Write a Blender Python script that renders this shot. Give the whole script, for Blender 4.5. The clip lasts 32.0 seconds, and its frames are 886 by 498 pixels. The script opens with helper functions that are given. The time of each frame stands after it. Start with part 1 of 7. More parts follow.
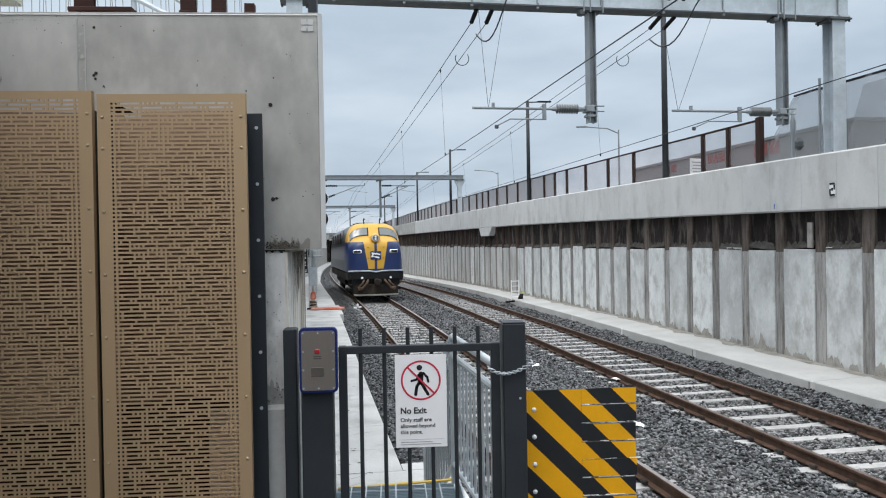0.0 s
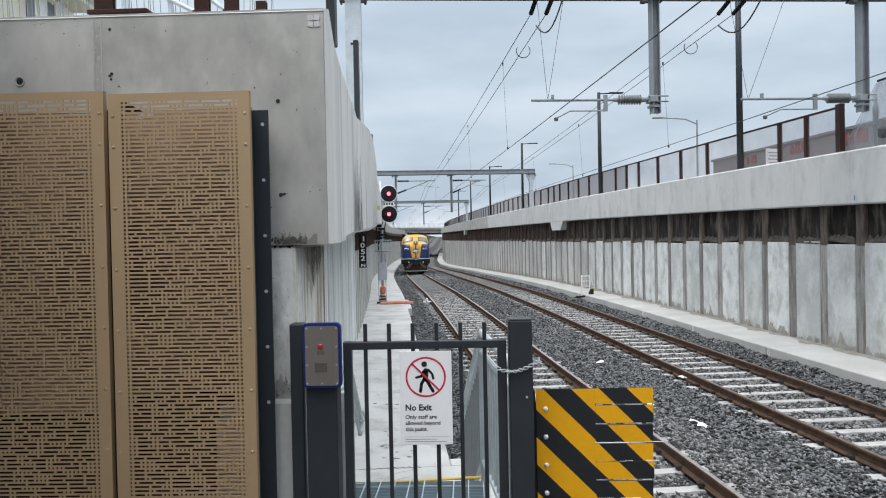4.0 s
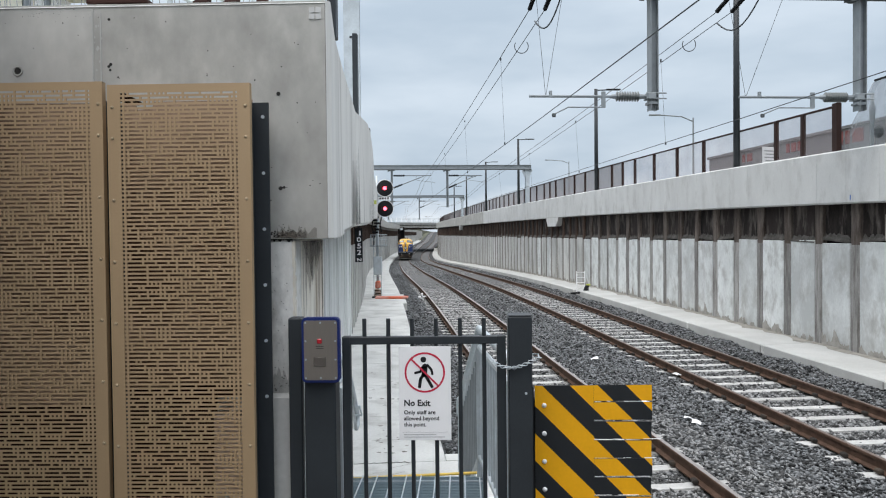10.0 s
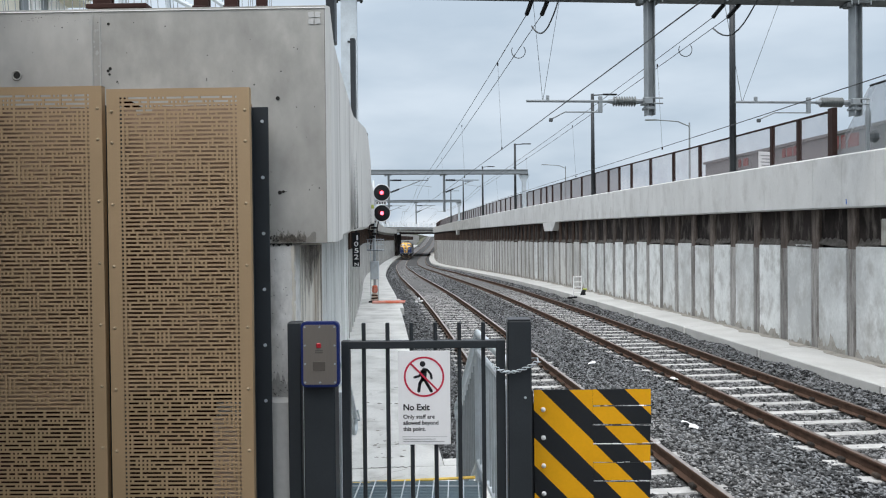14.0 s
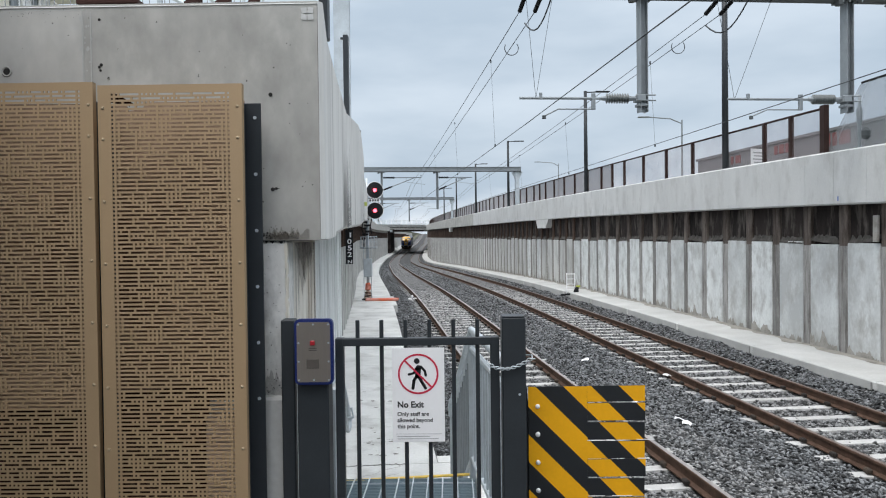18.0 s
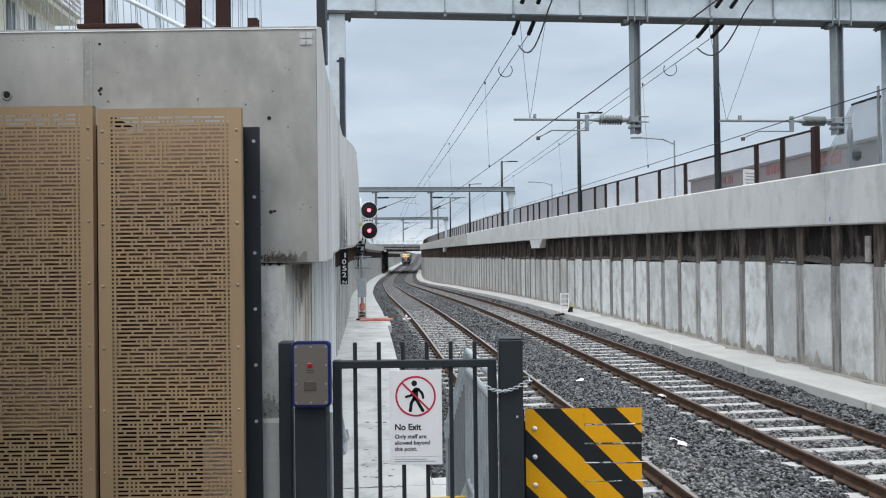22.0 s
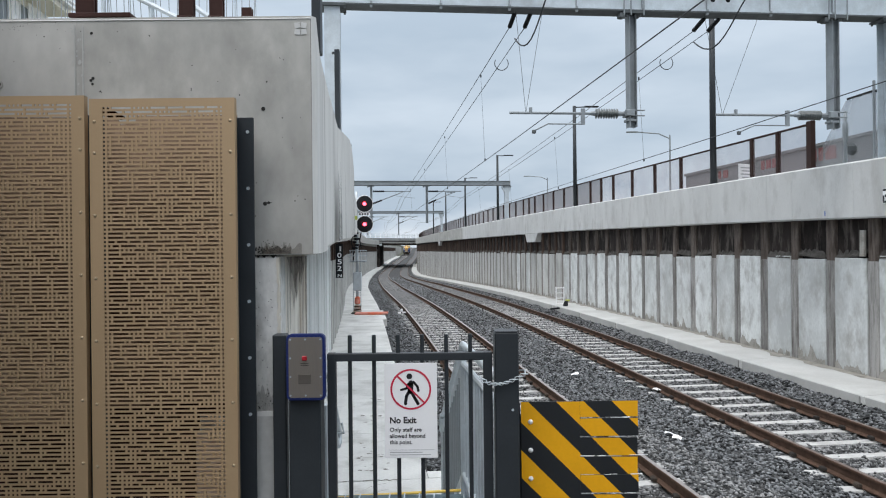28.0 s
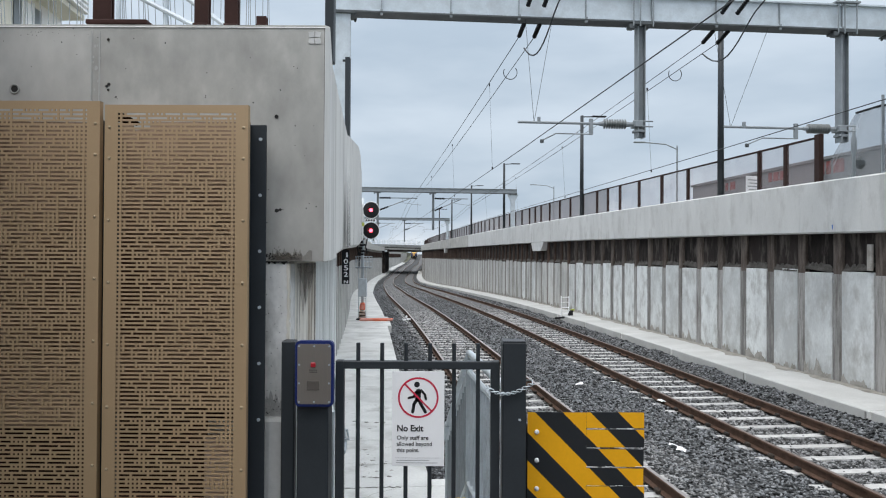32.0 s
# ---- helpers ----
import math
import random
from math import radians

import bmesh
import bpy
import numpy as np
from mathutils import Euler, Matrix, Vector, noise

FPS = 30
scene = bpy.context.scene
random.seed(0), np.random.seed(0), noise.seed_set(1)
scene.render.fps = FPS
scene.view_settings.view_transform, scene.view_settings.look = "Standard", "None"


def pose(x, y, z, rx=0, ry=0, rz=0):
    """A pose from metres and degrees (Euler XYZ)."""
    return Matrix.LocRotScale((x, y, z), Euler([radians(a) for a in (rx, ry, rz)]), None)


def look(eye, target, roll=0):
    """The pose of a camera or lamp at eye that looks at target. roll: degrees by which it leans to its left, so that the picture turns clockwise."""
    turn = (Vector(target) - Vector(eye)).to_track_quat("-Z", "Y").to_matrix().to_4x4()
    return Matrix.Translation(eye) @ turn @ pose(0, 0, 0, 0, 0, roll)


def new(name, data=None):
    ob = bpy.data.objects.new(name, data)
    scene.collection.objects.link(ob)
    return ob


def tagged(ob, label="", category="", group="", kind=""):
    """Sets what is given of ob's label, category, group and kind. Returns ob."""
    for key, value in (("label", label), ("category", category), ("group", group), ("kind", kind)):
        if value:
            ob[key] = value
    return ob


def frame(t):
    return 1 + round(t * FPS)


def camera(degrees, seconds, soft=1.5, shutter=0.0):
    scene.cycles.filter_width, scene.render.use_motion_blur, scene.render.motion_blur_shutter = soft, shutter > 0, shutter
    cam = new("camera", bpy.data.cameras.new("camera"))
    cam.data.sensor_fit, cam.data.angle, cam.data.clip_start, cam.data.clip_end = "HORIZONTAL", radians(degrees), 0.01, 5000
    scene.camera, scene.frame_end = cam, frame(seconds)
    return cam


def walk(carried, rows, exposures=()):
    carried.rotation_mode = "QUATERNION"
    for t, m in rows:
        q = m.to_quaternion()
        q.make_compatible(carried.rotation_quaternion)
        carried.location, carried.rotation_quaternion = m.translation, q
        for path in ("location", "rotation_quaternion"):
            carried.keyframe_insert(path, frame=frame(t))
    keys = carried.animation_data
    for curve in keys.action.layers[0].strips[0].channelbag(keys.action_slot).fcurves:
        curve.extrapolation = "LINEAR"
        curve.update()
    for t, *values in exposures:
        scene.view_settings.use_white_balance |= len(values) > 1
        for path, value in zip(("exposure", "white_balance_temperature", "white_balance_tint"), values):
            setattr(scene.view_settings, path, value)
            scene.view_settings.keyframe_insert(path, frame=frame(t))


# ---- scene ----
cam = camera(60.9, 32.0, soft=1.1)
PATH = [
    (0, (-0.269, 0.126, 2.774), (-0.133, 2.121, 2.759), -1.0),
    (0.5, (-0.241, 0.099, 2.771), (-0.119, 2.095, 2.748), -1.1),
    (1, (-0.176, 0.06, 2.768), (-0.065, 2.056, 2.736), -1.3),
    (1.5, (-0.123, 0.133, 2.767), (-0.025, 2.13, 2.733), -1.5),
    (2, (-0.079, 0.186, 2.769), (-0.006, 2.185, 2.736), -1.4),
    (2.5, (-0.008, 0.169, 2.774), (0.027, 2.169, 2.745), -1.3),
    (3, (0.056, 0.17, 2.774), (0.046, 2.169, 2.748), -1.2),
    (3.5, (0.065, 0.173, 2.771), (0.014, 2.172, 2.746), -1.1),
    (5.5, (0.056, 0.182, 2.769), (-0.021, 2.18, 2.737), -1.2),
    (6, (0.051, 0.182, 2.768), (-0.023, 2.18, 2.734), -1.2),
    (6.5, (0.051, 0.185, 2.768), (-0.02, 2.183, 2.73), -1.1),
    (7, (0.05, 0.187, 2.767), (-0.018, 2.186, 2.726), -0.9),
    (7.5, (0.047, 0.188, 2.769), (-0.018, 2.187, 2.726), -0.8),
    (8, (0.046, 0.186, 2.769), (-0.015, 2.185, 2.727), -0.7),
    (8.5, (0.043, 0.184, 2.771), (-0.016, 2.183, 2.731), -0.6),
    (9, (0.042, 0.184, 2.771), (-0.016, 2.182, 2.732), -0.6),
    (9.5, (0.043, 0.187, 2.77), (-0.014, 2.186, 2.732), -0.6),
    (10, (0.04, 0.189, 2.771), (-0.013, 2.188, 2.732), -0.6),
    (10.5, (0.039, 0.188, 2.771), (-0.011, 2.187, 2.733), -0.5),
    (11, (0.036, 0.183, 2.771), (-0.012, 2.182, 2.733), -0.5),
    (11.5, (0.034, 0.185, 2.77), (-0.012, 2.184, 2.733), -0.4),
    (12, (0.032, 0.184, 2.769), (-0.012, 2.183, 2.733), -0.3),
    (12.5, (0.03, 0.184, 2.771), (-0.013, 2.183, 2.737), -0.3),
    (13, (0.031, 0.177, 2.771), (-0.012, 2.177, 2.74), -0.4),
    (13.5, (0.029, 0.177, 2.772), (-0.014, 2.176, 2.743), -0.5),
    (14, (0.028, 0.185, 2.77), (-0.016, 2.184, 2.743), -0.6),
    (14.5, (0.028, 0.19, 2.769), (-0.018, 2.189, 2.74), -0.7),
    (16.5, (0.025, 0.197, 2.766), (-0.01, 2.196, 2.725), -0.7),
    (17, (0.025, 0.199, 2.766), (-0.007, 2.198, 2.725), -0.7),
    (17.5, (0.025, 0.198, 2.766), (-0.005, 2.197, 2.727), -0.7),
    (18, (0.024, 0.195, 2.767), (-0.002, 2.195, 2.733), -0.7),
    (18.5, (0.022, 0.191, 2.769), (-0.002, 2.19, 2.742), -0.7),
    (19, (0.02, 0.187, 2.77), (0.0, 2.187, 2.752), -0.7),
    (19.5, (0.02, 0.187, 2.774), (0.002, 2.187, 2.765), -0.7),
    (20, (0.02, 0.183, 2.774), (0.004, 2.183, 2.772), -0.7),
    (20.5, (0.017, 0.184, 2.775), (0.004, 2.183, 2.779), -0.7),
    (21, (0.016, 0.184, 2.775), (0.005, 2.184, 2.785), -0.8),
    (21.5, (0.013, 0.176, 2.778), (0.002, 2.176, 2.792), -0.7),
    (22, (0.008, 0.175, 2.78), (-0.001, 2.175, 2.798), -0.7),
    (22.5, (0.006, 0.173, 2.78), (-0.001, 2.172, 2.8), -0.6),
    (23, (0.005, 0.164, 2.78), (0.002, 2.164, 2.802), -0.6),
    (23.5, (0.006, 0.172, 2.78), (0.006, 2.172, 2.801), -0.6),
    (24, (0.007, 0.176, 2.778), (0.011, 2.176, 2.799), -0.7),
    (24.5, (0.007, 0.179, 2.777), (0.014, 2.179, 2.796), -0.8),
    (25, (0.008, 0.177, 2.778), (0.016, 2.176, 2.795), -0.8),
    (25.5, (0.006, 0.178, 2.777), (0.017, 2.178, 2.792), -0.8),
    (27.5, (0.006, 0.192, 2.775), (0.01, 2.192, 2.78), -0.6),
    (28, (0.007, 0.2, 2.772), (0.01, 2.2, 2.774), -0.6),
    (28.5, (0.003, 0.198, 2.775), (0.004, 2.198, 2.775), -0.5),
    (29, (0.001, 0.196, 2.776), (0.001, 2.196, 2.778), -0.4),
    (29.5, (0.0, 0.194, 2.776), (-0.001, 2.194, 2.782), -0.3),
    (30, (-0.001, 0.197, 2.777), (-0.002, 2.197, 2.787), -0.3),
    (30.5, (0.0, 0.198, 2.776), (-0.001, 2.198, 2.789), -0.3),
    (31, (0.002, 0.197, 2.778), (-0.002, 2.197, 2.792), -0.2),
    (31.5, (0.0, 0.194, 2.779), (-0.008, 2.194, 2.794), 0.0),
    (32, (-0.013, 0.179, 2.782), (-0.024, 2.179, 2.803), 0.3),
]
EXPOSURES = [(0, 0.06, 6450, 10), (3, 0.09, 6480, 10), (6, 0.13, 6510, 10), (10, 0.13, 6510, 10), (14, 0.13, 6500, 10), (17, 0.12, 6490, 10), (20, 0.10, 6460, 10), (24, 0.05, 6410, 10), (28, 0.05, 6420, 10), (32, 0.06, 6430, 10)]
walk(cam, [(t, look(eye, target, roll)) for t, eye, target, roll in PATH], EXPOSURES)

# ---- light ----
world = bpy.data.worlds.new("world")
scene.world = world
world.use_nodes = True
SUN_DIR = Vector((-0.25, -0.35, 0.9)).normalized()


def build_world():
    nt = world.node_tree
    nt.nodes.clear()
    out = nt.nodes.new("ShaderNodeOutputWorld")
    bg = nt.nodes.new("ShaderNodeBackground")
    sky = nt.nodes.new("ShaderNodeTexSky")
    sky.sky_type = "NISHITA"
    sky.sun_disc = False
    sky.sun_elevation = math.asin(SUN_DIR.z)
    sky.sun_rotation = math.atan2(SUN_DIR.x, SUN_DIR.y)
    sky.air_density, sky.dust_density = 1.5, 4.0
    tc = nt.nodes.new("ShaderNodeTexCoord")
    mp = nt.nodes.new("ShaderNodeMapping")
    mp.inputs["Scale"].default_value = (1.0, 1.0, 3.6)
    n1 = nt.nodes.new("ShaderNodeTexNoise")
    n1.inputs["Scale"].default_value = 2.6
    n1.inputs["Detail"].default_value = 5.0
    n1.inputs["Roughness"].default_value = 0.5
    ramp = nt.nodes.new("ShaderNodeValToRGB")
    ramp.color_ramp.elements[0].position, ramp.color_ramp.elements[0].color = 0.38, (4.72, 5.72, 6.80, 1)
    ramp.color_ramp.elements[1].position, ramp.color_ramp.elements[1].color = 0.64, (6.55, 7.47, 8.45, 1)
    mix = nt.nodes.new("ShaderNodeMixRGB")
    mix.inputs["Fac"].default_value = 0.93
    nt.links.new(tc.outputs["Generated"], mp.inputs["Vector"])
    nt.links.new(mp.outputs["Vector"], n1.inputs["Vector"])
    nt.links.new(n1.outputs["Fac"], ramp.inputs["Fac"])
    nt.links.new(sky.outputs["Color"], mix.inputs["Color1"])
    nt.links.new(ramp.outputs["Color"], mix.inputs["Color2"])
    # an overcast sky is brighter towards the zenith
    sx = nt.nodes.new("ShaderNodeSeparateXYZ")
    rise_up = nt.nodes.new("ShaderNodeMapRange")
    rise_up.interpolation_type = "SMOOTHSTEP"
    rise_up.inputs["From Min"].default_value, rise_up.inputs["From Max"].default_value = 0.22, 1.0
    rise_up.inputs["To Min"].default_value, rise_up.inputs["To Max"].default_value = 0.0, 1.0
    zen = nt.nodes.new("ShaderNodeMixRGB")
    zen.inputs["Color1"].default_value, zen.inputs["Color2"].default_value = (1, 1, 1, 1), (3.80, 3.38, 3.05, 1)
    vm = nt.nodes.new("ShaderNodeVectorMath")
    vm.operation = "MULTIPLY"
    nt.links.new(tc.outputs["Generated"], sx.inputs[0])
    nt.links.new(sx.outputs["Z"], rise_up.inputs["Value"])
    # pale cloud gaps low over the horizon
    low = nt.nodes.new("ShaderNodeMapRange")
    low.interpolation_type = "SMOOTHSTEP"
    low.inputs["From Min"].default_value, low.inputs["From Max"].default_value = 0.13, 0.02
    gap = nt.nodes.new("ShaderNodeMapRange")
    gap.inputs["From Min"].default_value, gap.inputs["From Max"].default_value = 0.40, 0.60
    both = nt.nodes.new("ShaderNodeMath")
    both.operation = "MULTIPLY"
    pale = nt.nodes.new("ShaderNodeMixRGB")
    pale.inputs["Color2"].default_value = (8.2, 8.65, 9.1, 1)
    nt.links.new(sx.outputs["Z"], low.inputs["Value"])
    nt.links.new(n1.outputs["Fac"], gap.inputs["Value"])
    nt.links.new(low.outputs[0], both.inputs[0])
    nt.links.new(gap.outputs[0], both.inputs[1])
    nt.links.new(both.outputs[0], pale.inputs["Fac"])
    nt.links.new(mix.outputs["Color"], pale.inputs["Color1"])
    nt.links.new(pale.outputs["Color"], vm.inputs[0])
    nt.links.new(rise_up.outputs[0], zen.inputs["Fac"])
    nt.links.new(zen.outputs[0], vm.inputs[1])
    nt.links.new(vm.outputs[0], bg.inputs["Color"])
    bg.inputs["Strength"].default_value = 0.1
    nt.links.new(bg.outputs["Background"], out.inputs["Surface"])


build_world()
sun_data = bpy.data.lights.new("sun", "SUN")
sun_data.energy, sun_data.angle, sun_data.color = 1.05, radians(25), (1.0, 0.97, 0.93)
sun_ob = new("sun", sun_data)
sun_ob.matrix_world = look(SUN_DIR * 60, (0, 0, 0))


# ---- materials ----
def mat(name, base, rough=0.7, metal=0.0, vary=0.18, scale=6.0, fine=60.0, bump=0.15, dirt=None, dirt_at=0.62,
        dirt_scale=1.3, stretch=(1, 1, 1), piece=0.0, island=0.0, spec=None):
    """A surface with colour variation at two scales, fine relief and an optional second colour of stains."""
    m = bpy.data.materials.new(name)
    m.use_nodes = True
    nt = m.node_tree
    bs = nt.nodes["Principled BSDF"]
    bs.inputs["Roughness"].default_value = rough
    bs.inputs["Metallic"].default_value = metal
    if spec is not None:
        bs.inputs["Specular IOR Level"].default_value = spec
    geo = nt.nodes.new("ShaderNodeNewGeometry")
    mp = nt.nodes.new("ShaderNodeMapping")
    mp.inputs["Scale"].default_value = stretch
    nt.links.new(geo.outputs["Position"], mp.inputs["Vector"])
    big = nt.nodes.new("ShaderNodeTexNoise")
    big.inputs["Scale"].default_value = scale
    big.inputs["Detail"].default_value = 6
    small = nt.nodes.new("ShaderNodeTexNoise")
    small.inputs["Scale"].default_value = fine
    small.inputs["Detail"].default_value = 4
    for n in (big, small):
        nt.links.new(mp.outputs["Vector"], n.inputs["Vector"])
    add = nt.nodes.new("ShaderNodeMath")
    add.operation = "MULTIPLY_ADD"
    add.inputs[1].default_value = 0.45
    nt.links.new(small.outputs["Fac"], add.inputs[0])
    nt.links.new(big.outputs["Fac"], add.inputs[2])
    last = add
    for source, amount in (("ShaderNodeObjectInfo", piece), ("", island)):
        if amount:
            n = nt.nodes.new(source) if source else geo
            more = nt.nodes.new("ShaderNodeMath")
            more.operation = "MULTIPLY_ADD"
            more.inputs[1].default_value = amount
            nt.links.new(n.outputs["Random" if source else "Random Per Island"], more.inputs[0])
            nt.links.new(last.outputs[0], more.inputs[2])
            sub = nt.nodes.new("ShaderNodeMath")
            sub.operation = "SUBTRACT"
            sub.inputs[1].default_value = amount / 2
            nt.links.new(more.outputs[0], sub.inputs[0])
            last = sub
    ramp = nt.nodes.new("ShaderNodeValToRGB")
    lo = [max(0.0, c * (1 - vary)) for c in base]
    hi = [min(1.0, c * (1 + vary)) for c in base]
    ramp.color_ramp.elements[0].position, ramp.color_ramp.elements[0].color = 0.45, (*lo, 1)
    ramp.color_ramp.elements[1].position, ramp.color_ramp.elements[1].color = 1.0, (*hi, 1)
    nt.links.new(last.outputs[0], ramp.inputs["Fac"])
    colour = ramp.outputs["Color"]
    if dirt:
        dn = nt.nodes.new("ShaderNodeTexNoise")
        dn.inputs["Scale"].default_value = dirt_scale
        dn.inputs["Detail"].default_value = 8
        dn.inputs["Roughness"].default_value = 0.65
        nt.links.new(mp.outputs["Vector"], dn.inputs["Vector"])
        dr = nt.nodes.new("ShaderNodeValToRGB")
        dr.color_ramp.elements[0].position, dr.color_ramp.elements[0].color = dirt_at - 0.1, (0, 0, 0, 1)
        dr.color_ramp.elements[1].position, dr.color_ramp.elements[1].color = dirt_at + 0.12, (1, 1, 1, 1)
        nt.links.new(dn.outputs["Fac"], dr.inputs["Fac"])
        mx = nt.nodes.new("ShaderNodeMixRGB")
        mx.inputs["Color2"].default_value = (*dirt, 1)
        nt.links.new(dr.outputs["Color"], mx.inputs["Fac"])
        nt.links.new(colour, mx.inputs["Color1"])
        colour = mx.outputs["Color"]
    nt.links.new(colour, bs.inputs["Base Color"])
    if bump:
        bp = nt.nodes.new("ShaderNodeBump")
        bp.inputs["Strength"].default_value = bump
        bp.inputs["Distance"].default_value = 0.01
        nt.links.new(add.outputs[0], bp.inputs["Height"])
        nt.links.new(bp.outputs["Normal"], bs.inputs["Normal"])
    return m


def glow(name, colour, strength):
    m = bpy.data.materials.new(name)
    m.use_nodes = True
    bs = m.node_tree.nodes["Principled BSDF"]
    bs.inputs["Base Color"].default_value = (*colour, 1)
    bs.inputs["Emission Color"].default_value = (*colour, 1)
    bs.inputs["Emission Strength"].default_value = strength
    return m


def see_through(name, colour, share):
    """A fine mesh seen from afar: partly open."""
    m = bpy.data.materials.new(name)
    m.use_nodes = True
    nt = m.node_tree
    bs = nt.nodes["Principled BSDF"]
    bs.inputs["Base Color"].default_value = (*colour, 1)
    bs.inputs["Roughness"].default_value = 0.6
    tr = nt.nodes.new("ShaderNodeBsdfTransparent")
    mx = nt.nodes.new("ShaderNodeMixShader")
    geo = nt.nodes.new("ShaderNodeNewGeometry")
    nz = nt.nodes.new("ShaderNodeTexNoise")
    nz.inputs["Scale"].default_value = 1.4
    ml = nt.nodes.new("ShaderNodeMath")
    ml.operation = "MULTIPLY_ADD"
    ml.inputs[1].default_value = 0.2
    ml.inputs[2].default_value = share - 0.1
    nt.links.new(geo.outputs["Position"], nz.inputs["Vector"])
    nt.links.new(nz.outputs["Fac"], ml.inputs[0])
    nt.links.new(ml.outputs[0], mx.inputs["Fac"])
    nt.links.new(tr.outputs[0], mx.inputs[1])
    nt.links.new(bs.outputs[0], mx.inputs[2])
    nt.links.new(mx.outputs[0], nt.nodes["Material Output"].inputs["Surface"])
    return m


PLATFORM = mat("platform_asphalt", (0.06, 0.0595, 0.058), 0.92, vary=0.25, scale=1.5, fine=60, bump=0.4)
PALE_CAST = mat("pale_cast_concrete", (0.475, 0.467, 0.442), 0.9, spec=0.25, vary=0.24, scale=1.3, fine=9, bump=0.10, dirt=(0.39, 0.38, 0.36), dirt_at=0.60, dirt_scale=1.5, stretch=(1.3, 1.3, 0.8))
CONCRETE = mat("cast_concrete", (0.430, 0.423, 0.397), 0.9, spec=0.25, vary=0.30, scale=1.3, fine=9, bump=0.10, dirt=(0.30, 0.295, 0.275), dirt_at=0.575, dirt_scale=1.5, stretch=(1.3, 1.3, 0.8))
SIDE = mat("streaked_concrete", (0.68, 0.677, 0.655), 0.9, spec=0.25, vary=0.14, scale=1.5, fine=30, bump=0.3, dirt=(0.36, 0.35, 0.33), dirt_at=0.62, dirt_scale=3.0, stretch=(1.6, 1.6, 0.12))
FIN = mat("fin_concrete", (0.68, 0.70, 0.70), 0.9, spec=0.2, vary=0.2, scale=2.0, fine=30, bump=0.4, dirt=(0.25, 0.24, 0.23), dirt_at=0.63, dirt_scale=3.0, stretch=(2, 2, 0.15), piece=0.3)
PIER = mat("pier_concrete", (0.72, 0.71, 0.685), 0.9, spec=0.25, vary=0.22, scale=2.4, fine=34, bump=0.4, dirt=(0.27, 0.26, 0.24), dirt_at=0.59, dirt_scale=2.8, stretch=(1.3, 1.3, 0.8))
CREAM_CAST = mat("cream_cast_concrete", (0.76, 0.73, 0.66), 0.9, spec=0.2, vary=0.18, scale=1.6, fine=24, bump=0.3, dirt=(0.34, 0.28, 0.21), dirt_at=0.585, dirt_scale=2.2, stretch=(1.8, 1.8, 0.3))
PALE = mat("pale_stained_concrete", (0.70, 0.69, 0.64), 0.9, spec=0.2, vary=0.2, scale=3.0, fine=30, bump=0.5, dirt=(0.26, 0.245, 0.21), dirt_at=0.575, dirt_scale=2.6, stretch=(2.2, 2.2, 0.45))
LEDGE = mat("rubble_ledge", (0.085, 0.08, 0.073), 0.95, spec=0.2, vary=0.4, scale=6, fine=30, bump=0.8, dirt=(0.05, 0.045, 0.04), dirt_at=0.56, dirt_scale=5.0)
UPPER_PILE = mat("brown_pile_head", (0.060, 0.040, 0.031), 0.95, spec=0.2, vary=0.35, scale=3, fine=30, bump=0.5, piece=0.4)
GRILLE = mat("brown_grille", (0.12, 0.105, 0.092), 0.6, metal=0.4, vary=0.15)
PIT = mat("pitted_concrete", (0.02, 0.019, 0.018), 0.95, vary=0.3)
TAN = mat("tan_board", (0.54, 0.43, 0.36), 0.9, spec=0.1, vary=0.15)
STREAK = see_through("brown_dirt_streak", (0.13, 0.105, 0.08), 0.36)
SOOT = see_through("soot_stain", (0.09, 0.085, 0.08), 0.3)
MEMBRANE = mat("brown_membrane", (0.31, 0.22, 0.157), 0.9, spec=0.1, vary=0.42, scale=2.2, dirt=(0.105, 0.066, 0.046), dirt_at=0.56, dirt_scale=1.7)
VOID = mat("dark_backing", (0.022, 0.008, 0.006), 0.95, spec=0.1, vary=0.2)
COPE = mat("cope_concrete", (0.575, 0.578, 0.565), 0.85, vary=0.10, scale=1.2, fine=30, bump=0.2, dirt=(0.43, 0.425, 0.41), dirt_at=0.60, dirt_scale=1.6, stretch=(1.2, 1.2, 0.6), piece=0.16)
PANEL = mat("sprayed_panel", (0.60, 0.62, 0.615), 0.95, spec=0.2, vary=0.22, scale=1.7, fine=16, bump=0.7, dirt=(0.40, 0.40, 0.385), dirt_at=0.575, dirt_scale=2.6, stretch=(1.2, 1.2, 0.75), piece=0.35)
FAR_PANEL = mat("weathered_far_panel", (0.49, 0.493, 0.477), 0.95, spec=0.2, vary=0.2, scale=1.2, fine=12, bump=0.5, dirt=(0.27, 0.265, 0.25), dirt_at=0.585, dirt_scale=1.8, stretch=(1.2, 1.2, 0.3), piece=0.3)
PILE_HEAD = mat("dark_pile_head", (0.13, 0.109, 0.095), 0.95, spec=0.2, vary=0.45, scale=5, fine=40, bump=0.7, dirt=(0.05, 0.036, 0.03), dirt_at=0.55, dirt_scale=3.0, stretch=(2.4, 2.4, 0.4), piece=0.4)
PALE_PILE = mat("weathered_pile", (0.25, 0.238, 0.222), 0.95, spec=0.2, vary=0.25, scale=3, fine=40, bump=0.5, dirt=(0.19, 0.17, 0.15), dirt_at=0.58, dirt_scale=3.0, stretch=(1, 1, 0.22), piece=0.3)
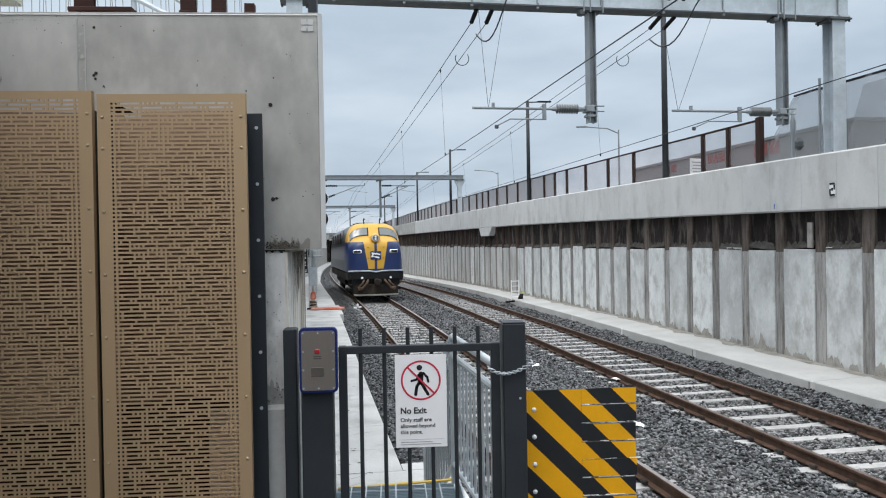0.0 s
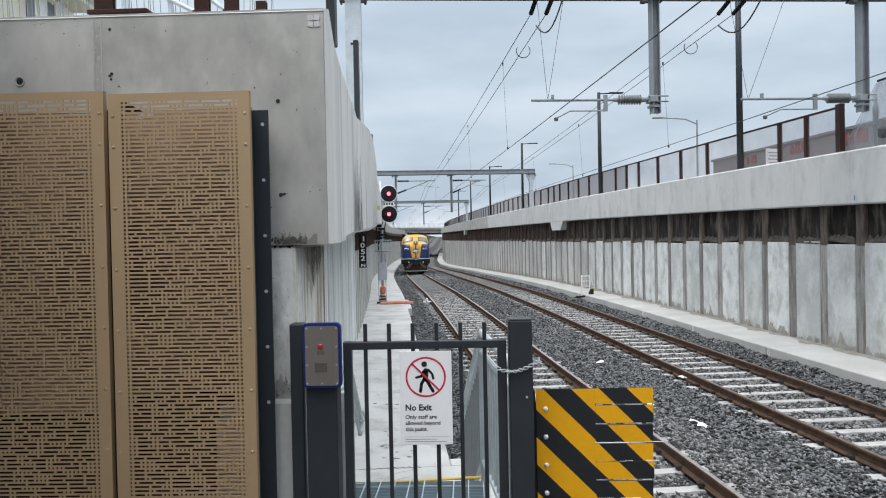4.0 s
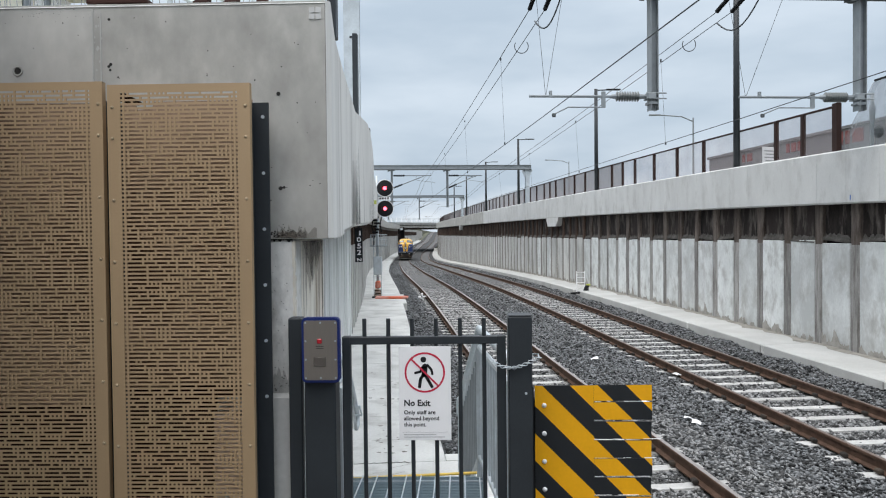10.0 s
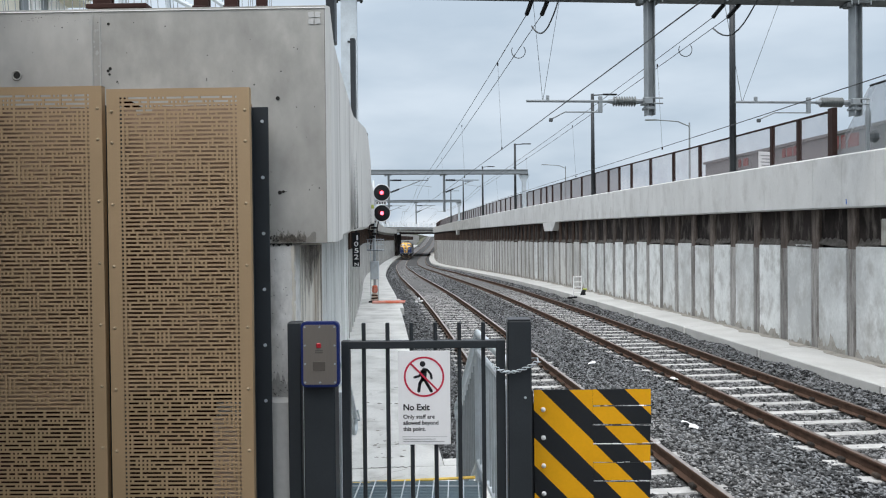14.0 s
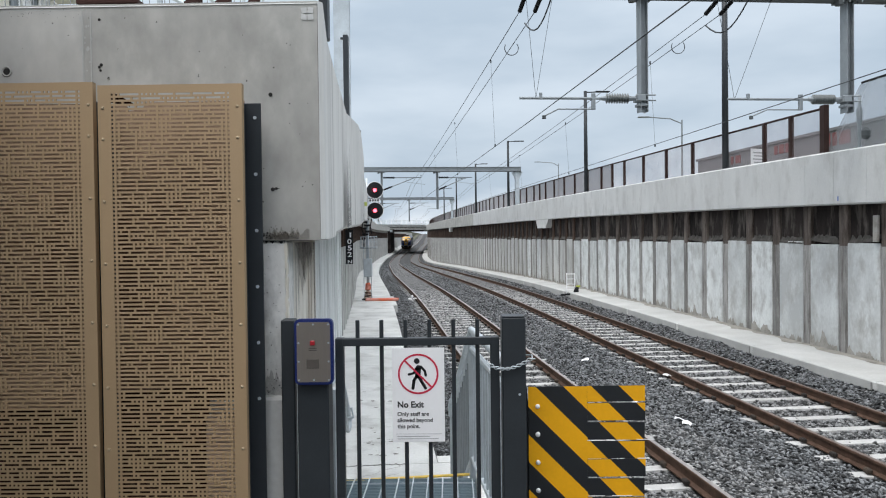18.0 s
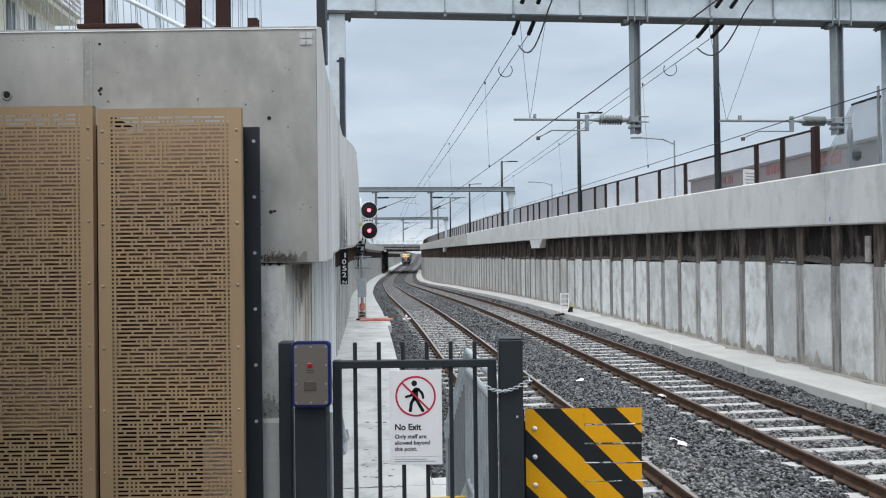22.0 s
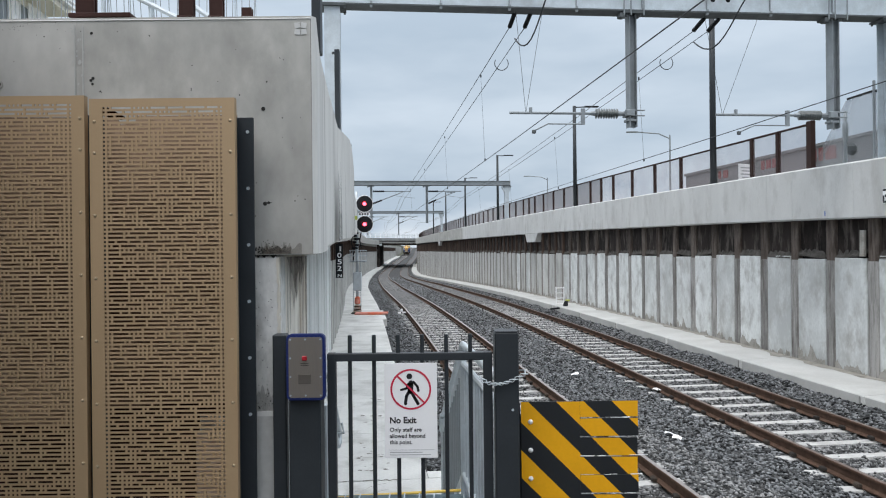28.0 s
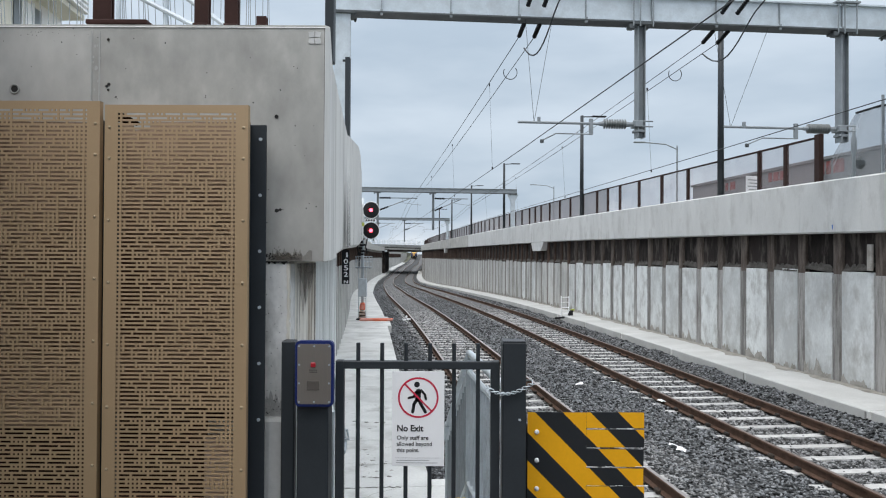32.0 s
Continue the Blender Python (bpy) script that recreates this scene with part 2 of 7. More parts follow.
PILE = mat("pile_concrete", (0.28, 0.274, 0.264), 0.95, spec=0.2, vary=0.4, scale=5, fine=40, bump=0.7, dirt=(0.105, 0.093, 0.083), dirt_at=0.585, dirt_scale=3.0, stretch=(2.6, 2.6, 0.3), piece=0.35)
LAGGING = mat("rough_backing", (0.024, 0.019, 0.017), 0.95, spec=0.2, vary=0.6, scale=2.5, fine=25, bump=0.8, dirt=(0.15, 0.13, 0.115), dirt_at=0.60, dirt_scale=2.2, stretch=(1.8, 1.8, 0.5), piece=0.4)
SMEAR = mat("mortar_smear", (0.33, 0.315, 0.285), 0.95, vary=0.3, scale=5, fine=40, bump=0.5, dirt=(0.36, 0.35, 0.33), dirt_at=0.55, dirt_scale=5, spec=0.2)
PILE_DIRT = mat("dark_broken_concrete", (0.20, 0.19, 0.175), 0.95, vary=0.3, scale=8, fine=60, bump=0.4, spec=0.2)
KERB_DIRT = mat("washed_dirt", (0.27, 0.255, 0.225), 0.95, vary=0.4, scale=5, fine=50, bump=0.4, spec=0.2, dirt=(0.30, 0.29, 0.27), dirt_at=0.55, dirt_scale=4)
LEFT_WALKWAY = mat("bright_walkway_concrete", (0.62, 0.62, 0.60), 0.85, vary=0.18, scale=1.0, fine=30, bump=0.2, dirt=(0.42, 0.415, 0.395), dirt_at=0.60, dirt_scale=1.6, piece=0.15)
WALKWAY = mat("walkway_concrete", (0.47, 0.47, 0.455), 0.85, vary=0.16, scale=1.0, fine=30, bump=0.2, dirt=(0.42, 0.42, 0.40), dirt_at=0.62, dirt_scale=1.2)
BALLAST = mat("ballast_bed", (0.078, 0.080, 0.082), 0.95, spec=0.15, vary=0.6, scale=14, fine=38, bump=1.0, dirt=(0.05, 0.05, 0.05), dirt_at=0.55, dirt_scale=12)
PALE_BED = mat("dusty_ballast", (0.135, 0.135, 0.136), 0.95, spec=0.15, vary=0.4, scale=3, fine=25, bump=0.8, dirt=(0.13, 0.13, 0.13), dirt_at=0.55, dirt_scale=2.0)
STONE = mat("ballast_stone", (0.124, 0.129, 0.134), 0.8, spec=0.35, vary=0.85, scale=9, fine=70, bump=0.2, island=1.0)
DUSTY_STONE = mat("dusty_ballast_stone", (0.19, 0.192, 0.193), 0.9, spec=0.2, vary=0.65, scale=9, fine=70, bump=0.2, island=0.9)
SLEEPER = mat("sleeper_concrete", (0.45, 0.446, 0.435), 0.85, vary=0.18, scale=5, fine=40, bump=0.25, dirt=(0.26, 0.25, 0.24), dirt_at=0.62, dirt_scale=4, piece=0.3)
RUST = mat("rusty_rail", (0.098, 0.060, 0.043), 0.85, spec=0.2, metal=0.2, vary=0.35, scale=8, fine=60, bump=0.3)
WORN_TOP = mat("polished_rail_head", (0.34, 0.31, 0.29), 0.42, metal=0.6, vary=0.2, scale=10, fine=50, bump=0.05)
RAILTOP = mat("worn_rail_head", (0.17, 0.13, 0.11), 0.5, metal=0.5, vary=0.2, scale=10, fine=50, bump=0.05)
GALV = mat("galvanised_steel", (0.53, 0.58, 0.615), 0.5, metal=0.45, vary=0.14, scale=4, fine=30, bump=0.06, dirt=(0.44, 0.47, 0.495), dirt_at=0.6, dirt_scale=3)
GALV_DULL = mat("dull_galvanised", (0.27, 0.295, 0.31), 0.6, metal=0.4, vary=0.12, scale=6, fine=50, bump=0.06)
DARK_STEEL = mat("dark_steel_and_beam_shade", (0.10, 0.11, 0.115), 0.7, metal=0.2, spec=0.2, vary=0.2, scale=5, fine=40, bump=0.08)
CHARCOAL = mat("charcoal_paint", (0.029, 0.034, 0.039), 0.45, spec=0.3, vary=0.12, scale=5, fine=90, bump=0.05)
BLACK = mat("black_paint", (0.011, 0.012, 0.014), 0.65, spec=0.25, vary=0.15, scale=6, fine=60, bump=0.05)
BROWN = mat("brown_steel", (0.041, 0.018, 0.0145), 0.7, spec=0.2, vary=0.25, scale=5, fine=60, bump=0.1)
FENCE_BROWN = mat("dark_brown_fence_paint", (0.027, 0.0135, 0.011), 0.7, spec=0.2, vary=0.25, scale=5, fine=60, bump=0.1)
GOLD = mat("bronze_anodised", (0.455, 0.322, 0.190), 0.48, metal=0.35, vary=0.06, scale=1.5, fine=120, bump=0.03)
BRASS = mat("brass_rivet", (0.46, 0.36, 0.24), 0.5, metal=0.5, vary=0.1)
YELLOW = mat("yellow_paint", (0.84, 0.405, 0.008), 0.55, spec=0.25, vary=0.08, scale=4, fine=60, bump=0.04, dirt=(0.58, 0.30, 0.03), dirt_at=0.66)
HAZARD_BLACK = mat("black_stripe", (0.016, 0.018, 0.021), 0.6, spec=0.3, vary=0.15, scale=5, fine=60, bump=0.04)
PAINT_BLUE = mat("blue_paint_mark", (0.04, 0.13, 0.45), 0.6, vary=0.2)
WHITE = mat("white_plate", (0.87, 0.87, 0.88), 0.4, vary=0.03, scale=3, fine=50, bump=0.02)
SHED_RED = mat("faded_red_lettering", (0.20, 0.045, 0.04), 0.6, vary=0.2)
RED = mat("red_print", (0.55, 0.02, 0.06), 0.45, vary=0.05, bump=0.0)
INK = mat("black_print", (0.012, 0.012, 0.015), 0.5, vary=0.05, bump=0.0)
GREY_INK = mat("grey_print", (0.35, 0.35, 0.36), 0.5, vary=0.05, bump=0.0)
STAINLESS = mat("brushed_stainless", (0.31, 0.275, 0.245), 0.42, metal=0.75, vary=0.08, scale=3, fine=160, bump=0.05, stretch=(1, 1, 0.1))
BLUE_CASE = mat("blue_housing", (0.012, 0.024, 0.13), 0.5, spec=0.3, vary=0.1, bump=0.03)
BUTTON = mat("red_button", (0.36, 0.012, 0.022), 0.35, vary=0.05, bump=0.0)
LOCO_YELLOW = mat("loco_yellow", (0.78, 0.43, 0.03), 0.3, vary=0.06, scale=3, fine=50, bump=0.02)
LOCO_BLUE = mat("loco_blue", (0.014, 0.032, 0.12), 0.28, vary=0.1, scale=3, fine=50, bump=0.02)
HOSE = mat("dusty_hose", (0.11, 0.078, 0.055), 0.85, spec=0.2, vary=0.4, scale=6, fine=40, bump=0.2)
GRIME_AND_SHADE = mat("underframe_grime_and_deck_shade", (0.028, 0.024, 0.021), 0.85, spec=0.2, vary=0.3, scale=5, fine=40, bump=0.2, dirt=(0.10, 0.075, 0.055), dirt_at=0.62)
# the grey base stands in for sky reflected in the panes
SCREEN_GLASS = mat("windscreen_glass", (0.13, 0.15, 0.155), 0.16, vary=0.05, bump=0.0, spec=1.0)
DARK_GLASS = mat("dark_glass", (0.10, 0.12, 0.13), 0.28, vary=0.05, bump=0.0, spec=0.9)
ORANGE = mat("orange_plastic", (0.68, 0.15, 0.07), 0.5, vary=0.1, scale=6, bump=0.05, dirt=(0.7, 0.45, 0.4), dirt_at=0.6)
SIGNAL_RED = glow("red_signal_lens", (1.0, 0.08, 0.12), 6.0)
PORCELAIN = mat("grey_insulator", (0.125, 0.14, 0.14), 0.3, vary=0.1, bump=0.0)
WIRE = mat("weathered_copper", (0.05, 0.055, 0.06), 0.6, metal=0.4, vary=0.1, bump=0.0)
MESH_BROWN = see_through("fine_brown_mesh", (0.23, 0.19, 0.20), 0.35)
MESH_DENSE = see_through("close_brown_mesh", (0.11, 0.082, 0.082), 0.70)
NOSING = mat("worn_yellow_nosing", (0.74, 0.50, 0.10), 0.6, spec=0.25, vary=0.15, scale=8, fine=60, bump=0.05, dirt=(0.45, 0.36, 0.16), dirt_at=0.62)
HEAVY_SOOT = see_through("heavy_soot_stain", (0.07, 0.066, 0.062), 0.42)
MESH_GREY = see_through("grey_shade_cloth", (0.25, 0.26, 0.275), 0.5)
SHED = mat("shed_cladding", (0.165, 0.166, 0.172), 0.7, vary=0.12, scale=0.7, fine=10, bump=0.1)
CREAM = mat("cream_wall", (0.74, 0.71, 0.62), 0.8, vary=0.08, scale=1, fine=20, bump=0.1)
EARTH = mat("earth_and_grass", (0.13, 0.12, 0.085), 0.95, vary=0.4, scale=0.4, fine=6, bump=0.5, dirt=(0.07, 0.085, 0.04), dirt_at=0.5, dirt_scale=0.3)
FOLIAGE = mat("far_foliage", (0.045, 0.06, 0.035), 0.9, vary=0.5, scale=0.5, fine=3, bump=0.4, island=0.6)
GRATE = mat("grating_steel", (0.30, 0.38, 0.42), 0.5, metal=0.4, vary=0.12, scale=6, fine=50, bump=0.05)
LIME = mat("lime_tag", (0.42, 0.47, 0.08), 0.5, vary=0.05, bump=0.0)


# ---- mesh building ----
class Build:
    """Collects boxes, tubes and strips into one mesh."""

    def __init__(self):
        self.v, self.f, self.m, self.slot = [], [], [], 0

    def face(self, pts):
        n = len(self.v)
        self.v += [tuple(p) for p in pts]
        self.f.append(tuple(range(n, n + len(pts))))
        self.m.append(self.slot)

    def add(self, pts, faces):
        n = len(self.v)
        self.v += [tuple(p) for p in pts]
        for q in faces:
            self.f.append(tuple(i + n for i in q))
            self.m.append(self.slot)

    def box(self, c, s, m=None, ch=0.0):
        """A box with centre c and size s, its edges chamfered by ch, turned by m."""
        hx, hy, hz = s[0] / 2, s[1] / 2, s[2] / 2
        m = Matrix.Translation(c) @ m if m else Matrix.Translation(c)
        if not ch:
            pts = [m @ Vector((x * hx, y * hy, z * hz)) for x in (-1, 1) for y in (-1, 1) for z in (-1, 1)]
            self.add(pts, ((0, 1, 3, 2), (4, 6, 7, 5), (0, 4, 5, 1), (2, 3, 7, 6), (0, 2, 6, 4), (1, 5, 7, 3)))
            return
        pts, index = [], {}
        for x in (-1, 1):
            for y in (-1, 1):
                for z in (-1, 1):
                    for a in range(3):
                        p = [x * (hx - ch), y * (hy - ch), z * (hz - ch)]
                        p[a] = (x * hx, y * hy, z * hz)[a]
                        index[x, y, z, a] = len(pts)
                        pts.append(m @ Vector(p))
        faces = []
        for a in range(3):
            b, c2 = (a + 1) % 3, (a + 2) % 3
            for s1 in (-1, 1):
                ring = []
                for u, w in ((-1, -1), (1, -1), (1, 1), (-1, 1)):
                    k = [0, 0, 0]
                    k[a], k[b], k[c2] = s1, u, w
                    ring.append(index[(*k, a)])
                faces.append(ring if s1 > 0 else ring[::-1])
            for u in (-1, 1):
                for w in (-1, 1):
                    k0, k1 = [0, 0, 0], [0, 0, 0]
                    k0[a], k0[b], k0[c2] = -1, u, w
                    k1[a], k1[b], k1[c2] = 1, u, w
                    q = [index[(*k0, b)], index[(*k1, b)], index[(*k1, c2)], index[(*k0, c2)]]
                    faces.append(q if u * w < 0 else q[::-1])
        for x in (-1, 1):
            for y in (-1, 1):
                for z in (-1, 1):
                    q = [index[x, y, z, a] for a in range(3)]
                    faces.append(q if x * y * z > 0 else q[::-1])
        self.add(pts, faces)

    def span(self, lo, hi, ch=0.0):
        self.box([(a + b) / 2 for a, b in zip(lo, hi)], [b - a for a, b in zip(lo, hi)], None, ch)

    def tube(self, pts, r, n=8, caps=True, close=False):
        """A round bar along pts; r may be a list."""
        pts = [Vector(p) for p in pts]
        k = len(pts)
        base = len(self.v)
        side = None
        for i, p in enumerate(pts):
            a = pts[i - 1] if i or close else p
            b = pts[(i + 1) % k] if i < k - 1 or close else p
            d = (b - a).normalized()
            if side is None:
                side = d.orthogonal().normalized()
            side = (side - d * side.dot(d)).normalized()
            up = d.cross(side)
            rr = r[i] if isinstance(r, (list, tuple)) else r
            for j in range(n):
                t = 2 * math.pi * j / n
                self.v.append(tuple(p + side * (rr * math.cos(t)) + up * (rr * math.sin(t))))
        for i in range(k if close else k - 1):
            for j in range(n):
                j2, i2 = (j + 1) % n, (i + 1) % k
                self.f.append((base + i * n + j, base + i * n + j2, base + i2 * n + j2, base + i2 * n + j))
                self.m.append(self.slot)
        if caps and not close:
            self.f.append(tuple(base + j for j in range(n))[::-1])
            self.f.append(tuple(base + (k - 1) * n + j for j in range(n)))
            self.m += [self.slot] * 2

    def prism(self, outline, lo, hi, m=None):
        """An outline in x and y, drawn up from z = lo to hi, turned by m."""
        m = m or Matrix()
        n = len(outline)
        pts = [m @ Vector((x, y, z)) for z in (lo, hi) for x, y in outline]
        faces = [tuple(range(n))[::-1], tuple(range(n, 2 * n))]
        faces += [(i, (i + 1) % n, n + (i + 1) % n, n + i) for i in range(n)]
        self.add(pts, faces)

    def rounded(self, w, h, r, front, back):
        """A plate in x and z with rounded corners, from y = front to back."""
        pts = []
        for cx, cz, a in ((w / 2 - r, h / 2 - r, 0), (r - w / 2, h / 2 - r, 90), (r - w / 2, r - h / 2, 180), (w / 2 - r, r - h / 2, 270)):
            pts += [(cx + r * math.cos(radians(a + 18 * k)), cz + r * math.sin(radians(a + 18 * k))) for k in range(6)]
        self.prism(pts, -back, -front, Matrix.Rotation(radians(90), 4, "X"))

    def mesh(self, name, *materials, smooth=False):
        me = bpy.data.meshes.new(name)
        me.from_pydata(self.v, [], self.f)
        for mt in materials:
            me.materials.append(mt)
        if len(materials) > 1:
            me.polygons.foreach_set("material_index", self.m)
        if smooth:
            me.polygons.foreach_set("use_smooth", [True] * len(self.f))
        me.update()
        return me


def part(name, b, material, parent=None, label="", smooth=False, at=None):
    """One mesh object, under its thing where parent is given."""
    me = b if isinstance(b, bpy.types.Mesh) else b.mesh(name, *(material if isinstance(material, tuple) else (material,)), smooth=smooth)
    ob = new(name, me)
    if parent:
        ob.parent = parent
    if at:
        ob.matrix_basis = at
    if label:
        ob["label"] = label
    return ob


def thing(name, label, category, m=None, group="", kind=""):
    ob = new(name)
    if m:
        ob.matrix_basis = m
    return tagged(ob, label, category, group, kind)


def one(name, b, material, label, category, group="", kind="", m=None, smooth=False):
    return tagged(part(name, b, material, at=m, smooth=smooth), label, category, group, kind)


UPRIGHT = Matrix.Rotation(radians(90), 4, "X")      # turns a drawing in x, y to stand in x, z


def words(name, text, size, material, parent, m, label="", width=None, weight=0.014):
    cu = bpy.data.curves.new(name, "FONT")
    cu.body, cu.size, cu.extrude, cu.offset = text, size, 0.0006, size * weight
    tmp = bpy.data.objects.new(name, cu)
    scene.collection.objects.link(tmp)
    bpy.context.view_layer.update()
    me = bpy.data.meshes.new_from_object(tmp.evaluated_get(bpy.context.evaluated_depsgraph_get()))
    bpy.data.objects.remove(tmp)
    if width:
        w = max(v.co.x for v in me.vertices) - min(v.co.x for v in me.vertices)
        for v in me.vertices:
            v.co.x *= width / w
    me.materials.clear()
    me.materials.append(material)
    return part(name, me, material, parent, label, at=m)


# ---- the line of the railway ----
YS = np.arange(-60.0, 900.0, 1.0)
SLEEPER_PITCH, SLEEPER_START = 0.685, {-2.0: 5.70, 2.0: 5.11}


def heaps(off, y):
    """Hollows and heaps of the ballast, away from the sleepers."""
    clear = np.clip((np.minimum(np.abs(off - 2.0), np.abs(off + 2.0)) - 1.2) / 0.4, 0.0, 1.0)
    return clear * (0.035 * np.sin(1.9 * off + 0.9 * y) * np.sin(0.8 * y - 1.4 * off + 1.0) + 0.02 * np.sin(4.3 * off - 2.1 * y) + 0.012 * np.sin(5.1 * y + 2.0 * off))


def smooth_line(keys, width):
    raw = np.interp(YS, [a for a, b in keys], [b for a, b in keys])
    k = np.exp(-0.5 * (np.arange(-3 * width, 3 * width + 1) / width) ** 2)
    pad = 3 * width
    left = raw[0] + (raw[0] - raw[1]) * np.arange(pad, 0, -1)
    right = raw[-1] + (raw[-1] - raw[-2]) * np.arange(1, pad + 1)
    return np.convolve(np.concatenate([left, raw, right]), k / k.sum(), "valid")


MID = smooth_line([(-60, 11.0), (0, 4.95), (9, 3.97), (16, 3.2), (21, 2.72), (28, 2.0), (39.6, 0.70), (46, -0.16), (64.6, -2.25), (76, -3.3), (105, -5.95),
                   (117, -6.95), (144, -9.15), (170, -10.6), (186, -11.2), (202, -11.6), (240, -11.9), (290, -12.4), (380, -14.5), (900, -28)], 4)
RISE = smooth_line([(-60, 0), (45, 0), (73, -0.5), (105, -1.3), (140, -2.0), (195, -2.0), (247, -0.45), (285, 0.0), (330, 0.95), (425, 3.2), (520, 4.6), (900, 4.8)], 7)
COPE_Z = smooth_line([(-60, 3.6), (0, 4.1), (14, 4.42), (21, 4.53), (36, 4.72), (50, 4.77), (83, 4.9), (200, 5.4), (900, 5.4)], 3)


def mid(y):
    return float(np.interp(y, YS, MID))


def rise(y):
    return float(np.interp(y, YS, RISE))


def cope_z(y):
    return float(np.interp(y, YS, COPE_Z))


def slope(y):
    return (mid(y + 1.0) - mid(y - 1.0)) / 2.0


def spot(y, off, z=0.0, lift=True):
    """The point off metres to the right of the line, z above the rails there."""
    s = slope(y)
    k = 1 / math.hypot(s, 1)
    return Vector((mid(y) + off * k, y - off * s * k, z + (rise(y) if lift else 0.0)))


def frame_at(y, off, z=0.0, lift=True):
    """A pose on the line: x to the right, y along the track."""
    return Matrix.Translation(spot(y, off, z, lift)) @ Matrix.Rotation(math.atan(-slope(y)), 4, "Z")


def param(y, off):
    """Where along the line the point off metres to its right has the given y."""
    q = y
    for i in range(4):
        q = y + off * slope(q) / math.hypot(slope(q), 1)
    return q


def steps(a, b, near=1.0, far=4.0):
    ys, y = [a], a
    while y < b:
        y = min(b, y + (near if y < 60 else far))
        ys.append(y)
    return ys


def sweep(b, ys, profile, lift=True, wobble=0.0):
    """A bar of the given section (off, z) along the line; z may be a function of y."""
    n, base = len(profile), len(b.v)
    for y in ys:
        for off, z in profile:
            p = spot(y, off, z(y) if callable(z) else z, lift and not callable(z))
            b.v.append(tuple(p))
    for i in range(len(ys) - 1):
        for j in range(n):
            a, c = base + i * n + j, base + i * n + (j + 1) % n
            b.f.append((a, c, c + n, a + n))
            b.m.append(b.slot)
    b.f.append(tuple(base + j for j in range(n))[::-1])
    b.f.append(tuple(base + (len(ys) - 1) * n + j for j in range(n)))
    b.m += [b.slot] * 2


# ---- ground, track bed, walls ----
def structure(name, label, category):
    return thing(name, label, category, kind="structure")


def left_face(y):
    """Where the face of the concrete beam on the near side stands."""
    if y < 22:
        return float(np.interp(y, (3.79, 7.5, 7.7, 8.8, 12, 16, 20, 22), (-0.61, -0.99, -1.008, -1.02, -1.365, -1.81, -2.30, mid(22) - 5.1)))
    return mid(y) - 5.1


def left_foot(y):
    """The height of the beam's underside."""
    return float(np.interp(y, (3.79, 4.7, 5.97, 7.07, 12, 20, 30), (2.755, 2.757, 2.80, 2.842, 2.98, 3.2, left_top(30) - 1.12))) if y < 30 else left_top(y) - 1.12


def left_top(y):
    return float(np.interp(y, (3.79, 7.5, 8.8, 10, 13, 24, 45), (3.895, 4.0, 4.06, 4.13, 4.22, 4.45, 4.75))) if y < 45 else cope_z(y)


def build_ground():
    b = Build()
    ys = [-60, -30, -10, 0] + [2, 4, 6.39, 6.41] + steps(8, 880, 2.0, 8.0) + [3500]
    base = len(b.v)
    for y in ys:
        q = min(y, 890)
        zt = left_top(q) - 0.12 if q > 3.79 else 3.75
        edge = mid(q) - 6.7 if q > 6.4 else -9.4
        row = [(-3500, y, zt), (edge, y, zt), (edge, y, rise(q) - 0.5), (mid(q) + 6.1, y, rise(q) - 0.5), (mid(q) + 6.1, y, cope_z(q) - 0.1), (3500, y, cope_z(q) - 0.1)]
        b.v += row
    for i in range(len(ys) - 1):
        for j in range(5):
            a = base + i * 6 + j
            b.f.append((a, a + 1, a + 7, a + 6))
            b.m.append(0)
    one("ground", b, EARTH, "dry earth and grass beside the railway cutting", "ground", kind="structure")


def build_bed():
    """The ballast: a sheet with shoulders and hollows between the tracks."""
    b = Build()
    offs = [-4.1, -3.7, -3.35, -3.1, -2.85, -2.4, -1.6, -1.2, -0.92, -0.68, 0.0, 0.68, 0.92, 1.2, 1.6, 2.4, 2.85, 3.1, 3.35, 3.85]
    hs = [-0.20, -0.17, -0.15, -0.195, -0.21, -0.215, -0.215, -0.21, -0.195, -0.14, -0.19, -0.14, -0.195, -0.21, -0.215, -0.215, -0.21, -0.195, -0.09, 0.02]
    fo, fh = [], []
    for i in range(len(offs) - 1):
        for k in range(3):
            fo.append(offs[i] + (offs[i + 1] - offs[i]) * k / 3)
            fh.append(hs[i] + (hs[i + 1] - hs[i]) * k / 3)
    fo.append(offs[-1])
    fh.append(hs[-1])
    ys = [-20 + 0.5 * i for i in range(160)] + steps(60, 880, 1.0, 4.0)
    n = len(fo)
    for y in ys:
        for off, h in zip(fo, fh):
            far = min(1.0, max(0.0, (y - 26) / 26))
            p = spot(y, off, max(h, -0.165) if far == 1 else h + max(0.0, -0.165 - h) * far)
            p.z += float(heaps(off, y)) * (y < 40) + (0.018 if y < 40 else 0.010) * noise.noise(Vector((p.x * 1.7, p.y * 1.7, 0)))
            b.v.append(tuple(p))
    for i in range(len(ys) - 1):
        for j in range(n - 1):
            a = i * n + j
            b.f.append((a, a + 1, a + n + 1, a + n))
            inside = min(abs((fo[j] + fo[j + 1]) / 2 - c) for c in (-2.0, 2.0)) < 0.8
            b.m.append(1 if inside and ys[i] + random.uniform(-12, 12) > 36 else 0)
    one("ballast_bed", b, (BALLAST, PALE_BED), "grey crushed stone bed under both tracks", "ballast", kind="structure")


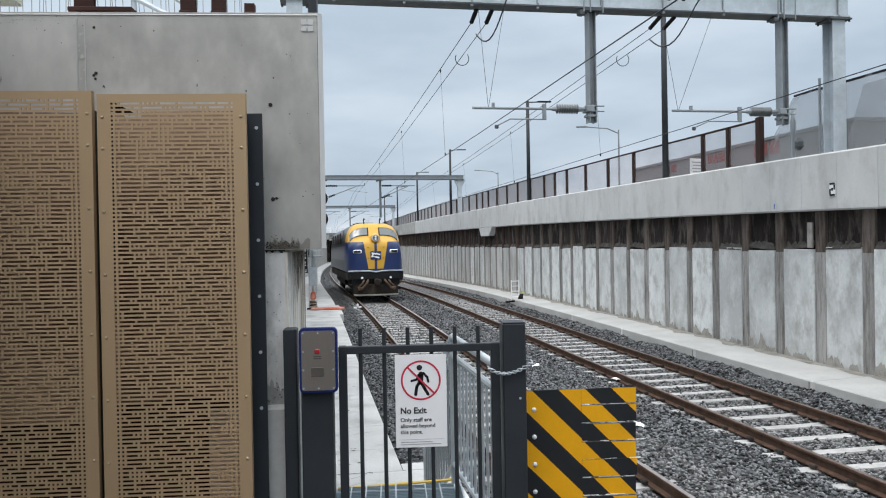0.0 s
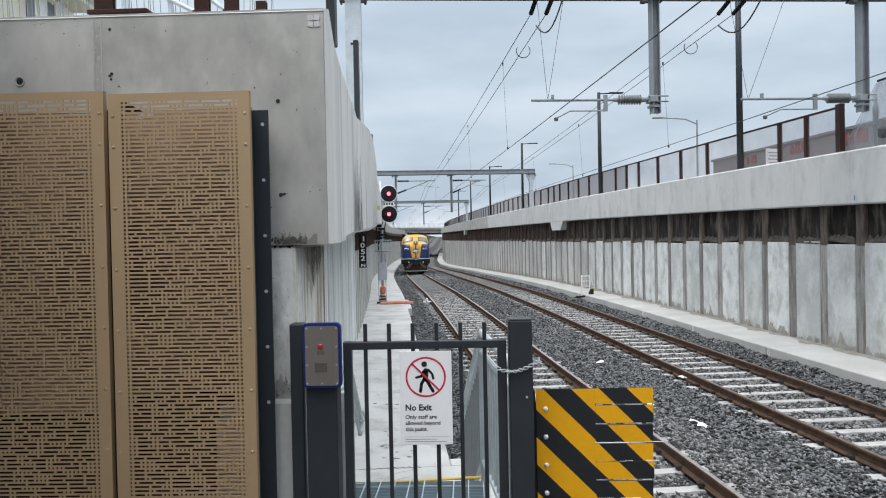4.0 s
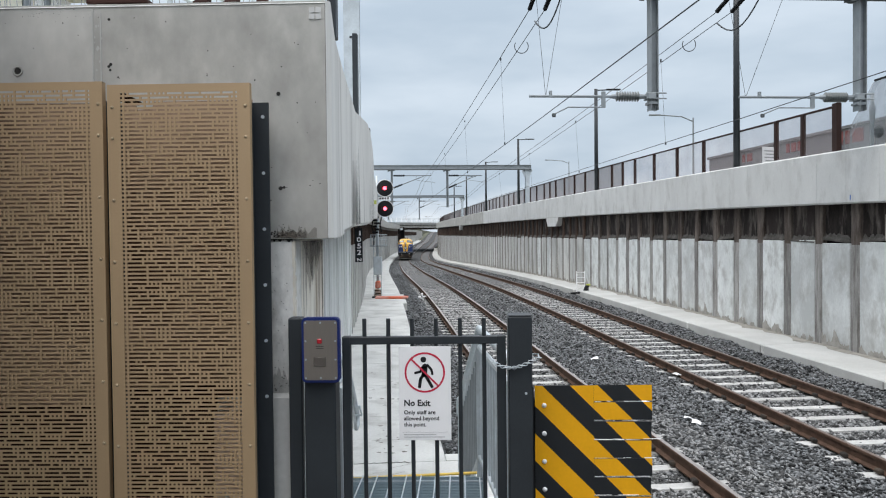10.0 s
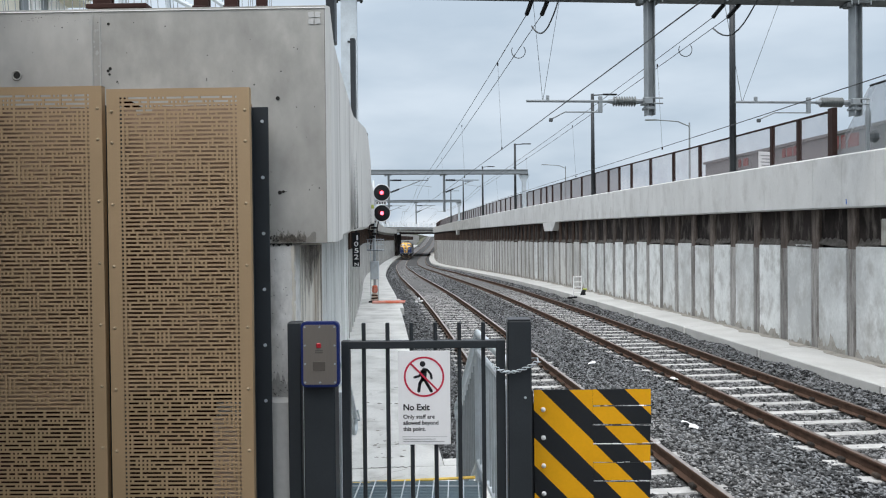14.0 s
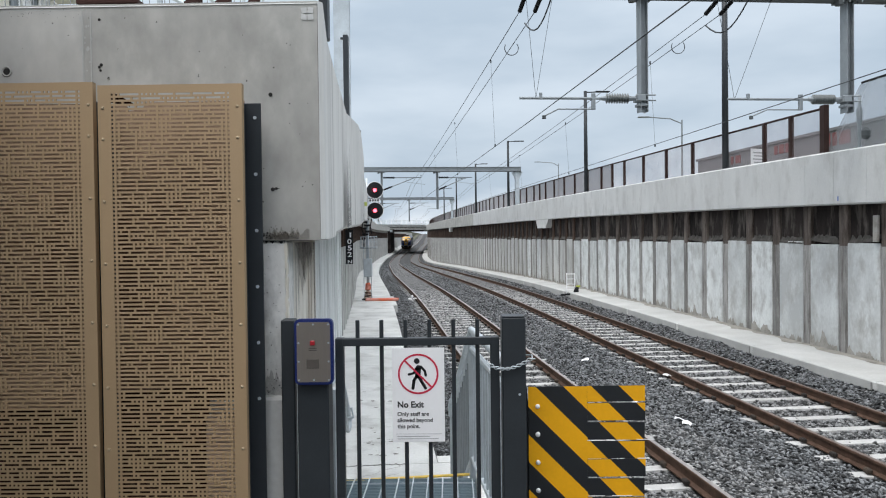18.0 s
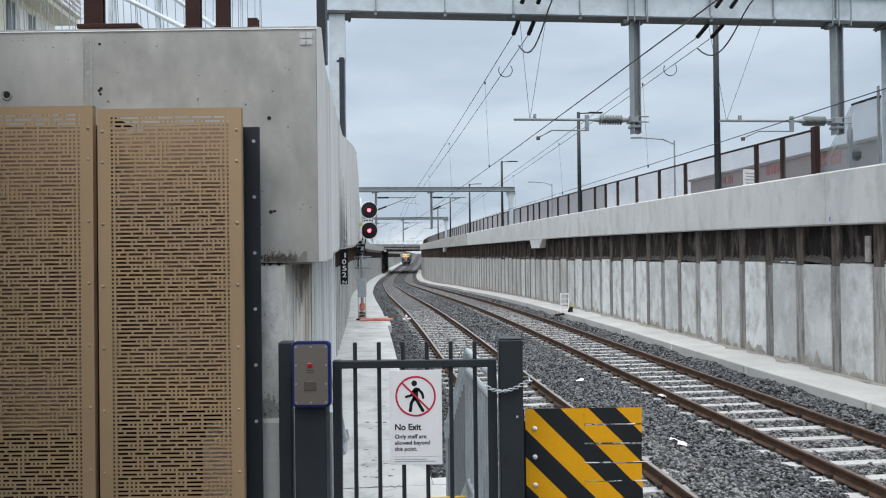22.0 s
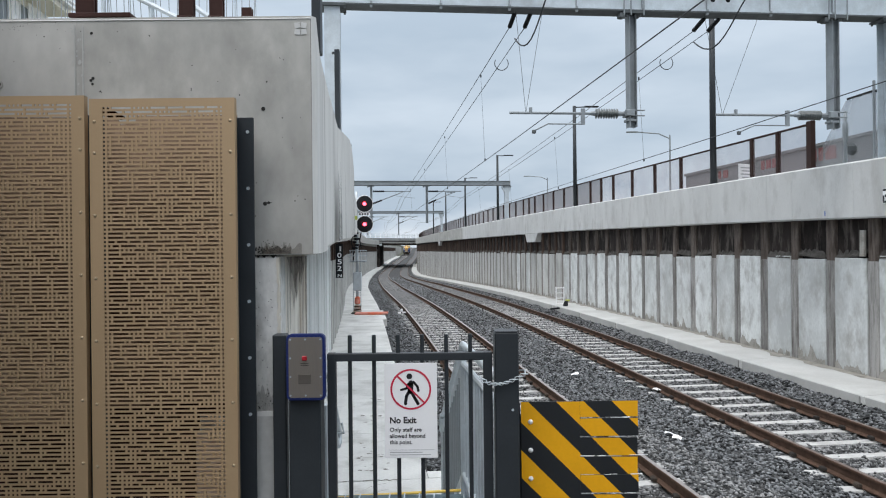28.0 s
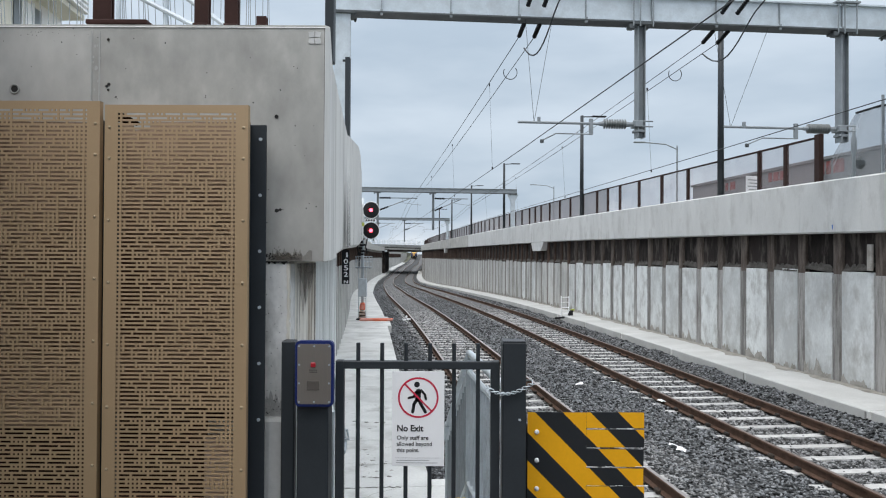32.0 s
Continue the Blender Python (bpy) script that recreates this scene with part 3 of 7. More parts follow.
def build_stones():
    """Loose stones on the bed, small and close near the platform, larger and thinner far away."""
    rng = np.random.default_rng(3)
    octa = np.array([(1, 0, 0), (-1, 0, 0), (0, 1, 0), (0, -1, 0), (0, 0, 1), (0, 0, -1)], float)
    tri = np.array([(0, 2, 4), (2, 1, 4), (1, 3, 4), (3, 0, 4), (2, 0, 5), (1, 2, 5), (3, 1, 5), (0, 3, 5)])

    def scatter(name, y0, y1, count, r0, r1, label):
        y = y0 + (y1 - y0) * rng.random(count) ** (1.0 if y0 < 20 else 1.5)
        off = -4.0 + 7.7 * rng.random(count)
        r = r0 + (r1 - r0) * rng.random(count)
        keep = np.ones(count, bool)
        for c in (-2.0, 2.0):
            for s in (-0.835, 0.835):
                keep &= np.abs(off - c - s) > 0.10
            along = np.abs((y - SLEEPER_START[c] + SLEEPER_PITCH / 2) % SLEEPER_PITCH - SLEEPER_PITCH / 2)
            keep &= ~((np.abs(off - c) < 1.13) & (along < 0.13) & (rng.random(count) > np.where(np.abs(off - c) < 0.75, 0.03 + 0.5 * np.clip((y - 22) / 20, 0, 1), 0.2)))
        y, off, r = y[keep], off[keep], r[keep]
        k = len(y)
        tri_hs = np.interp(off, (-4.0, -3.35, -3.1, -2.85, -1.2, -0.92, -0.68, 0.0, 0.68, 0.92, 1.2, 2.85, 3.1, 3.35, 3.85), (-0.20, -0.15, -0.195, -0.205, -0.205, -0.195, -0.14, -0.19, -0.14, -0.195, -0.205, -0.205, -0.195, -0.09, 0.02))
        m = np.interp(y, YS, MID)
        sl = np.interp(y + 1, YS, MID) - np.interp(y - 1, YS, MID)
        sl = sl / 2
        kk = 1 / np.sqrt(1 + sl * sl)
        cx, cy = m + off * kk, y - off * sl * kk
        cz = np.interp(y, YS, RISE) + tri_hs + heaps(off, y) * (y < 40) + 0.014 * rng.standard_normal(k)
        v = octa[None] * (0.6 + 0.8 * rng.random((k, 6, 1))) * r[:, None, None] * (np.array((1.3, 0.95, 0.6)) * (0.75 + 0.5 * rng.random((k, 1, 3))))
        a, t = rng.random(k) * 6.28, 0.55 * rng.standard_normal(k)
        ca, sa, ct, st = np.cos(a)[:, None], np.sin(a)[:, None], np.cos(t)[:, None], np.sin(t)[:, None]
        x1, y1b, z1 = v[..., 0] * ca - v[..., 1] * sa, v[..., 0] * sa + v[..., 1] * ca, v[..., 2]
        y2, z2 = y1b * ct - z1 * st, y1b * st + z1 * ct
        v = np.stack([x1 + cx[:, None], y2 + cy[:, None], z2 + cz[:, None]], -1).reshape(-1, 3)
        f = (tri[None] + 6 * np.arange(k)[:, None, None]).reshape(-1, 3)
        me = bpy.data.meshes.new(name)
        me.vertices.add(len(v))
        me.vertices.foreach_set("co", v.ravel())
        me.loops.add(f.size)
        me.loops.foreach_set("vertex_index", f.ravel())
        me.polygons.add(len(f))
        me.polygons.foreach_set("loop_start", np.arange(0, f.size, 3))
        me.materials.append(STONE)
        me.materials.append(DUSTY_STONE)
        dusty = (np.minimum(np.abs(off - 2.0), np.abs(off + 2.0)) < 0.8) | (rng.random(k) < 0.06) | ((off > -1.2) & (off < 0.1 - 0.1 * (y - 8)) & (y < 13.5) & (rng.random(k) < 0.75))
        me.polygons.foreach_set("material_index", np.repeat(dusty.astype(np.int32), 8))
        me.update()
        one(name, me, STONE, label, "stones", kind="stuff")

    scatter("ballast_stones", 8.0, 24.0, 125000, 0.016, 0.037, "loose grey ballast stones between the rails")
    scatter("ballast_stones", 24.0, 60.0, 80000, 0.022, 0.042, "loose grey ballast stones along the tracks")
    scatter("ballast_stones", 60.0, 130.0, 45000, 0.04, 0.075, "loose grey ballast stones far along the tracks")


def build_tracks():
    ys = steps(4, 560, 0.75, 3.0)
    prof = [(-0.07, -0.165), (0.07, -0.165), (0.07, -0.15), (0.012, -0.13), (0.012, -0.04), (0.036, -0.034), (0.036, -0.006), (0.028, 0.0),
            (-0.028, 0.0), (-0.036, -0.006), (-0.036, -0.034), (-0.012, -0.04), (-0.012, -0.13), (-0.07, -0.15)]
    s = Build()
    s.v = [(x, y, z) for x, y, z in [(-1.3, -0.13, -0.36), (1.3, -0.13, -0.36), (1.3, 0.13, -0.36), (-1.3, 0.13, -0.36), (-1.28, -0.10, -0.168), (-0.5, -0.095, -0.185),
           (0.5, -0.095, -0.185), (1.28, -0.10, -0.168), (1.28, 0.10, -0.168), (0.5, 0.095, -0.185), (-0.5, 0.095, -0.185), (-1.28, 0.10, -0.168)]]
    s.f = [(0, 1, 7, 6, 5, 4), (2, 3, 11, 10, 9, 8), (0, 4, 11, 3), (1, 2, 8, 7), (4, 5, 10, 11), (5, 6, 9, 10), (6, 7, 8, 9), (0, 3, 2, 1)]
    s.m = [0] * 8
    sleeper_mesh = s.mesh("sleeper", SLEEPER)
    for centre, label in ((-2.0, "railway track in use under the train, rusty rails on concrete sleepers"), (2.0, "railway track beside the retaining wall, rusty rails on concrete sleepers")):
        track = structure("track", label, "railway track")
        for side in (-0.835, 0.835):
            b = Build()
            n = len(prof)
            for y in ys:
                for o, z in prof:
                    b.v.append(tuple(spot(y, centre + side + o, z)))
            for i in range(len(ys) - 1):
                for j in range(n):
                    a, c = i * n + j, i * n + (j + 1) % n
                    b.f.append((a, c, c + n, a + n))
                    b.m.append(1 if j == 7 else 0)
            part("rail", b, (RUST, WORN_TOP if centre < 0 else RAILTOP), track)
        clips = Build()
        y = SLEEPER_START[centre]
        for i in range(300):
            part("sleeper", sleeper_mesh, SLEEPER, track, at=frame_at(y, centre))
            if y < 40:
                fr = frame_at(y, centre)
                for side in (-0.835, 0.835):
                    for w in (-0.085, 0.085):
                        clips.box(fr @ Vector((side + w, 0, -0.135)), (0.07, 0.12, 0.06), None, 0.014)
            y += SLEEPER_PITCH
        part("rail_clips", clips, GRIME_AND_SHADE, track, "dark steel spring clips")["kind"] = "stuff"
        far = Build()
        while y < 420:
            fr = frame_at(y, centre)
            far.add([fr @ Vector(p) for p in s.v], s.f)
            y += SLEEPER_PITCH
        part("far_sleepers", far, SLEEPER, track)["kind"] = "stuff"


def build_walkways():
    left = structure("walkway_1", "pale concrete walkway beside the track, laid in bays", "walkway")
    right = structure("walkway_2", "pale raised concrete kerb walkway at the wall's foot", "walkway")
    y = 5.3
    while y < 300:
        w = 4.17 if y < 6 else 2.265 if y < 60 else 6.0
        b = Build()
        ys = [y, y + w / 2 - 0.01, y + w - 0.012]
        inner = -3.55 if y < 8 else -4.12 if y < 29 else -3.96 if y < 32.5 else -4.1
        sweep(b, ys, [(inner, -0.4), (inner, 0.085), (inner - 0.015, 0.1), (-6.2, 0.1), (-6.2, -0.4)])
        part("bay", b, LEFT_WALKWAY, left)
        y += w
    b = Build()
    sweep(b, [9.475, 9.6, 9.74], [(-3.55, -0.4), (-3.55, 0.085), (-3.565, 0.1), (-4.117, 0.1), (-4.117, -0.4)])
    part("bay", b, LEFT_WALKWAY, left)
    # the raised walkway in long bays, with a small joint block on the kerb's face at each end
    y, half = 17.04 - 4.24 * 7, 4.24
    rng = random.Random(52)
    while y < 215:
        b = Build()
        lo = float(np.interp(y, (10, 18, 24, 30, 60), (0.165, 0.19, 0.215, 0.22, 0.20)))
        up = float(np.interp(y + half, (10, 18, 24, 30, 60), (0.165, 0.19, 0.215, 0.22, 0.20)))
        ys = [y + 0.008, y + half / 2 - 0.004, y + half / 2 + 0.004, y + half - 0.008]
        profiles = [[(3.72, -0.4), (3.72, h - 0.018), (3.742, h), (5.3, h + 0.045), (5.3, -0.4)] for h in (lo, (lo + up) / 2, (lo + up) / 2, up)]
        pts = [spot(q, off, z) for q, prof in zip(ys, profiles) for off, z in prof]
        faces = [(5 * i + j, 5 * i + (j + 1) % 5, 5 * i + 5 + (j + 1) % 5, 5 * i + 5 + j) for i in range(3) for j in range(5)]
        b.add(pts, faces + [(4, 3, 2, 1, 0), (15, 16, 17, 18, 19)])
        part("bay", b, WALKWAY, right)
        if y < 75:
            # washed-down dirt along the wall's foot
            b = Build()
            n = 14
            row = []
            for i in range(n + 1):
                q = y + 0.02 + (half - 0.04) * i / n
                h = lo + (up - lo) * i / n
                o = 4.90 - 0.12 * rng.random() - 0.45 * abs(noise.noise(Vector((q * 1.3, 2.7, 0))))
                row.append((spot(q, o, h + 0.045 * (o - 3.742) / 1.558 + 0.004), spot(q, 5.1, h + 0.045 * 1.358 / 1.558 + 0.004)))
            for i in range(n):
                b.face([row[i][0], row[i + 1][0], row[i + 1][1], row[i][1]])
            part("dirt_band", b, KERB_DIRT, right, "dark dirt along the wall's foot")
        if 6 < y < 70:
            b = Build()
            fr = frame_at(y, 3.715, lo - 0.10)
            b.box(fr.translation, (0.035, 0.10, 0.19), fr.to_3x3().to_4x4(), 0.006)
            part("joint_block", b, LEFT_WALKWAY, right)
            b = Build()
            fr = frame_at(y + 0.085, 3.714, lo - 0.11)
            b.box(fr.translation, (0.02, 0.05, 0.17), fr.to_3x3().to_4x4(), 0.004)
            part("joint_seal", b, PILE, right)
        y += half


def build_cracks():
    rng = random.Random(41)
    for k in range(7):
        y0, x = rng.uniform(6.9, 11.0), rng.uniform(-1.2, -0.75)
        pts, q = [], Vector((x, y0, 0.1035))
        step = Vector((rng.uniform(0.05, 0.09), rng.uniform(-0.02, 0.05), 0))
        for i in range(rng.randint(6, 11)):
            pts.append(q.copy())
            q += step + Vector((rng.uniform(-0.02, 0.02), rng.uniform(-0.03, 0.03), 0))
        b = Build()
        for i in range(len(pts) - 1):
            w0, w1 = [0.006 * (1 - abs(2 * j / len(pts) - 1)) + 0.002 for j in (i, i + 1)]
            b.face([pts[i] + Vector((0, -w0, 0)), pts[i + 1] + Vector((0, -w1, 0)), pts[i + 1] + Vector((0, w1, 0)), pts[i] + Vector((0, w0, 0))])
        one("crack", b, SMEAR, "thin dirty crack in the walkway's concrete", "crack", group="walkway cracks", kind="stuff")
    # the broken edge of the bay at the steps, and small spalls
    b = Build()
    pts = [spot(9.475 + 0.03 * math.sin(3.1 * k) + rng.uniform(-0.02, 0.02), -5.2 + 0.045 * k, 0.1035) for k in range(17)]
    for p, q in zip(pts, pts[1:]):
        w0 = rng.uniform(0.008, 0.035)
        b.face([p + Vector((0, -w0, 0)), q + Vector((0, -w0, 0)), q + Vector((0, 0.006, 0)), p + Vector((0, 0.006, 0))])
    one("crack", b, PILE_DIRT, "ragged dark crack along the walkway's broken joint", "crack", group="walkway cracks", kind="stuff")
    for k in range(46):
        y0, off = (rng.uniform(9.8, 10.8), rng.uniform(-4.95, -4.5)) if k < 16 else (rng.uniform(10.8, 15.5), rng.uniform(-5.25, -4.25))
        c, n = spot(y0, off, 0.1036), 7
        r0 = rng.uniform(0.008, 0.03)
        b = Build()
        b.face([c + Vector((1.7 * r0 * rng.uniform(0.5, 1.2) * math.cos(6.2832 * i / n), r0 * rng.uniform(0.6, 1.5) * math.sin(6.2832 * i / n), 0)) for i in range(n)])
        one("spall", b, PILE_DIRT if k % 3 else SMEAR, "small dark spall in the walkway's concrete", "spall", group="walkway spalls", kind="stuff")


def wall_pieces(wall, side, y0, y1, off, split, pile_mat, panel_mat):
    """Piles with sprayed panels between them, and a rough dark strip above."""
    pitch = 1.337
    c = Build()
    c.prism([(-0.17, -0.05), (-0.16, 0.05), (-0.10, 0.085), (0.10, 0.085), (0.16, 0.05), (0.17, -0.05)], -2.6, split - 0.06)
    pile_mesh = c.mesh("pile", pile_mat)
    far_pile = c.mesh("pile", PALE_PILE)
    # above split, pile heads and backing are darker and browner than below
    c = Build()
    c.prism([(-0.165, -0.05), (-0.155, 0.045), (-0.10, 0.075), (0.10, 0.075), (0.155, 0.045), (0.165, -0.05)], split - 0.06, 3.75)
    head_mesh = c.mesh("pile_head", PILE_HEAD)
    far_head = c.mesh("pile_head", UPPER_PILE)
    q = Build()
    q.box((0, 0.02, (split - 2.6) / 2), (pitch - 0.33, 0.10, split + 2.6), None, 0.012)
    panel_mesh = q.mesh("panel", panel_mat)
    far_panel = q.mesh("panel", FAR_PANEL)
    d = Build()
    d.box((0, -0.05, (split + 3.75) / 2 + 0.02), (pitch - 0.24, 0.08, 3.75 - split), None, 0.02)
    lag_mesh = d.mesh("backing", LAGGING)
    turn = Matrix.Rotation(radians(90 * side), 4, "Z")
    smears, i = [], 0
    rng = random.Random(17)
    for k in range(5):
        e = Build()
        n = 26
        top = [0.06 + 0.10 * (k % 2) + 0.42 * abs(noise.noise(Vector((j * 0.13 + 9.3 * k, 2.5, 0)))) * rng.uniform(0.6, 1.1) + rng.uniform(0, 0.09) for j in range(n + 1)]
        xs = [(j / n - 0.5) * (pitch - 0.34) for j in range(n + 1)]
        for j in range(n):
            e.face([(xs[j], 0.093, 0.0), (xs[j + 1], 0.093, 0.0), (xs[j + 1], 0.088, 0.1 + top[j + 1]), (xs[j], 0.088, 0.1 + top[j])])
        smears.append(e.mesh("mortar_smear", SMEAR))
    ledges = []
    for k in range(4):
        e = Build()
        n = 22
        rows = []
        for a, (dy, dz, amp) in enumerate(((0.066, 0.0, 0.0), (0.058, 0.03, 0.02), (0.02, 0.07, 0.03), (-0.012, 0.12, 0.08))):
            rows.append([Vector(((j / n - 0.5) * (pitch - 0.34), dy, split - 0.01 + dz + amp * (noise.noise(Vector((j * 0.35, 3.1 * k, a * 0.4))) + 0.6 * rng.random()) + 0.05 * (k - 1.5) * (j / n - 0.5))) for j in range(n + 1)])
        for a in range(3):
            for j in range(n):
                e.face([rows[a][j], rows[a][j + 1], rows[a + 1][j + 1], rows[a + 1][j]])
        ledges.append(e.mesh("ledge", LEDGE))
    y = y0
    while y < y1:
        at = frame_at(y, off, 0, False) @ turn @ pose(0, 0, 0, 0, 0, random.uniform(-2, 2))
        part("pile", pile_mesh if y < 36 else far_pile, PILE, wall, at=at)
        part("pile_head", head_mesh if y < 36 else far_head, PILE_HEAD, wall, at=at)
        h = y + (pitch if y < 29 else 1.295) / 2
        if side > 0 and y < 120:
            part("mortar_smear", smears[i % 5], SMEAR, wall, at=frame_at(h, off, 0, True) @ turn)
            part("ledge", ledges[(i * 3 + i // 4) % 4], LEDGE, wall, at=frame_at(h, off, random.uniform(-0.02, 0.04), False) @ turn)
        i += 1
        part("panel", panel_mesh if y < random.uniform(30, 48) else far_panel, PANEL, wall, at=frame_at(h, off, random.uniform(-0.05, 0.05), False) @ turn @ pose(0, random.uniform(-0.015, 0.015), 0))
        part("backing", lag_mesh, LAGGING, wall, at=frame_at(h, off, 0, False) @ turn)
        y += pitch if y < 29 else 1.295


def left_wall(wall):
    """Uneven fins close to the platform, then piles with a brown strip above pale panels."""
    rng = random.Random(23)
    turn = Matrix.Rotation(radians(-90), 4, "Z")
    y = 7.95
    while y < 20.5:
        # a wide panel, a shallow ridge on it, and a dark open joint
        w, d = 2.1, rng.uniform(0.08, 0.11)
        b = Build()
        b.box((0, d / 2 - 0.02, 1.45), (w, d, 3.5), None, 0.015)
        part("fin", b, FIN, wall, at=frame_at(y + w / 2, -5.8, 0, False) @ turn)
        b = Build()
        r = rng.uniform(0.25, 0.5)
        b.box((0, d - 0.015, 1.45), (r, 0.035, 3.5), None, 0.012)
        part("fin", b, FIN, wall, at=frame_at(y + w * rng.uniform(0.35, 0.65), -5.8, 0, False) @ turn)
        b = Build()
        b.box((0, 0.0, 1.45), (0.12, 0.05, 3.5))
        part("joint_strip", b, LAGGING, wall, at=frame_at(y + w + 0.06, -5.8, 0, False) @ turn)
        y += w + 0.12
    def block(name, size, z0, z1, dep, material):
        b = Build()
        b.box((0, dep, (z0 + z1) / 2), (size, 0.14, z1 - z0), None, 0.012)
        return b.mesh(name, material)
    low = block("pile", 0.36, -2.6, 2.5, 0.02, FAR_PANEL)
    # brown strip at the top; the beam's shade is put into its colour too
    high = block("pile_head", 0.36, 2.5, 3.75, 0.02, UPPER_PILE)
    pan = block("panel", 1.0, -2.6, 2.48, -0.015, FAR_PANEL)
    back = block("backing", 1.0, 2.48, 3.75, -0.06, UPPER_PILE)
    while y < 300:
        if 200.5 < y < 219.5:
            y += 1.36
            continue
        at = frame_at(y, -5.8, 0, False) @ turn
        part("pile", low, PANEL, wall, at=at)
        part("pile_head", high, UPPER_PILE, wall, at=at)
        at = frame_at(y + 0.68, -5.8, 0, False) @ turn
        part("panel", pan, PANEL, wall, at=at)
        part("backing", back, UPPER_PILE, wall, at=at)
        y += 1.36


def build_walls():
    right = structure("wall_1", "tall retaining wall of stained piles and grey sprayed concrete panels", "retaining wall")
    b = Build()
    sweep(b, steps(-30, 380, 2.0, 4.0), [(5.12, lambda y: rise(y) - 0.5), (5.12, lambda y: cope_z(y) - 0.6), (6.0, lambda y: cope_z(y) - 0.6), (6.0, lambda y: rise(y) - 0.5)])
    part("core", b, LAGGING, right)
    wall_pieces(right, 1, 14.28 - 5 * 1.337, 203, 5.05, 2.52, PILE, PANEL)
    left = structure("wall_2", "retaining wall of grey concrete fins and panels under an overhanging beam", "retaining wall")
    b = Build()
    sweep(b, steps(4.6, 380, 2.0, 4.0), [(-5.85, lambda y: rise(y) - 0.5), (-5.85, lambda y: left_foot(y) + 0.2), (-6.6, lambda y: left_foot(y) + 0.2), (-6.6, lambda y: rise(y) - 0.5)])
    part("core", b, CONCRETE, left)
    left_wall(left)
    for y0, y1 in ((7.1, 9.2), (4.9, 7.06)):
        b = Build()
        sweep(b, [y0, (y0 + y1) / 2, y1], [(-5.74, -0.3), (-5.74, 3.0), (-5.9, 3.0), (-5.9, -0.3)])
        part("panel", b, PALE, left)
    cope = structure("cope_1", "long pale concrete coping beam along the wall's top", "coping")
    y = -12.0
    while y < 200:
        w = 1.06 if y < 45 else 2.5 if y < 60 else 5.0
        b = Build()
        lo = lambda q: cope_z(q) - 1.12
        hi = cope_z
        sweep(b, [y + 0.004, y + w / 2, y + w - 0.004], [(4.75, lambda q: lo(q) + 0.03), (4.74, lambda q: hi(q) - 0.03), (4.77, hi), (5.95, hi), (5.95, lo), (4.78, lo)])
        part("segment", b, COPE if y < 70 else CONCRETE, cope)
        y += w
    for y0, y1, drop in ((40.7, 43.6, 0.48), (94.2, 96.4, 0.55)):
        b = Build()
        q = (y0, y0 + 0.6, y1 - 0.4, y1)
        z = [cope_z(a) - 1.11 - (drop if i in (1, 2) else 0) for i, a in enumerate(q)]
        pts = [spot(a, off, h, False) for off in (4.745, 5.35) for a, h in zip(q, z)]
        b.add(pts, [(0, 1, 2, 3), (7, 6, 5, 4), (0, 4, 5, 1), (1, 5, 6, 2), (2, 6, 7, 3), (3, 7, 4, 0)])
        part("bracket", b, COPE, cope)
    beam = structure("cope_2", "massive grey cast concrete beam ending beside the platform", "coping")
    b = Build()
    b.prism([(-9.1, 3.79), (-1.7255, 3.79), (-1.7255, 5.21), (-9.1, 5.21)], 2.757, 3.893)
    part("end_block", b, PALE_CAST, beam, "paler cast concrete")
    b = Build()
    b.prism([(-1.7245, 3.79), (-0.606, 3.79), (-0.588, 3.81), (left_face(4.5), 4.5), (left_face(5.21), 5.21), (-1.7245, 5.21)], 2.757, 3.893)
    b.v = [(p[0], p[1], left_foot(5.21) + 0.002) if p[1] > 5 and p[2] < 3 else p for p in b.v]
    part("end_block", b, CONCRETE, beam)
    # skin paler than the block's front: the side's brighter light is painted in
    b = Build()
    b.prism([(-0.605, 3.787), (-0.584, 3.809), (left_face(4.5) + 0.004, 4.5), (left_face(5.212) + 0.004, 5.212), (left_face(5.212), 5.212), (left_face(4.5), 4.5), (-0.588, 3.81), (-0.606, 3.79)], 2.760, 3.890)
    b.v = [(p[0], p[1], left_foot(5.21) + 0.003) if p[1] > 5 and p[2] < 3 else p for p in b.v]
    part("side_face", b, SIDE, beam, "streaked side of the beam, coloured paler for its brighter light")
    b = Build()
    b.span((-0.6085, 3.7885, 2.765), (-0.6055, 3.791, 3.878))
    part("form_line", b, PILE, beam)
    b = Build()
    b.prism([(3.786, 3.880), (3.799, 3.896), (3.83, 3.897), (3.83, 3.880)], -9.1, -0.606, Matrix(((0, 0, 1, 0), (1, 0, 0, 0), (0, 1, 0, 0), (0, 0, 0, 1))))
    part("chamfer", b, COPE, beam, "pale worn top edge")
    y, w = 5.22, 2.28
    while y < 200:
        b = Build()
        f, t = left_face, left_top
        ring = []
        for q in (y + 0.004, y + w - 0.004):
            ring.append([(f(q) - 0.004, q, left_foot(q) + 0.03), (f(q), q, t(q) - 0.03), (f(q) - 0.03, q, t(q)), (f(q) - 1.5, q, t(q)), (f(q) - 1.5, q, left_foot(q)), (f(q) - 0.03, q, left_foot(q))])
        b.add(ring[0] + ring[1], [(i, (i + 1) % 6, 6 + (i + 1) % 6, 6 + i) for i in range(6)] + [tuple(range(5, -1, -1)), tuple(range(6, 12))])
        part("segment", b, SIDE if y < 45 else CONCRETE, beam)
        y += w
        w = 1.15 if y < 9 else 2.4 if y < 60 else 5.0
    pier = structure("pier", "rough pale concrete pier carrying the beam's end", "pier")
    b = Build()
    b.span((-1.15, 3.803, -0.75), (-0.772, 3.955, 2.755), 0.012)
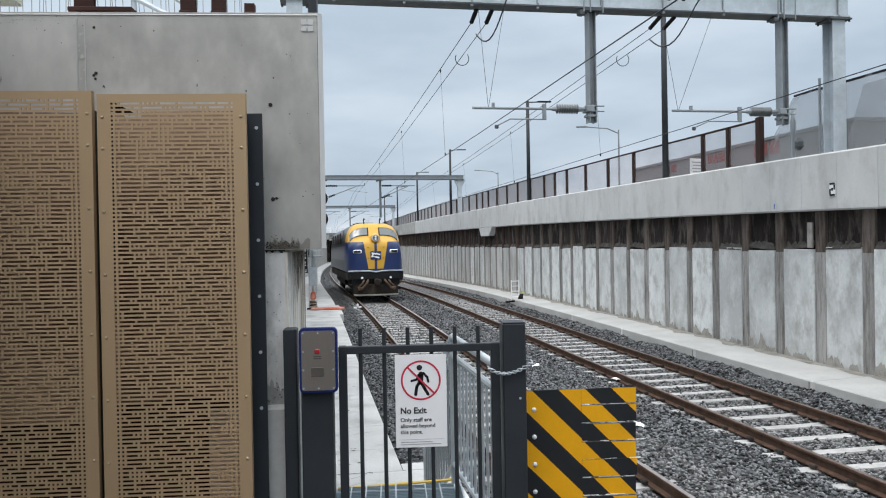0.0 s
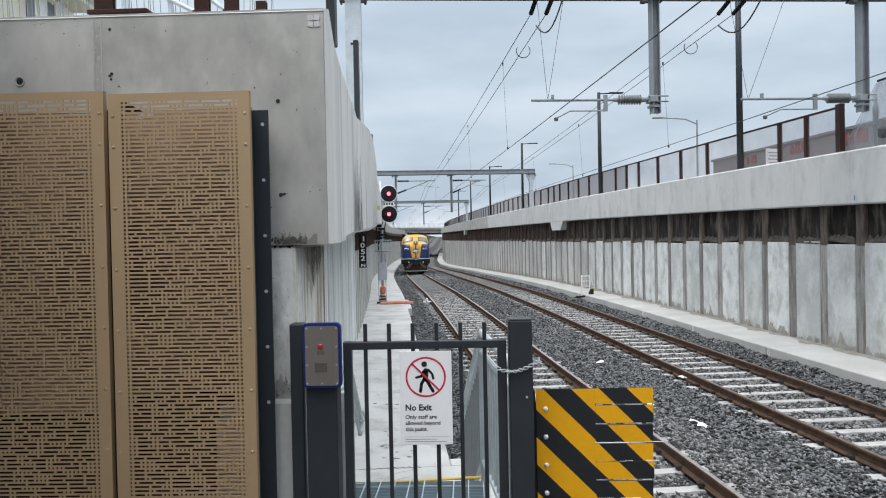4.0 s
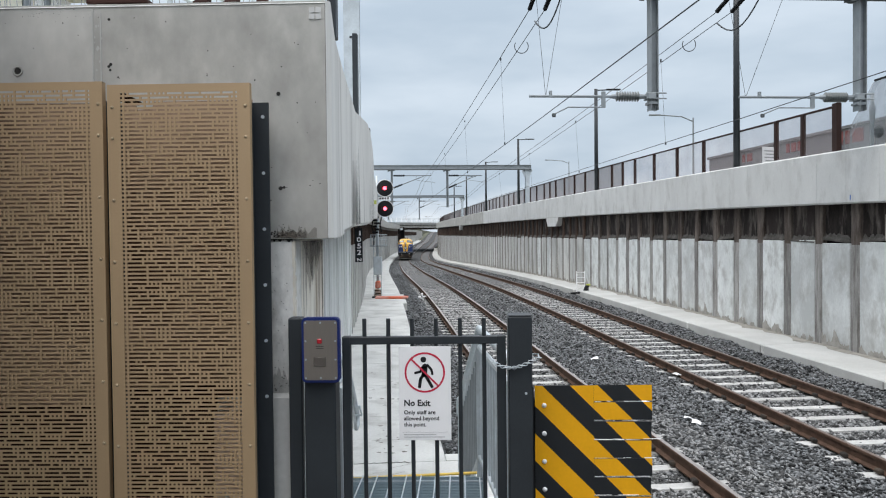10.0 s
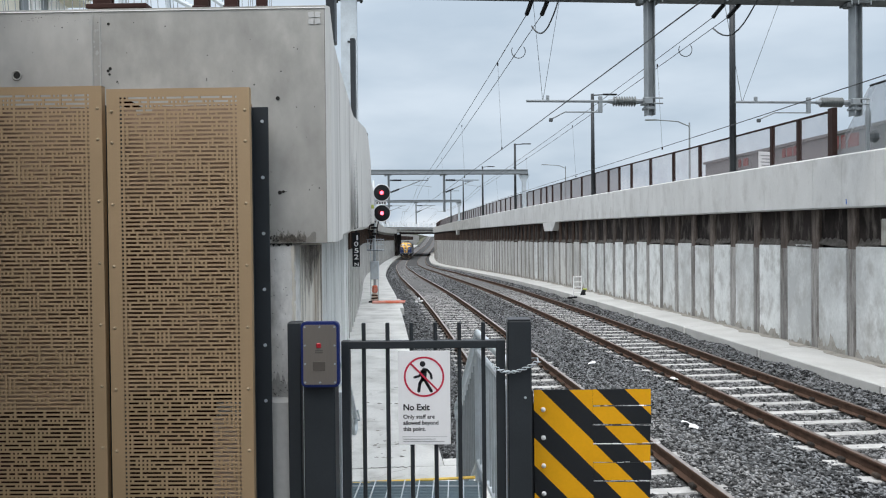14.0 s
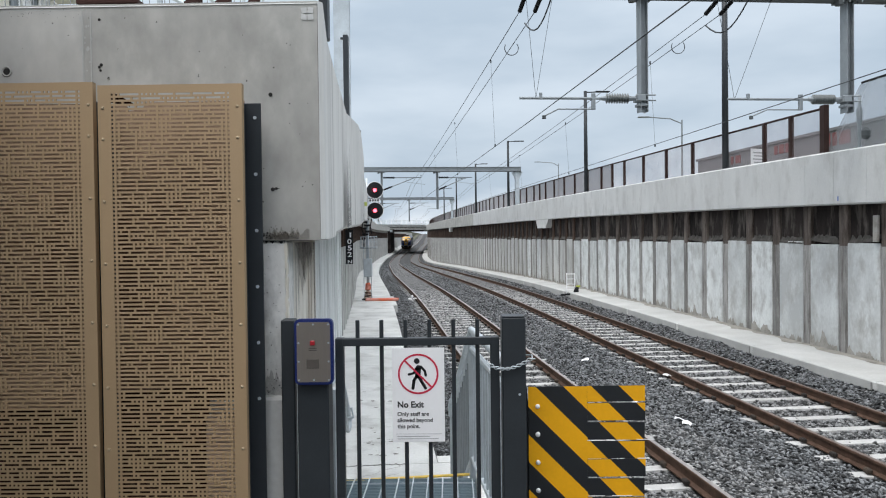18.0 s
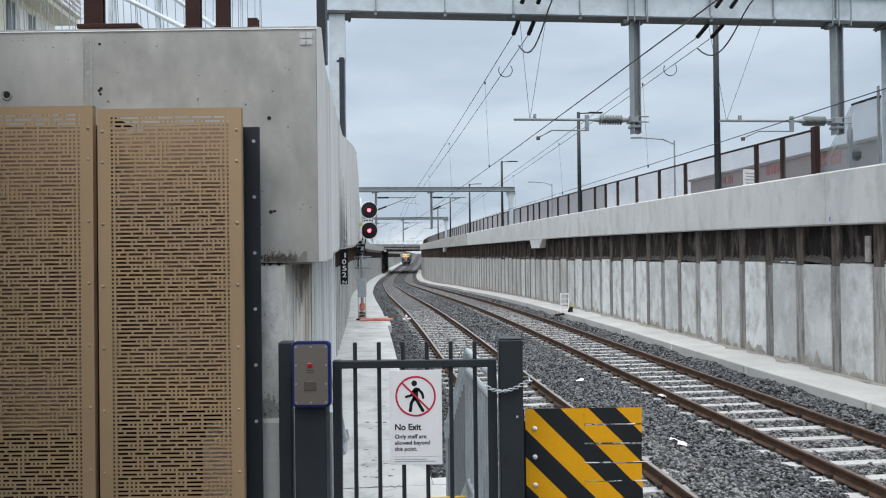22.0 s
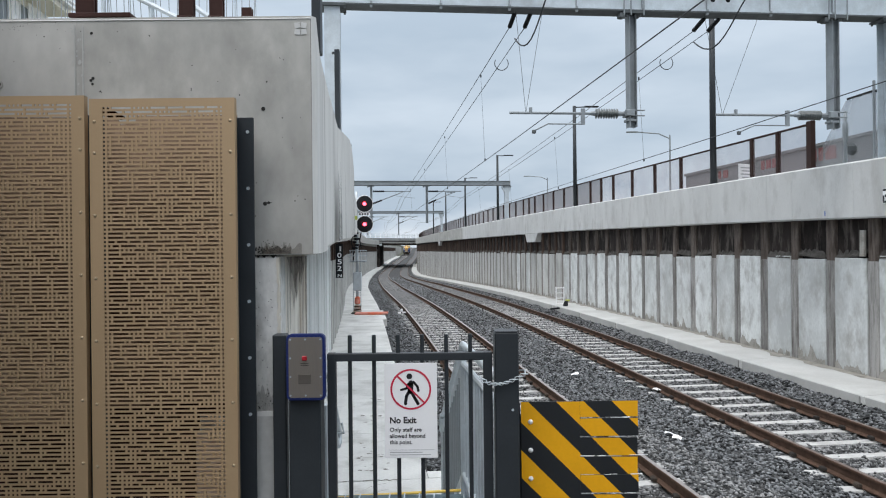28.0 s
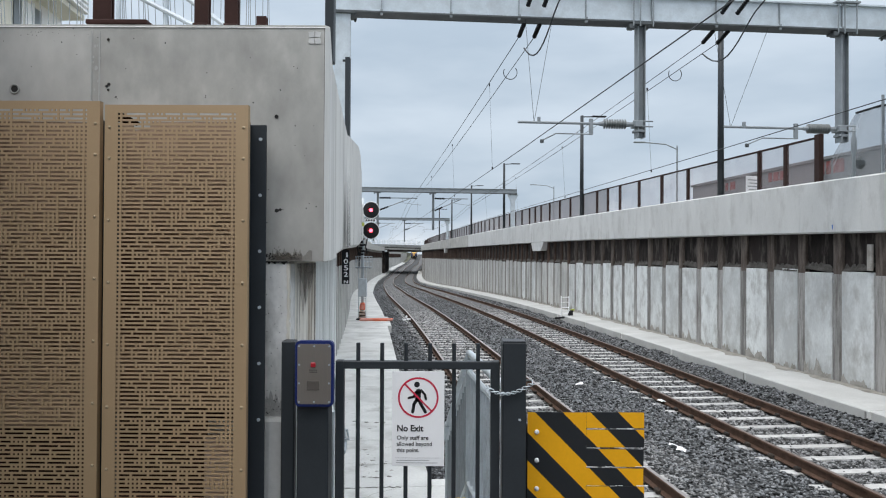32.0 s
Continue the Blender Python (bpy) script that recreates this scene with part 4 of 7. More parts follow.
    b.span((-1.15, 3.955, -0.75), (-0.79, 4.55, 2.755))
    part("shaft", b, PIER, pier, "grey pitted concrete")
    b = Build()
    b.span((-0.786, 3.96, -0.7), (-0.774, 4.55, 2.752))
    part("side_panel", b, CREAM_CAST, pier, "cream cast panel stained brown at the top")
    rng = random.Random(31)
    # brown run-off down the panel from under the beam
    for k, (y, w, low) in enumerate(((4.24, 0.50, 2.52), (4.16, 0.34, 2.46), (4.36, 0.30, 2.57), (4.51, 0.05, 1.5), (4.06, 0.10, 2.34), (4.22, 0.16, 2.5), (4.40, 0.12, 2.2), (4.50, 0.08, 1.9), (3.99, 0.05, 2.1), (4.31, 0.05, 2.0))):
        n = 9
        edge = [(y - w / 2 * (1 - q / n) * rng.uniform(0.7, 1.1), 2.745 - (2.745 - low) * q / n) for q in range(n)] + [(y, low)]
        edge += [(y + w / 2 * (1 - q / n) * rng.uniform(0.7, 1.1), 2.745 - (2.745 - low) * q / n) for q in range(n - 1, -1, -1)]
        b = Build()
        b.face([(-0.7732 + 0.0004 * k, a, c) for a, c in edge])
        part("dirt_streak", b, STREAK, pier)
    # pits and a damp dark band over the lower block, a broken joint under the beam
    b = Build()
    for k in range(46):
        x, z, r = rng.uniform(-0.935, -0.80), rng.uniform(2.04, 2.72), rng.uniform(0.0008, 0.0028)
        b.tube([(x, 3.8025, z), (x, 3.8015, z)], r, 6)
    for k in range(22):
        x, z, r = rng.uniform(-0.94, -0.80), 2.02 + abs(rng.gauss(0, 0.05)), rng.uniform(0.0012, 0.0045)
        b.face([(x + r * rng.uniform(0.5, 1.2) * math.cos(t), 3.8012 - 0.00001 * k, z + r * rng.uniform(0.5, 1.2) * math.sin(t)) for t in [0.9 * q for q in range(7)]])
    part("pits", b, PIT, pier)
    b = Build()
    n = 18
    top = [2.06 + 0.10 * abs(noise.noise(Vector((q * 0.33, 8.1, 0)))) + rng.uniform(0, 0.03) for q in range(n + 1)]
    for q in range(n):
        xa, xb = -0.945 + 0.155 * q / n, -0.945 + 0.155 * (q + 1) / n
        b.face([(xa, 3.8008, 2.012), (xb, 3.8008, 2.012), (xb, 3.8008, top[q + 1]), (xa, 3.8008, top[q])])
    part("damp_stain", b, SOOT, pier, "dark damp stain")
    b = Build()
    n = 22
    gap = [2.753 - 0.014 * rng.random() ** 2 for q in range(n + 1)]
    for q in range(n):
        xa, xb = -0.945 + 0.165 * q / n, -0.945 + 0.165 * (q + 1) / n
        b.face([(xa, 3.8004, gap[q]), (xb, 3.8004, gap[q + 1]), (xb, 3.8004, 2.757), (xa, 3.8004, 2.757)])
    part("open_joint", b, PIT, pier, "dark broken joint")
    b = Build()
    z, last = 1.95, (0.012, 0.02)
    while z < 2.73:
        z1, cur = min(2.745, z + rng.uniform(0.012, 0.035)), (rng.uniform(0.0005, 0.006), rng.uniform(0.003, 0.012))
        q = [[(-0.774 - g[1], 3.8015, h), (-0.774 + g[0], 3.799, h), (-0.774 + g[0], 3.82 + g[1], h)] for g, h in ((last, z), (cur, z1))]
        b.add(q[0] + q[1], [(0, 1, 4, 3), (1, 2, 5, 4)])
        z, last = z1, cur
    part("broken_arris", b, CREAM_CAST, pier, "rough broken concrete corner")
    b = Build()
    b.box((-5.0, 6.6, 1.0), (7.2, 0.2, 3.5))
    part("back_wall", b, LAGGING, pier)
    b = Build()
    b.box((-0.955, 4.15, 1.04), (0.40, 0.78, 1.94), None, 0.015)
    part("lower_block", b, WALKWAY, pier)
    # the platform under the camera, closed behind by unseen walls that shape the light
    plat = structure("platform", "dark asphalt station platform end with unseen light-shaping walls", "platform")
    # slab is out of view, coloured dark to cut bounce onto the screens
    b = Build()
    b.span((-9, -14, 0.2), (2.6, 3.9, 1.08), 0.01)
    part("slab", b, PLATFORM, plat)
    # both walls are added out of view to block light from the screens
    b = Build()
    b.span((-2.62, -8, 1.08), (-2.4, 3.5, 4.6))
    part("unseen_side_wall", b, PILE_DIRT, plat)
    b = Build()
    b.span((-2.62, -8.2, 1.08), (2.4, -8.0, 3.6))
    part("end_wall", b, PILE_DIRT, plat)


def build_bridge():
    br = thing("road_bridge", "grey concrete road bridge with railings over the cutting", "bridge")
    y0, y1 = 202.0, 219.0
    fall = lambda off: -0.022 * off
    # deck is near-black to paint in the shade below the bridge
    b = Build()
    sweep(b, [y0, y0 + 1.0, y0 + 9, y1], [(-14, lambda q: 4.2), (-14, lambda q: 5.2), (14, lambda q: 5.2), (14, lambda q: 4.2)])
    part("deck", b, GRIME_AND_SHADE, br)
    b = Build()
    sweep(b, [y0 - 0.5, y0 - 0.1], [(-12, lambda q: 4.85), (-12, lambda q: 6.15), (14, lambda q: 5.55), (14, lambda q: 4.35)])
    part("parapet", b, CONCRETE, br, "grey concrete fascia")
    for k in range(3):
        b = Build()
        h = 5.15 + 0.42 * k
        b.tube([spot(y0 - 0.6, -12, h + 0.26 - 0.1 * (k == 2), False), spot(y0 - 0.6, 9, h - 0.2, False)], (0.10, 0.06, 0.07)[k], 6)
        part("service_pipe", b, (GRIME_AND_SHADE, GALV_DULL, GALV_DULL)[k], br)
    for k in range(44):
        b = Build()
        off = -11.5 + 0.45 * k
        p = spot(y0 - 0.3, off, 5.75 + fall(off), False)
        b.tube([p, p + Vector((0, 0, 1.4))], 0.055, 5)
        part("post", b, GALV if k % 3 else WHITE, br)
    for h in (6.35, 6.75, 7.1):
        b = Build()
        b.tube([spot(y0 - 0.3, -11.5, h + 0.25, False), spot(y0 - 0.3, 8, h - 0.16, False)], 0.05, 5)
        part("rail", b, GALV, br)
    for k in range(12):
        b = Build()
        if k < 7:
            p, d = spot(y0 - 0.55, -10.4 + 0.62 * k, 6.2, False), Vector((-0.9, 0, 1.7))
        else:
            p, d = spot(y0 - 0.55, 5.6 + 0.75 * (k - 7), 5.9, False), Vector((2.9, 0, 2.9 - 0.25 * (k - 7)))
        b.tube([p, p + d], 0.075, 5)
        part("raking_strut", b, WHITE if k % 2 else GALV, br)
    rng = random.Random(77)
    for k in range(16):
        b = Build()
        off, w, h = rng.uniform(-9.0, 6.5), rng.uniform(0.25, 0.9), rng.uniform(0.2, 0.6)
        p = spot(y0 - 0.35, off, 4.65 - 0.35 * rng.random(), False)
        b.box(p, (w, 0.3, h), None, 0.03)
        part("hanger", b, rng.choice((GRIME_AND_SHADE, GALV_DULL, GALV, BLACK)), br)
    # abutments take the dark wall backing so the shade here is in their colour
    for off in (-5.75, 5.75):
        b = Build()
        sweep(b, [y0 + 0.2, y0 + 8, y1 - 0.2], [(off - 0.9, lambda q: rise(q) - 0.4), (off - 0.9, lambda q: 4.25), (off + 0.6, lambda q: 4.25), (off + 0.6, lambda q: rise(q) - 0.4)])
        part("abutment", b, LAGGING, br)
    for k in range(2):
        b = Build()
        sweep(b, [y0 - 3.0 + 1.6 * k, y0 - 1.6 + 1.6 * k], [(3.9, lambda q: rise(q) + 0.1), (3.9, lambda q: rise(q) + 0.5 + 0.35 * k), (5.2, lambda q: rise(q) + 0.5 + 0.35 * k), (5.2, lambda q: rise(q) + 0.1)])
        part("step_block", b, LEFT_WALKWAY, br, "pale concrete block")


# ---- overhead line ----
def insulator(b, p, q, r=0.055, n=7):
    """A ribbed insulator from p to q."""
    p, q = Vector(p), Vector(q)
    pts, rs = [p], [r * 0.4]
    for i in range(n):
        a, c = (i + 0.15) / n, (i + 0.75) / n
        pts += [p.lerp(q, a), p.lerp(q, (a + c) / 2), p.lerp(q, c)]
        rs += [r * 0.5, r, r * 0.5]
    pts.append(q)
    rs.append(r * 0.4)
    b.tube(pts, rs, 10)


def h_post(b, p, top, d=0.20, t=0.016, turn=0.0, deep=None):
    """A rolled steel upright of H section, its flanges deep apart."""
    m = Matrix.Rotation(turn, 4, "Z")
    c = (Vector(p) + Vector((p[0], p[1], top))) / 2
    h = top - p[2]
    for s in (-1, 1):
        b.box(c + m @ Vector((0, s * (deep or d) / 2, 0)), (d, t, h), m)
    b.box(c, (t, deep or d, h), m)


def cantilever(parent, fr, z, reach):
    """A drop post's arm with its insulator: fr at the post's foot, the arm to the left by reach."""
    b = Build()
    insulator(b, fr @ Vector((-0.27, 0, z)), fr @ Vector((-0.72, 0, z)), 0.098, 9)
    part("insulator", b, PORCELAIN, parent, "ribbed grey porcelain insulator", smooth=True)
    b = Build()
    b.tube([fr @ Vector((-0.66, 0, z)), fr @ Vector((-reach - 0.35, 0, z))], 0.025, 8)
    b.tube([fr @ Vector((-0.66, 0, z)), fr @ Vector((-0.80, 0, z))], [0.055, 0.035], 8)
    b.tube([fr @ Vector((-0.10, 0, z)), fr @ Vector((-0.30, 0, z))], [0.035, 0.055], 8)
    b.tube([fr @ Vector((-0.95, 0, z)), fr @ Vector((-0.95, 0, z - 0.2)), fr @ Vector((-1.62, 0, z - 0.2)), fr @ Vector((-reach + 0.12, 0, z - 0.33))], 0.013, 6)
    part("arm", b, GALV_DULL, parent)
    b = Build()
    b.box(fr @ Vector((-reach + 0.11, 0, z - 0.35)), (0.07, 0.05, 0.07), fr.to_3x3().to_4x4(), 0.01)
    part("wire_clip", b, DARK_STEEL, parent)
    b = Build()
    b.box(fr @ Vector((-0.95, 0, z - 0.06)), (0.07, 0.05, 0.30), fr.to_3x3().to_4x4())
    part("hanger", b, GALV_DULL, parent)
    b = Build()
    b.box(fr @ Vector((-0.06, 0, z)), (0.16, 0.26, 0.12), fr.to_3x3().to_4x4(), 0.01)
    for dz in (-0.05, 0.05):
        b.tube([fr @ Vector((-0.16, -0.1, z + dz)), fr @ Vector((0.22, -0.1, z + dz))], 0.014, 6)
    b.box(fr @ Vector((-0.02, 0, z - 0.13)), (0.2, 0.2, 0.05), fr.to_3x3().to_4x4(), 0.008)
    part("bracket", b, GALV_DULL, parent)
    b = Build()
    b.box(fr @ Vector((-reach + 0.05, 0, z + 0.04)), (0.05, 0.05, 0.12), fr.to_3x3().to_4x4())
    part("clip", b, GALV_DULL, parent)


def far_arm(parent, fr, z, reach):
    """A bracket of a horizontal tube and a brace with dark insulators, reaching to the right."""
    for p, q in (((0.1, 0, z), (reach, 0, z)), ((0.1, 0, z - 0.8), (reach * 0.8, 0, z - 0.04))):
        p, q = Vector(p), Vector(q)
        b = Build()
        insulator(b, fr @ p, fr @ p.lerp(q, 0.3), 0.085, 6)
        part("insulator", b, BLACK, parent, smooth=True)
        b = Build()
        b.tube([fr @ p.lerp(q, 0.28), fr @ q], 0.03, 6)
        part("arm", b, GALV_DULL, parent)
    b = Build()
    b.tube([fr @ Vector((reach * 0.62, 0, z)), fr @ Vector((reach * 0.62, 0, z - 0.3)), fr @ Vector((reach + 0.25, 0, z - 0.45))], 0.012, 6)
    part("steady_arm", b, GALV_DULL, parent)


def build_gantry(y, right_off, left_off, z, depth, drops, foot_z, detail, label):
    g = thing("overhead_line_gantry", label, "gantry", group="overhead line gantries")
    fr = frame_at(y, 0, 0, False)
    tw = math.atan(-slope(y))
    rot = Matrix.Rotation(tw, 4, "Z")
    b = Build()
    L, c = right_off - left_off + 0.5, (right_off + left_off) / 2
    d, w, v, e = depth, 0.17, 0.11, 0.015
    b.prism([(-w, -e), (w, -e), (w, e), (v, e), (v, d - e), (w, d - e), (w, d + e), (-w, d + e), (-w, d - e), (-v, d - e), (-v, e), (-w, e)], -L / 2, L / 2,
            fr @ Matrix.Translation((c, 0, z)) @ Matrix(((0, 0, 1, 0), (1, 0, 0, 0), (0, 1, 0, 0), (0, 0, 0, 1))))
    part("beam", b, GALV if detail else GALV_DULL, g)
    # dark plate under the beam: the underside's shade is put into its colour
    b = Build()
    b.prism([(-w - 0.012, -e - 0.03), (w + 0.012, -e - 0.03), (w + 0.012, -e - 0.002), (-w - 0.012, -e - 0.002)], -L / 2, L / 2,
            fr @ Matrix.Translation((c, 0, z)) @ Matrix(((0, 0, 1, 0), (1, 0, 0, 0), (0, 1, 0, 0), (0, 0, 0, 1))))
    part("underside_shade_plate", b, DARK_STEEL, g, "dark plate painting the shade under the beam")
    if detail:
        for k in range(9):
            b = Build()
            x = left_off + 0.7 + k * (L - 1.2) / 8
            b.box(fr @ Vector((x, -0.125, z + 0.22)), (0.012, 0.05, 0.43), rot)
            b.box(fr @ Vector((x, -0.15, z - 0.03)), (0.05, 0.05, 0.10), rot)
            part("stiffener", b, GALV_DULL, g)
    for off in (left_off, right_off):
        b = Build()
        p = fr @ Vector((off, 0, 0))
        foot = cope_z(y) - 0.01 if off > 0 else left_top(y) - 0.05
        h_post(b, (p.x, p.y, foot), z - 0.01, 0.285 if detail else 0.26, 0.02, tw, 0.30 if detail else 0.26)
        m = part("mast", b, GALV, g)
        b = Build()
        b.box((p.x, p.y, foot + 0.015), (0.5, 0.45, 0.03), rot)
        for sx in (-0.18, 0.18):
            for sy in (-0.16, 0.16):
                b.tube([fr @ Vector((off + sx, sy, foot)), fr @ Vector((off + sx, sy, foot + 0.12))], 0.02, 6)
        part("base_plate", b, GALV_DULL, m)
        b = Build()
        b.box((p.x, p.y, z - 0.065), (0.5, 0.46, 0.03), rot)
        for sx in (-0.22, 0.22):
            for sy in (-0.18, 0.18):
                b.tube([fr @ Vector((off + sx, sy, z - 0.12)), fr @ Vector((off + sx, sy, z - 0.02))], 0.022, 6)
        part("cap_plate", b, DARK_STEEL, m)
        if not detail:
            b = Build()
            b.prism([(-0.14, z - 0.55), (0.14, z - 0.55), (0.36, z - 0.08), (-0.36, z - 0.08)], -0.10, 0.10, Matrix.Translation((p.x, p.y, 0)) @ rot @ UPRIGHT)
            part("haunch", b, GALV, m)
    for off, reach in drops:
        p = fr @ Vector((off, 0, 0))
        b = Build()
        h_post(b, (p.x, p.y, foot_z), z, 0.22, 0.014, tw + math.pi / 2, 0.13)
        d = part("drop_post", b, GALV_DULL, g)
        b = Build()
        b.box((p.x, p.y, z - 0.065), (0.40, 0.38, 0.035), rot)
        b.box(fr @ Vector((off - 0.22, -0.1, z - 0.12)), (0.10, 0.16, 0.09), rot, 0.01)
        for sx in (-0.13, 0.13):
            b.tube([fr @ Vector((off + sx, -0.14, z - 0.14)), fr @ Vector((off + sx, -0.14, z + 0.02))], 0.015, 6)
        part("clamp", b, DARK_STEEL, d)
        if detail:
            for sx in (-0.19, -0.06, 0.19):
                b = Build()
                b.tube([fr @ Vector((off + sx, -0.185, z - 0.12)), fr @ Vector((off + sx, -0.185, z + depth + 0.1))], 0.014, 6)
                part("hook_bolt", b, GALV_DULL, d)
            b = Build()
            b.box(fr @ Vector((off, -0.05, z + depth + 0.04)), (0.5, 0.34, 0.03), rot)
            part("clamp_plate", b, GALV_DULL, d)
        if reach < 0:
            far_arm(g, frame_at(y, off, 0, False), z - 0.42, -reach)
            continue
        cantilever(g, frame_at(y, off, 0, False), foot_z + 0.26, reach)
    return g


GANTRY_Y = (14.45, 50.0, 91.0)


def wire(name, pts, r, label, group):
    b = Build()
    b.tube(pts, r, 6)
    return one(name, b, WIRE, label, "wire", group=group, smooth=True)


def build_overhead():
    label = "galvanised steel gantry carrying overhead wires across both tracks"
    build_gantry(GANTRY_Y[0], 5.5, -5.35, 7.25, 0.45, ((0.25, 2.0), (4.32, 2.05)), 5.05, True, label)
    build_gantry(GANTRY_Y[1], 5.0, -5.6, 7.06, 0.25, ((-0.35, -2.3), (-4.0, -2.6)), 4.55, False, label)
    build_gantry(GANTRY_Y[2], 4.7, -5.6, 7.22, 0.25, ((-0.5, -2.3), (-4.2, -2.5)), 4.6, False, label)
    for k, off in enumerate((-2.0, 2.0)):
        shift = 0.17 if off < 0 else -0.1
        pts = []
        for a in [(-25, 0.1), (-8, -0.15)] + [(g, 0.2 if i % 2 else -0.1) for i, g in enumerate(GANTRY_Y)] + [(150, 0.1), (195, 0), (240, 0.1), (330, 0)]:
            pts.append(spot(a[0], off + a[1] + 0.1, ((4.82 if off < 0 else 4.92) if a[0] < 40 else (4.95 if off < 0 else 5.04) if a[0] < 80 else 4.9 if a[0] < 120 else 4.7), False) + Vector((0, 0, rise(a[0]) * (a[0] > 160))))
        wire("contact_wire", pts, 0.0075, "thin dark contact wire over the track", "contact wires")
        # the pair of bearer wires, anchored on the first gantry
        g0 = GANTRY_Y[0]
        for dx in (-0.13, 0.17):
            a = spot(g0 + 0.62, off + dx + shift, 7.09, False)
            pts = [a]
            marks = [g for g in GANTRY_Y[1:]] + [140, 195]
            lastp = a
            for g in marks:
                e = spot(g, off + dx * 0.9, 6.15, False)
                for s in range(1, 9):
                    u = s / 8
                    q = lastp.lerp(e, u)
                    q.z -= 0.55 * 4 * u * (1 - u) * (0.2 if g == marks[0] else 1)
                    pts.append(q)
                lastp = e
            wire("bearer_wire", pts, 0.008, "thin dark bearer wire of the overhead line", "bearer wires")
            b = Build()
            insulator(b, spot(g0 + 0.12, off + dx + shift, 7.2, False), spot(g0 + 0.62, off + dx + shift, 7.09, False), 0.045, 9)
            one("strain_insulator", b, BLACK, "black rubber strain insulator fixed to the gantry beam", "insulator", group="strain insulators", smooth=True)
            b = Build()
            insulator(b, spot(g0 - 0.2, off + dx + shift, 7.42, False), spot(g0 - 0.75, off + dx + shift, 7.6, False), 0.045, 9)
            one("strain_insulator", b, BLACK, "black rubber strain insulator fixed to the gantry beam", "insulator", group="strain insulators", smooth=True)
            wire("bearer_wire", [spot(g0 - 0.75, off + dx + shift, 7.6, False), spot(g0 - 9, off + dx, 6.6, False), spot(-20, off, 6.6, False)], 0.008, "thin dark bearer wire of the overhead line", "bearer wires")
        # slack jumper loops
        pts = []
        for s in range(13):
            u = s / 12
            p = spot(g0 + 1.0 - 1.9 * u, off + 0.05 + shift + 0.35 * u, 6.98 + 0.55 * u * u, False)
            p.z -= 0.42 * math.sin(math.pi * min(1, u * 1.25)) ** 1.0 * (1 - 0.5 * u)
            pts.append(p)
        wire("jumper_cable", pts, 0.015, "slack black jumper cable under the gantry", "jumper cables")
        pts = []
        for s in range(19):
            t = radians(150 + 250 * s / 18)
            pts.append(spot(g0 + 2.35, off + shift + 0.03 + 0.15 * math.cos(t), (6.82 if off < 0 else 6.89) + 0.15 * math.sin(t), False))
        wire("jumper_cable", pts, 0.009, "slack black jumper cable under the gantry", "jumper cables")
        # thin stays from the beam to the arm, droppers to the contact wire
        sx = 0.23 if off < 0 else 0.1
        for dx in ((-0.22, 0.3) if off < 0 else (-0.45, 0.67)):
            wire("stay_wire", [spot(g0 + 0.1, off + sx, 5.32, False), spot(g0 - 0.1, off + sx + dx, 7.25, False)], 0.004, "thin stay wire from the beam to the arm", "stay wires")
        for d in range(4):
            y = g0 + 4.1 + d * 8.2
            zt = 6.98 - 0.03 * (y - 18)
            wire("dropper", [spot(y, off + (0.1 if off < 0 else 0.06), 4.9, False), spot(y, off + (0.02 if off < 0 else -0.05), zt, False)], 0.003, "thin dropper between bearer and contact wire", "droppers")
            b = Build()
            for z in (4.93, zt - 0.02):
                b.box(spot(y, off + ((0.1 if off < 0 else 0.06) if z < 5 else (0.02 if off < 0 else -0.05)), z, False), (0.03, 0.05, 0.07), None, 0.008)
            one("dropper_clip", b, BLACK, "small dark clips at a dropper's ends", "clip", group="dropper clips")


# ---- lamps, fences, things beyond the walls ----
def build_lamp(y, up=0.0, group="platform road lamps"):
    l = thing("street_lamp", "black slender lamp post with a short flat arm", "lamp post", frame_at(param(y, 5.45), 5.45, cope_z(y) - 0.005, False), group)
    b = Build()
    b.tube([(0, 0, 0), (0, 0, 4.9 + up)], [0.098, 0.078], 12)
    part("pole", b, CHARCOAL, l, smooth=True)
    b = Build()
    b.tube([(0, 0, 4.84 + up), (0.7, 0, 4.87 + up)], 0.028, 8)
    part("arm", b, BLACK, l)
    b = Build()
    b.box((0.85, 0, 4.88 + up), (0.7, 0.22, 0.06), None, 0.02)
    part("lamp_head", b, BLACK, l)
    b = Build()
    b.tube([(0, 0, 0), (0, 0, 0.025)], 0.13, 12)
    part("base_plate", b, BLACK, l)


def build_road_light(x, y, h):
    l = thing("road_light", "tall grey road light with a curved outreach arm", "street light", pose(x, y, cope_z(y) - 0.1), "road lights")
    b = Build()
    b.tube([(0, 0, 0), (0, 0, h)], [0.1, 0.06], 8)
    part("pole", b, GALV_DULL, l)
    b = Build()
    b.tube([(0, 0, h - 0.3), (-0.9, 0, h + 0.1), (-2.6, 0, h + 0.25)], 0.05, 6)
    part("arm", b, GALV_DULL, l)
    b = Build()
    b.box((-3.0, 0, h + 0.26), (0.9, 0.25, 0.12), None, 0.03)
    part("lamp_head", b, GALV_DULL, l)


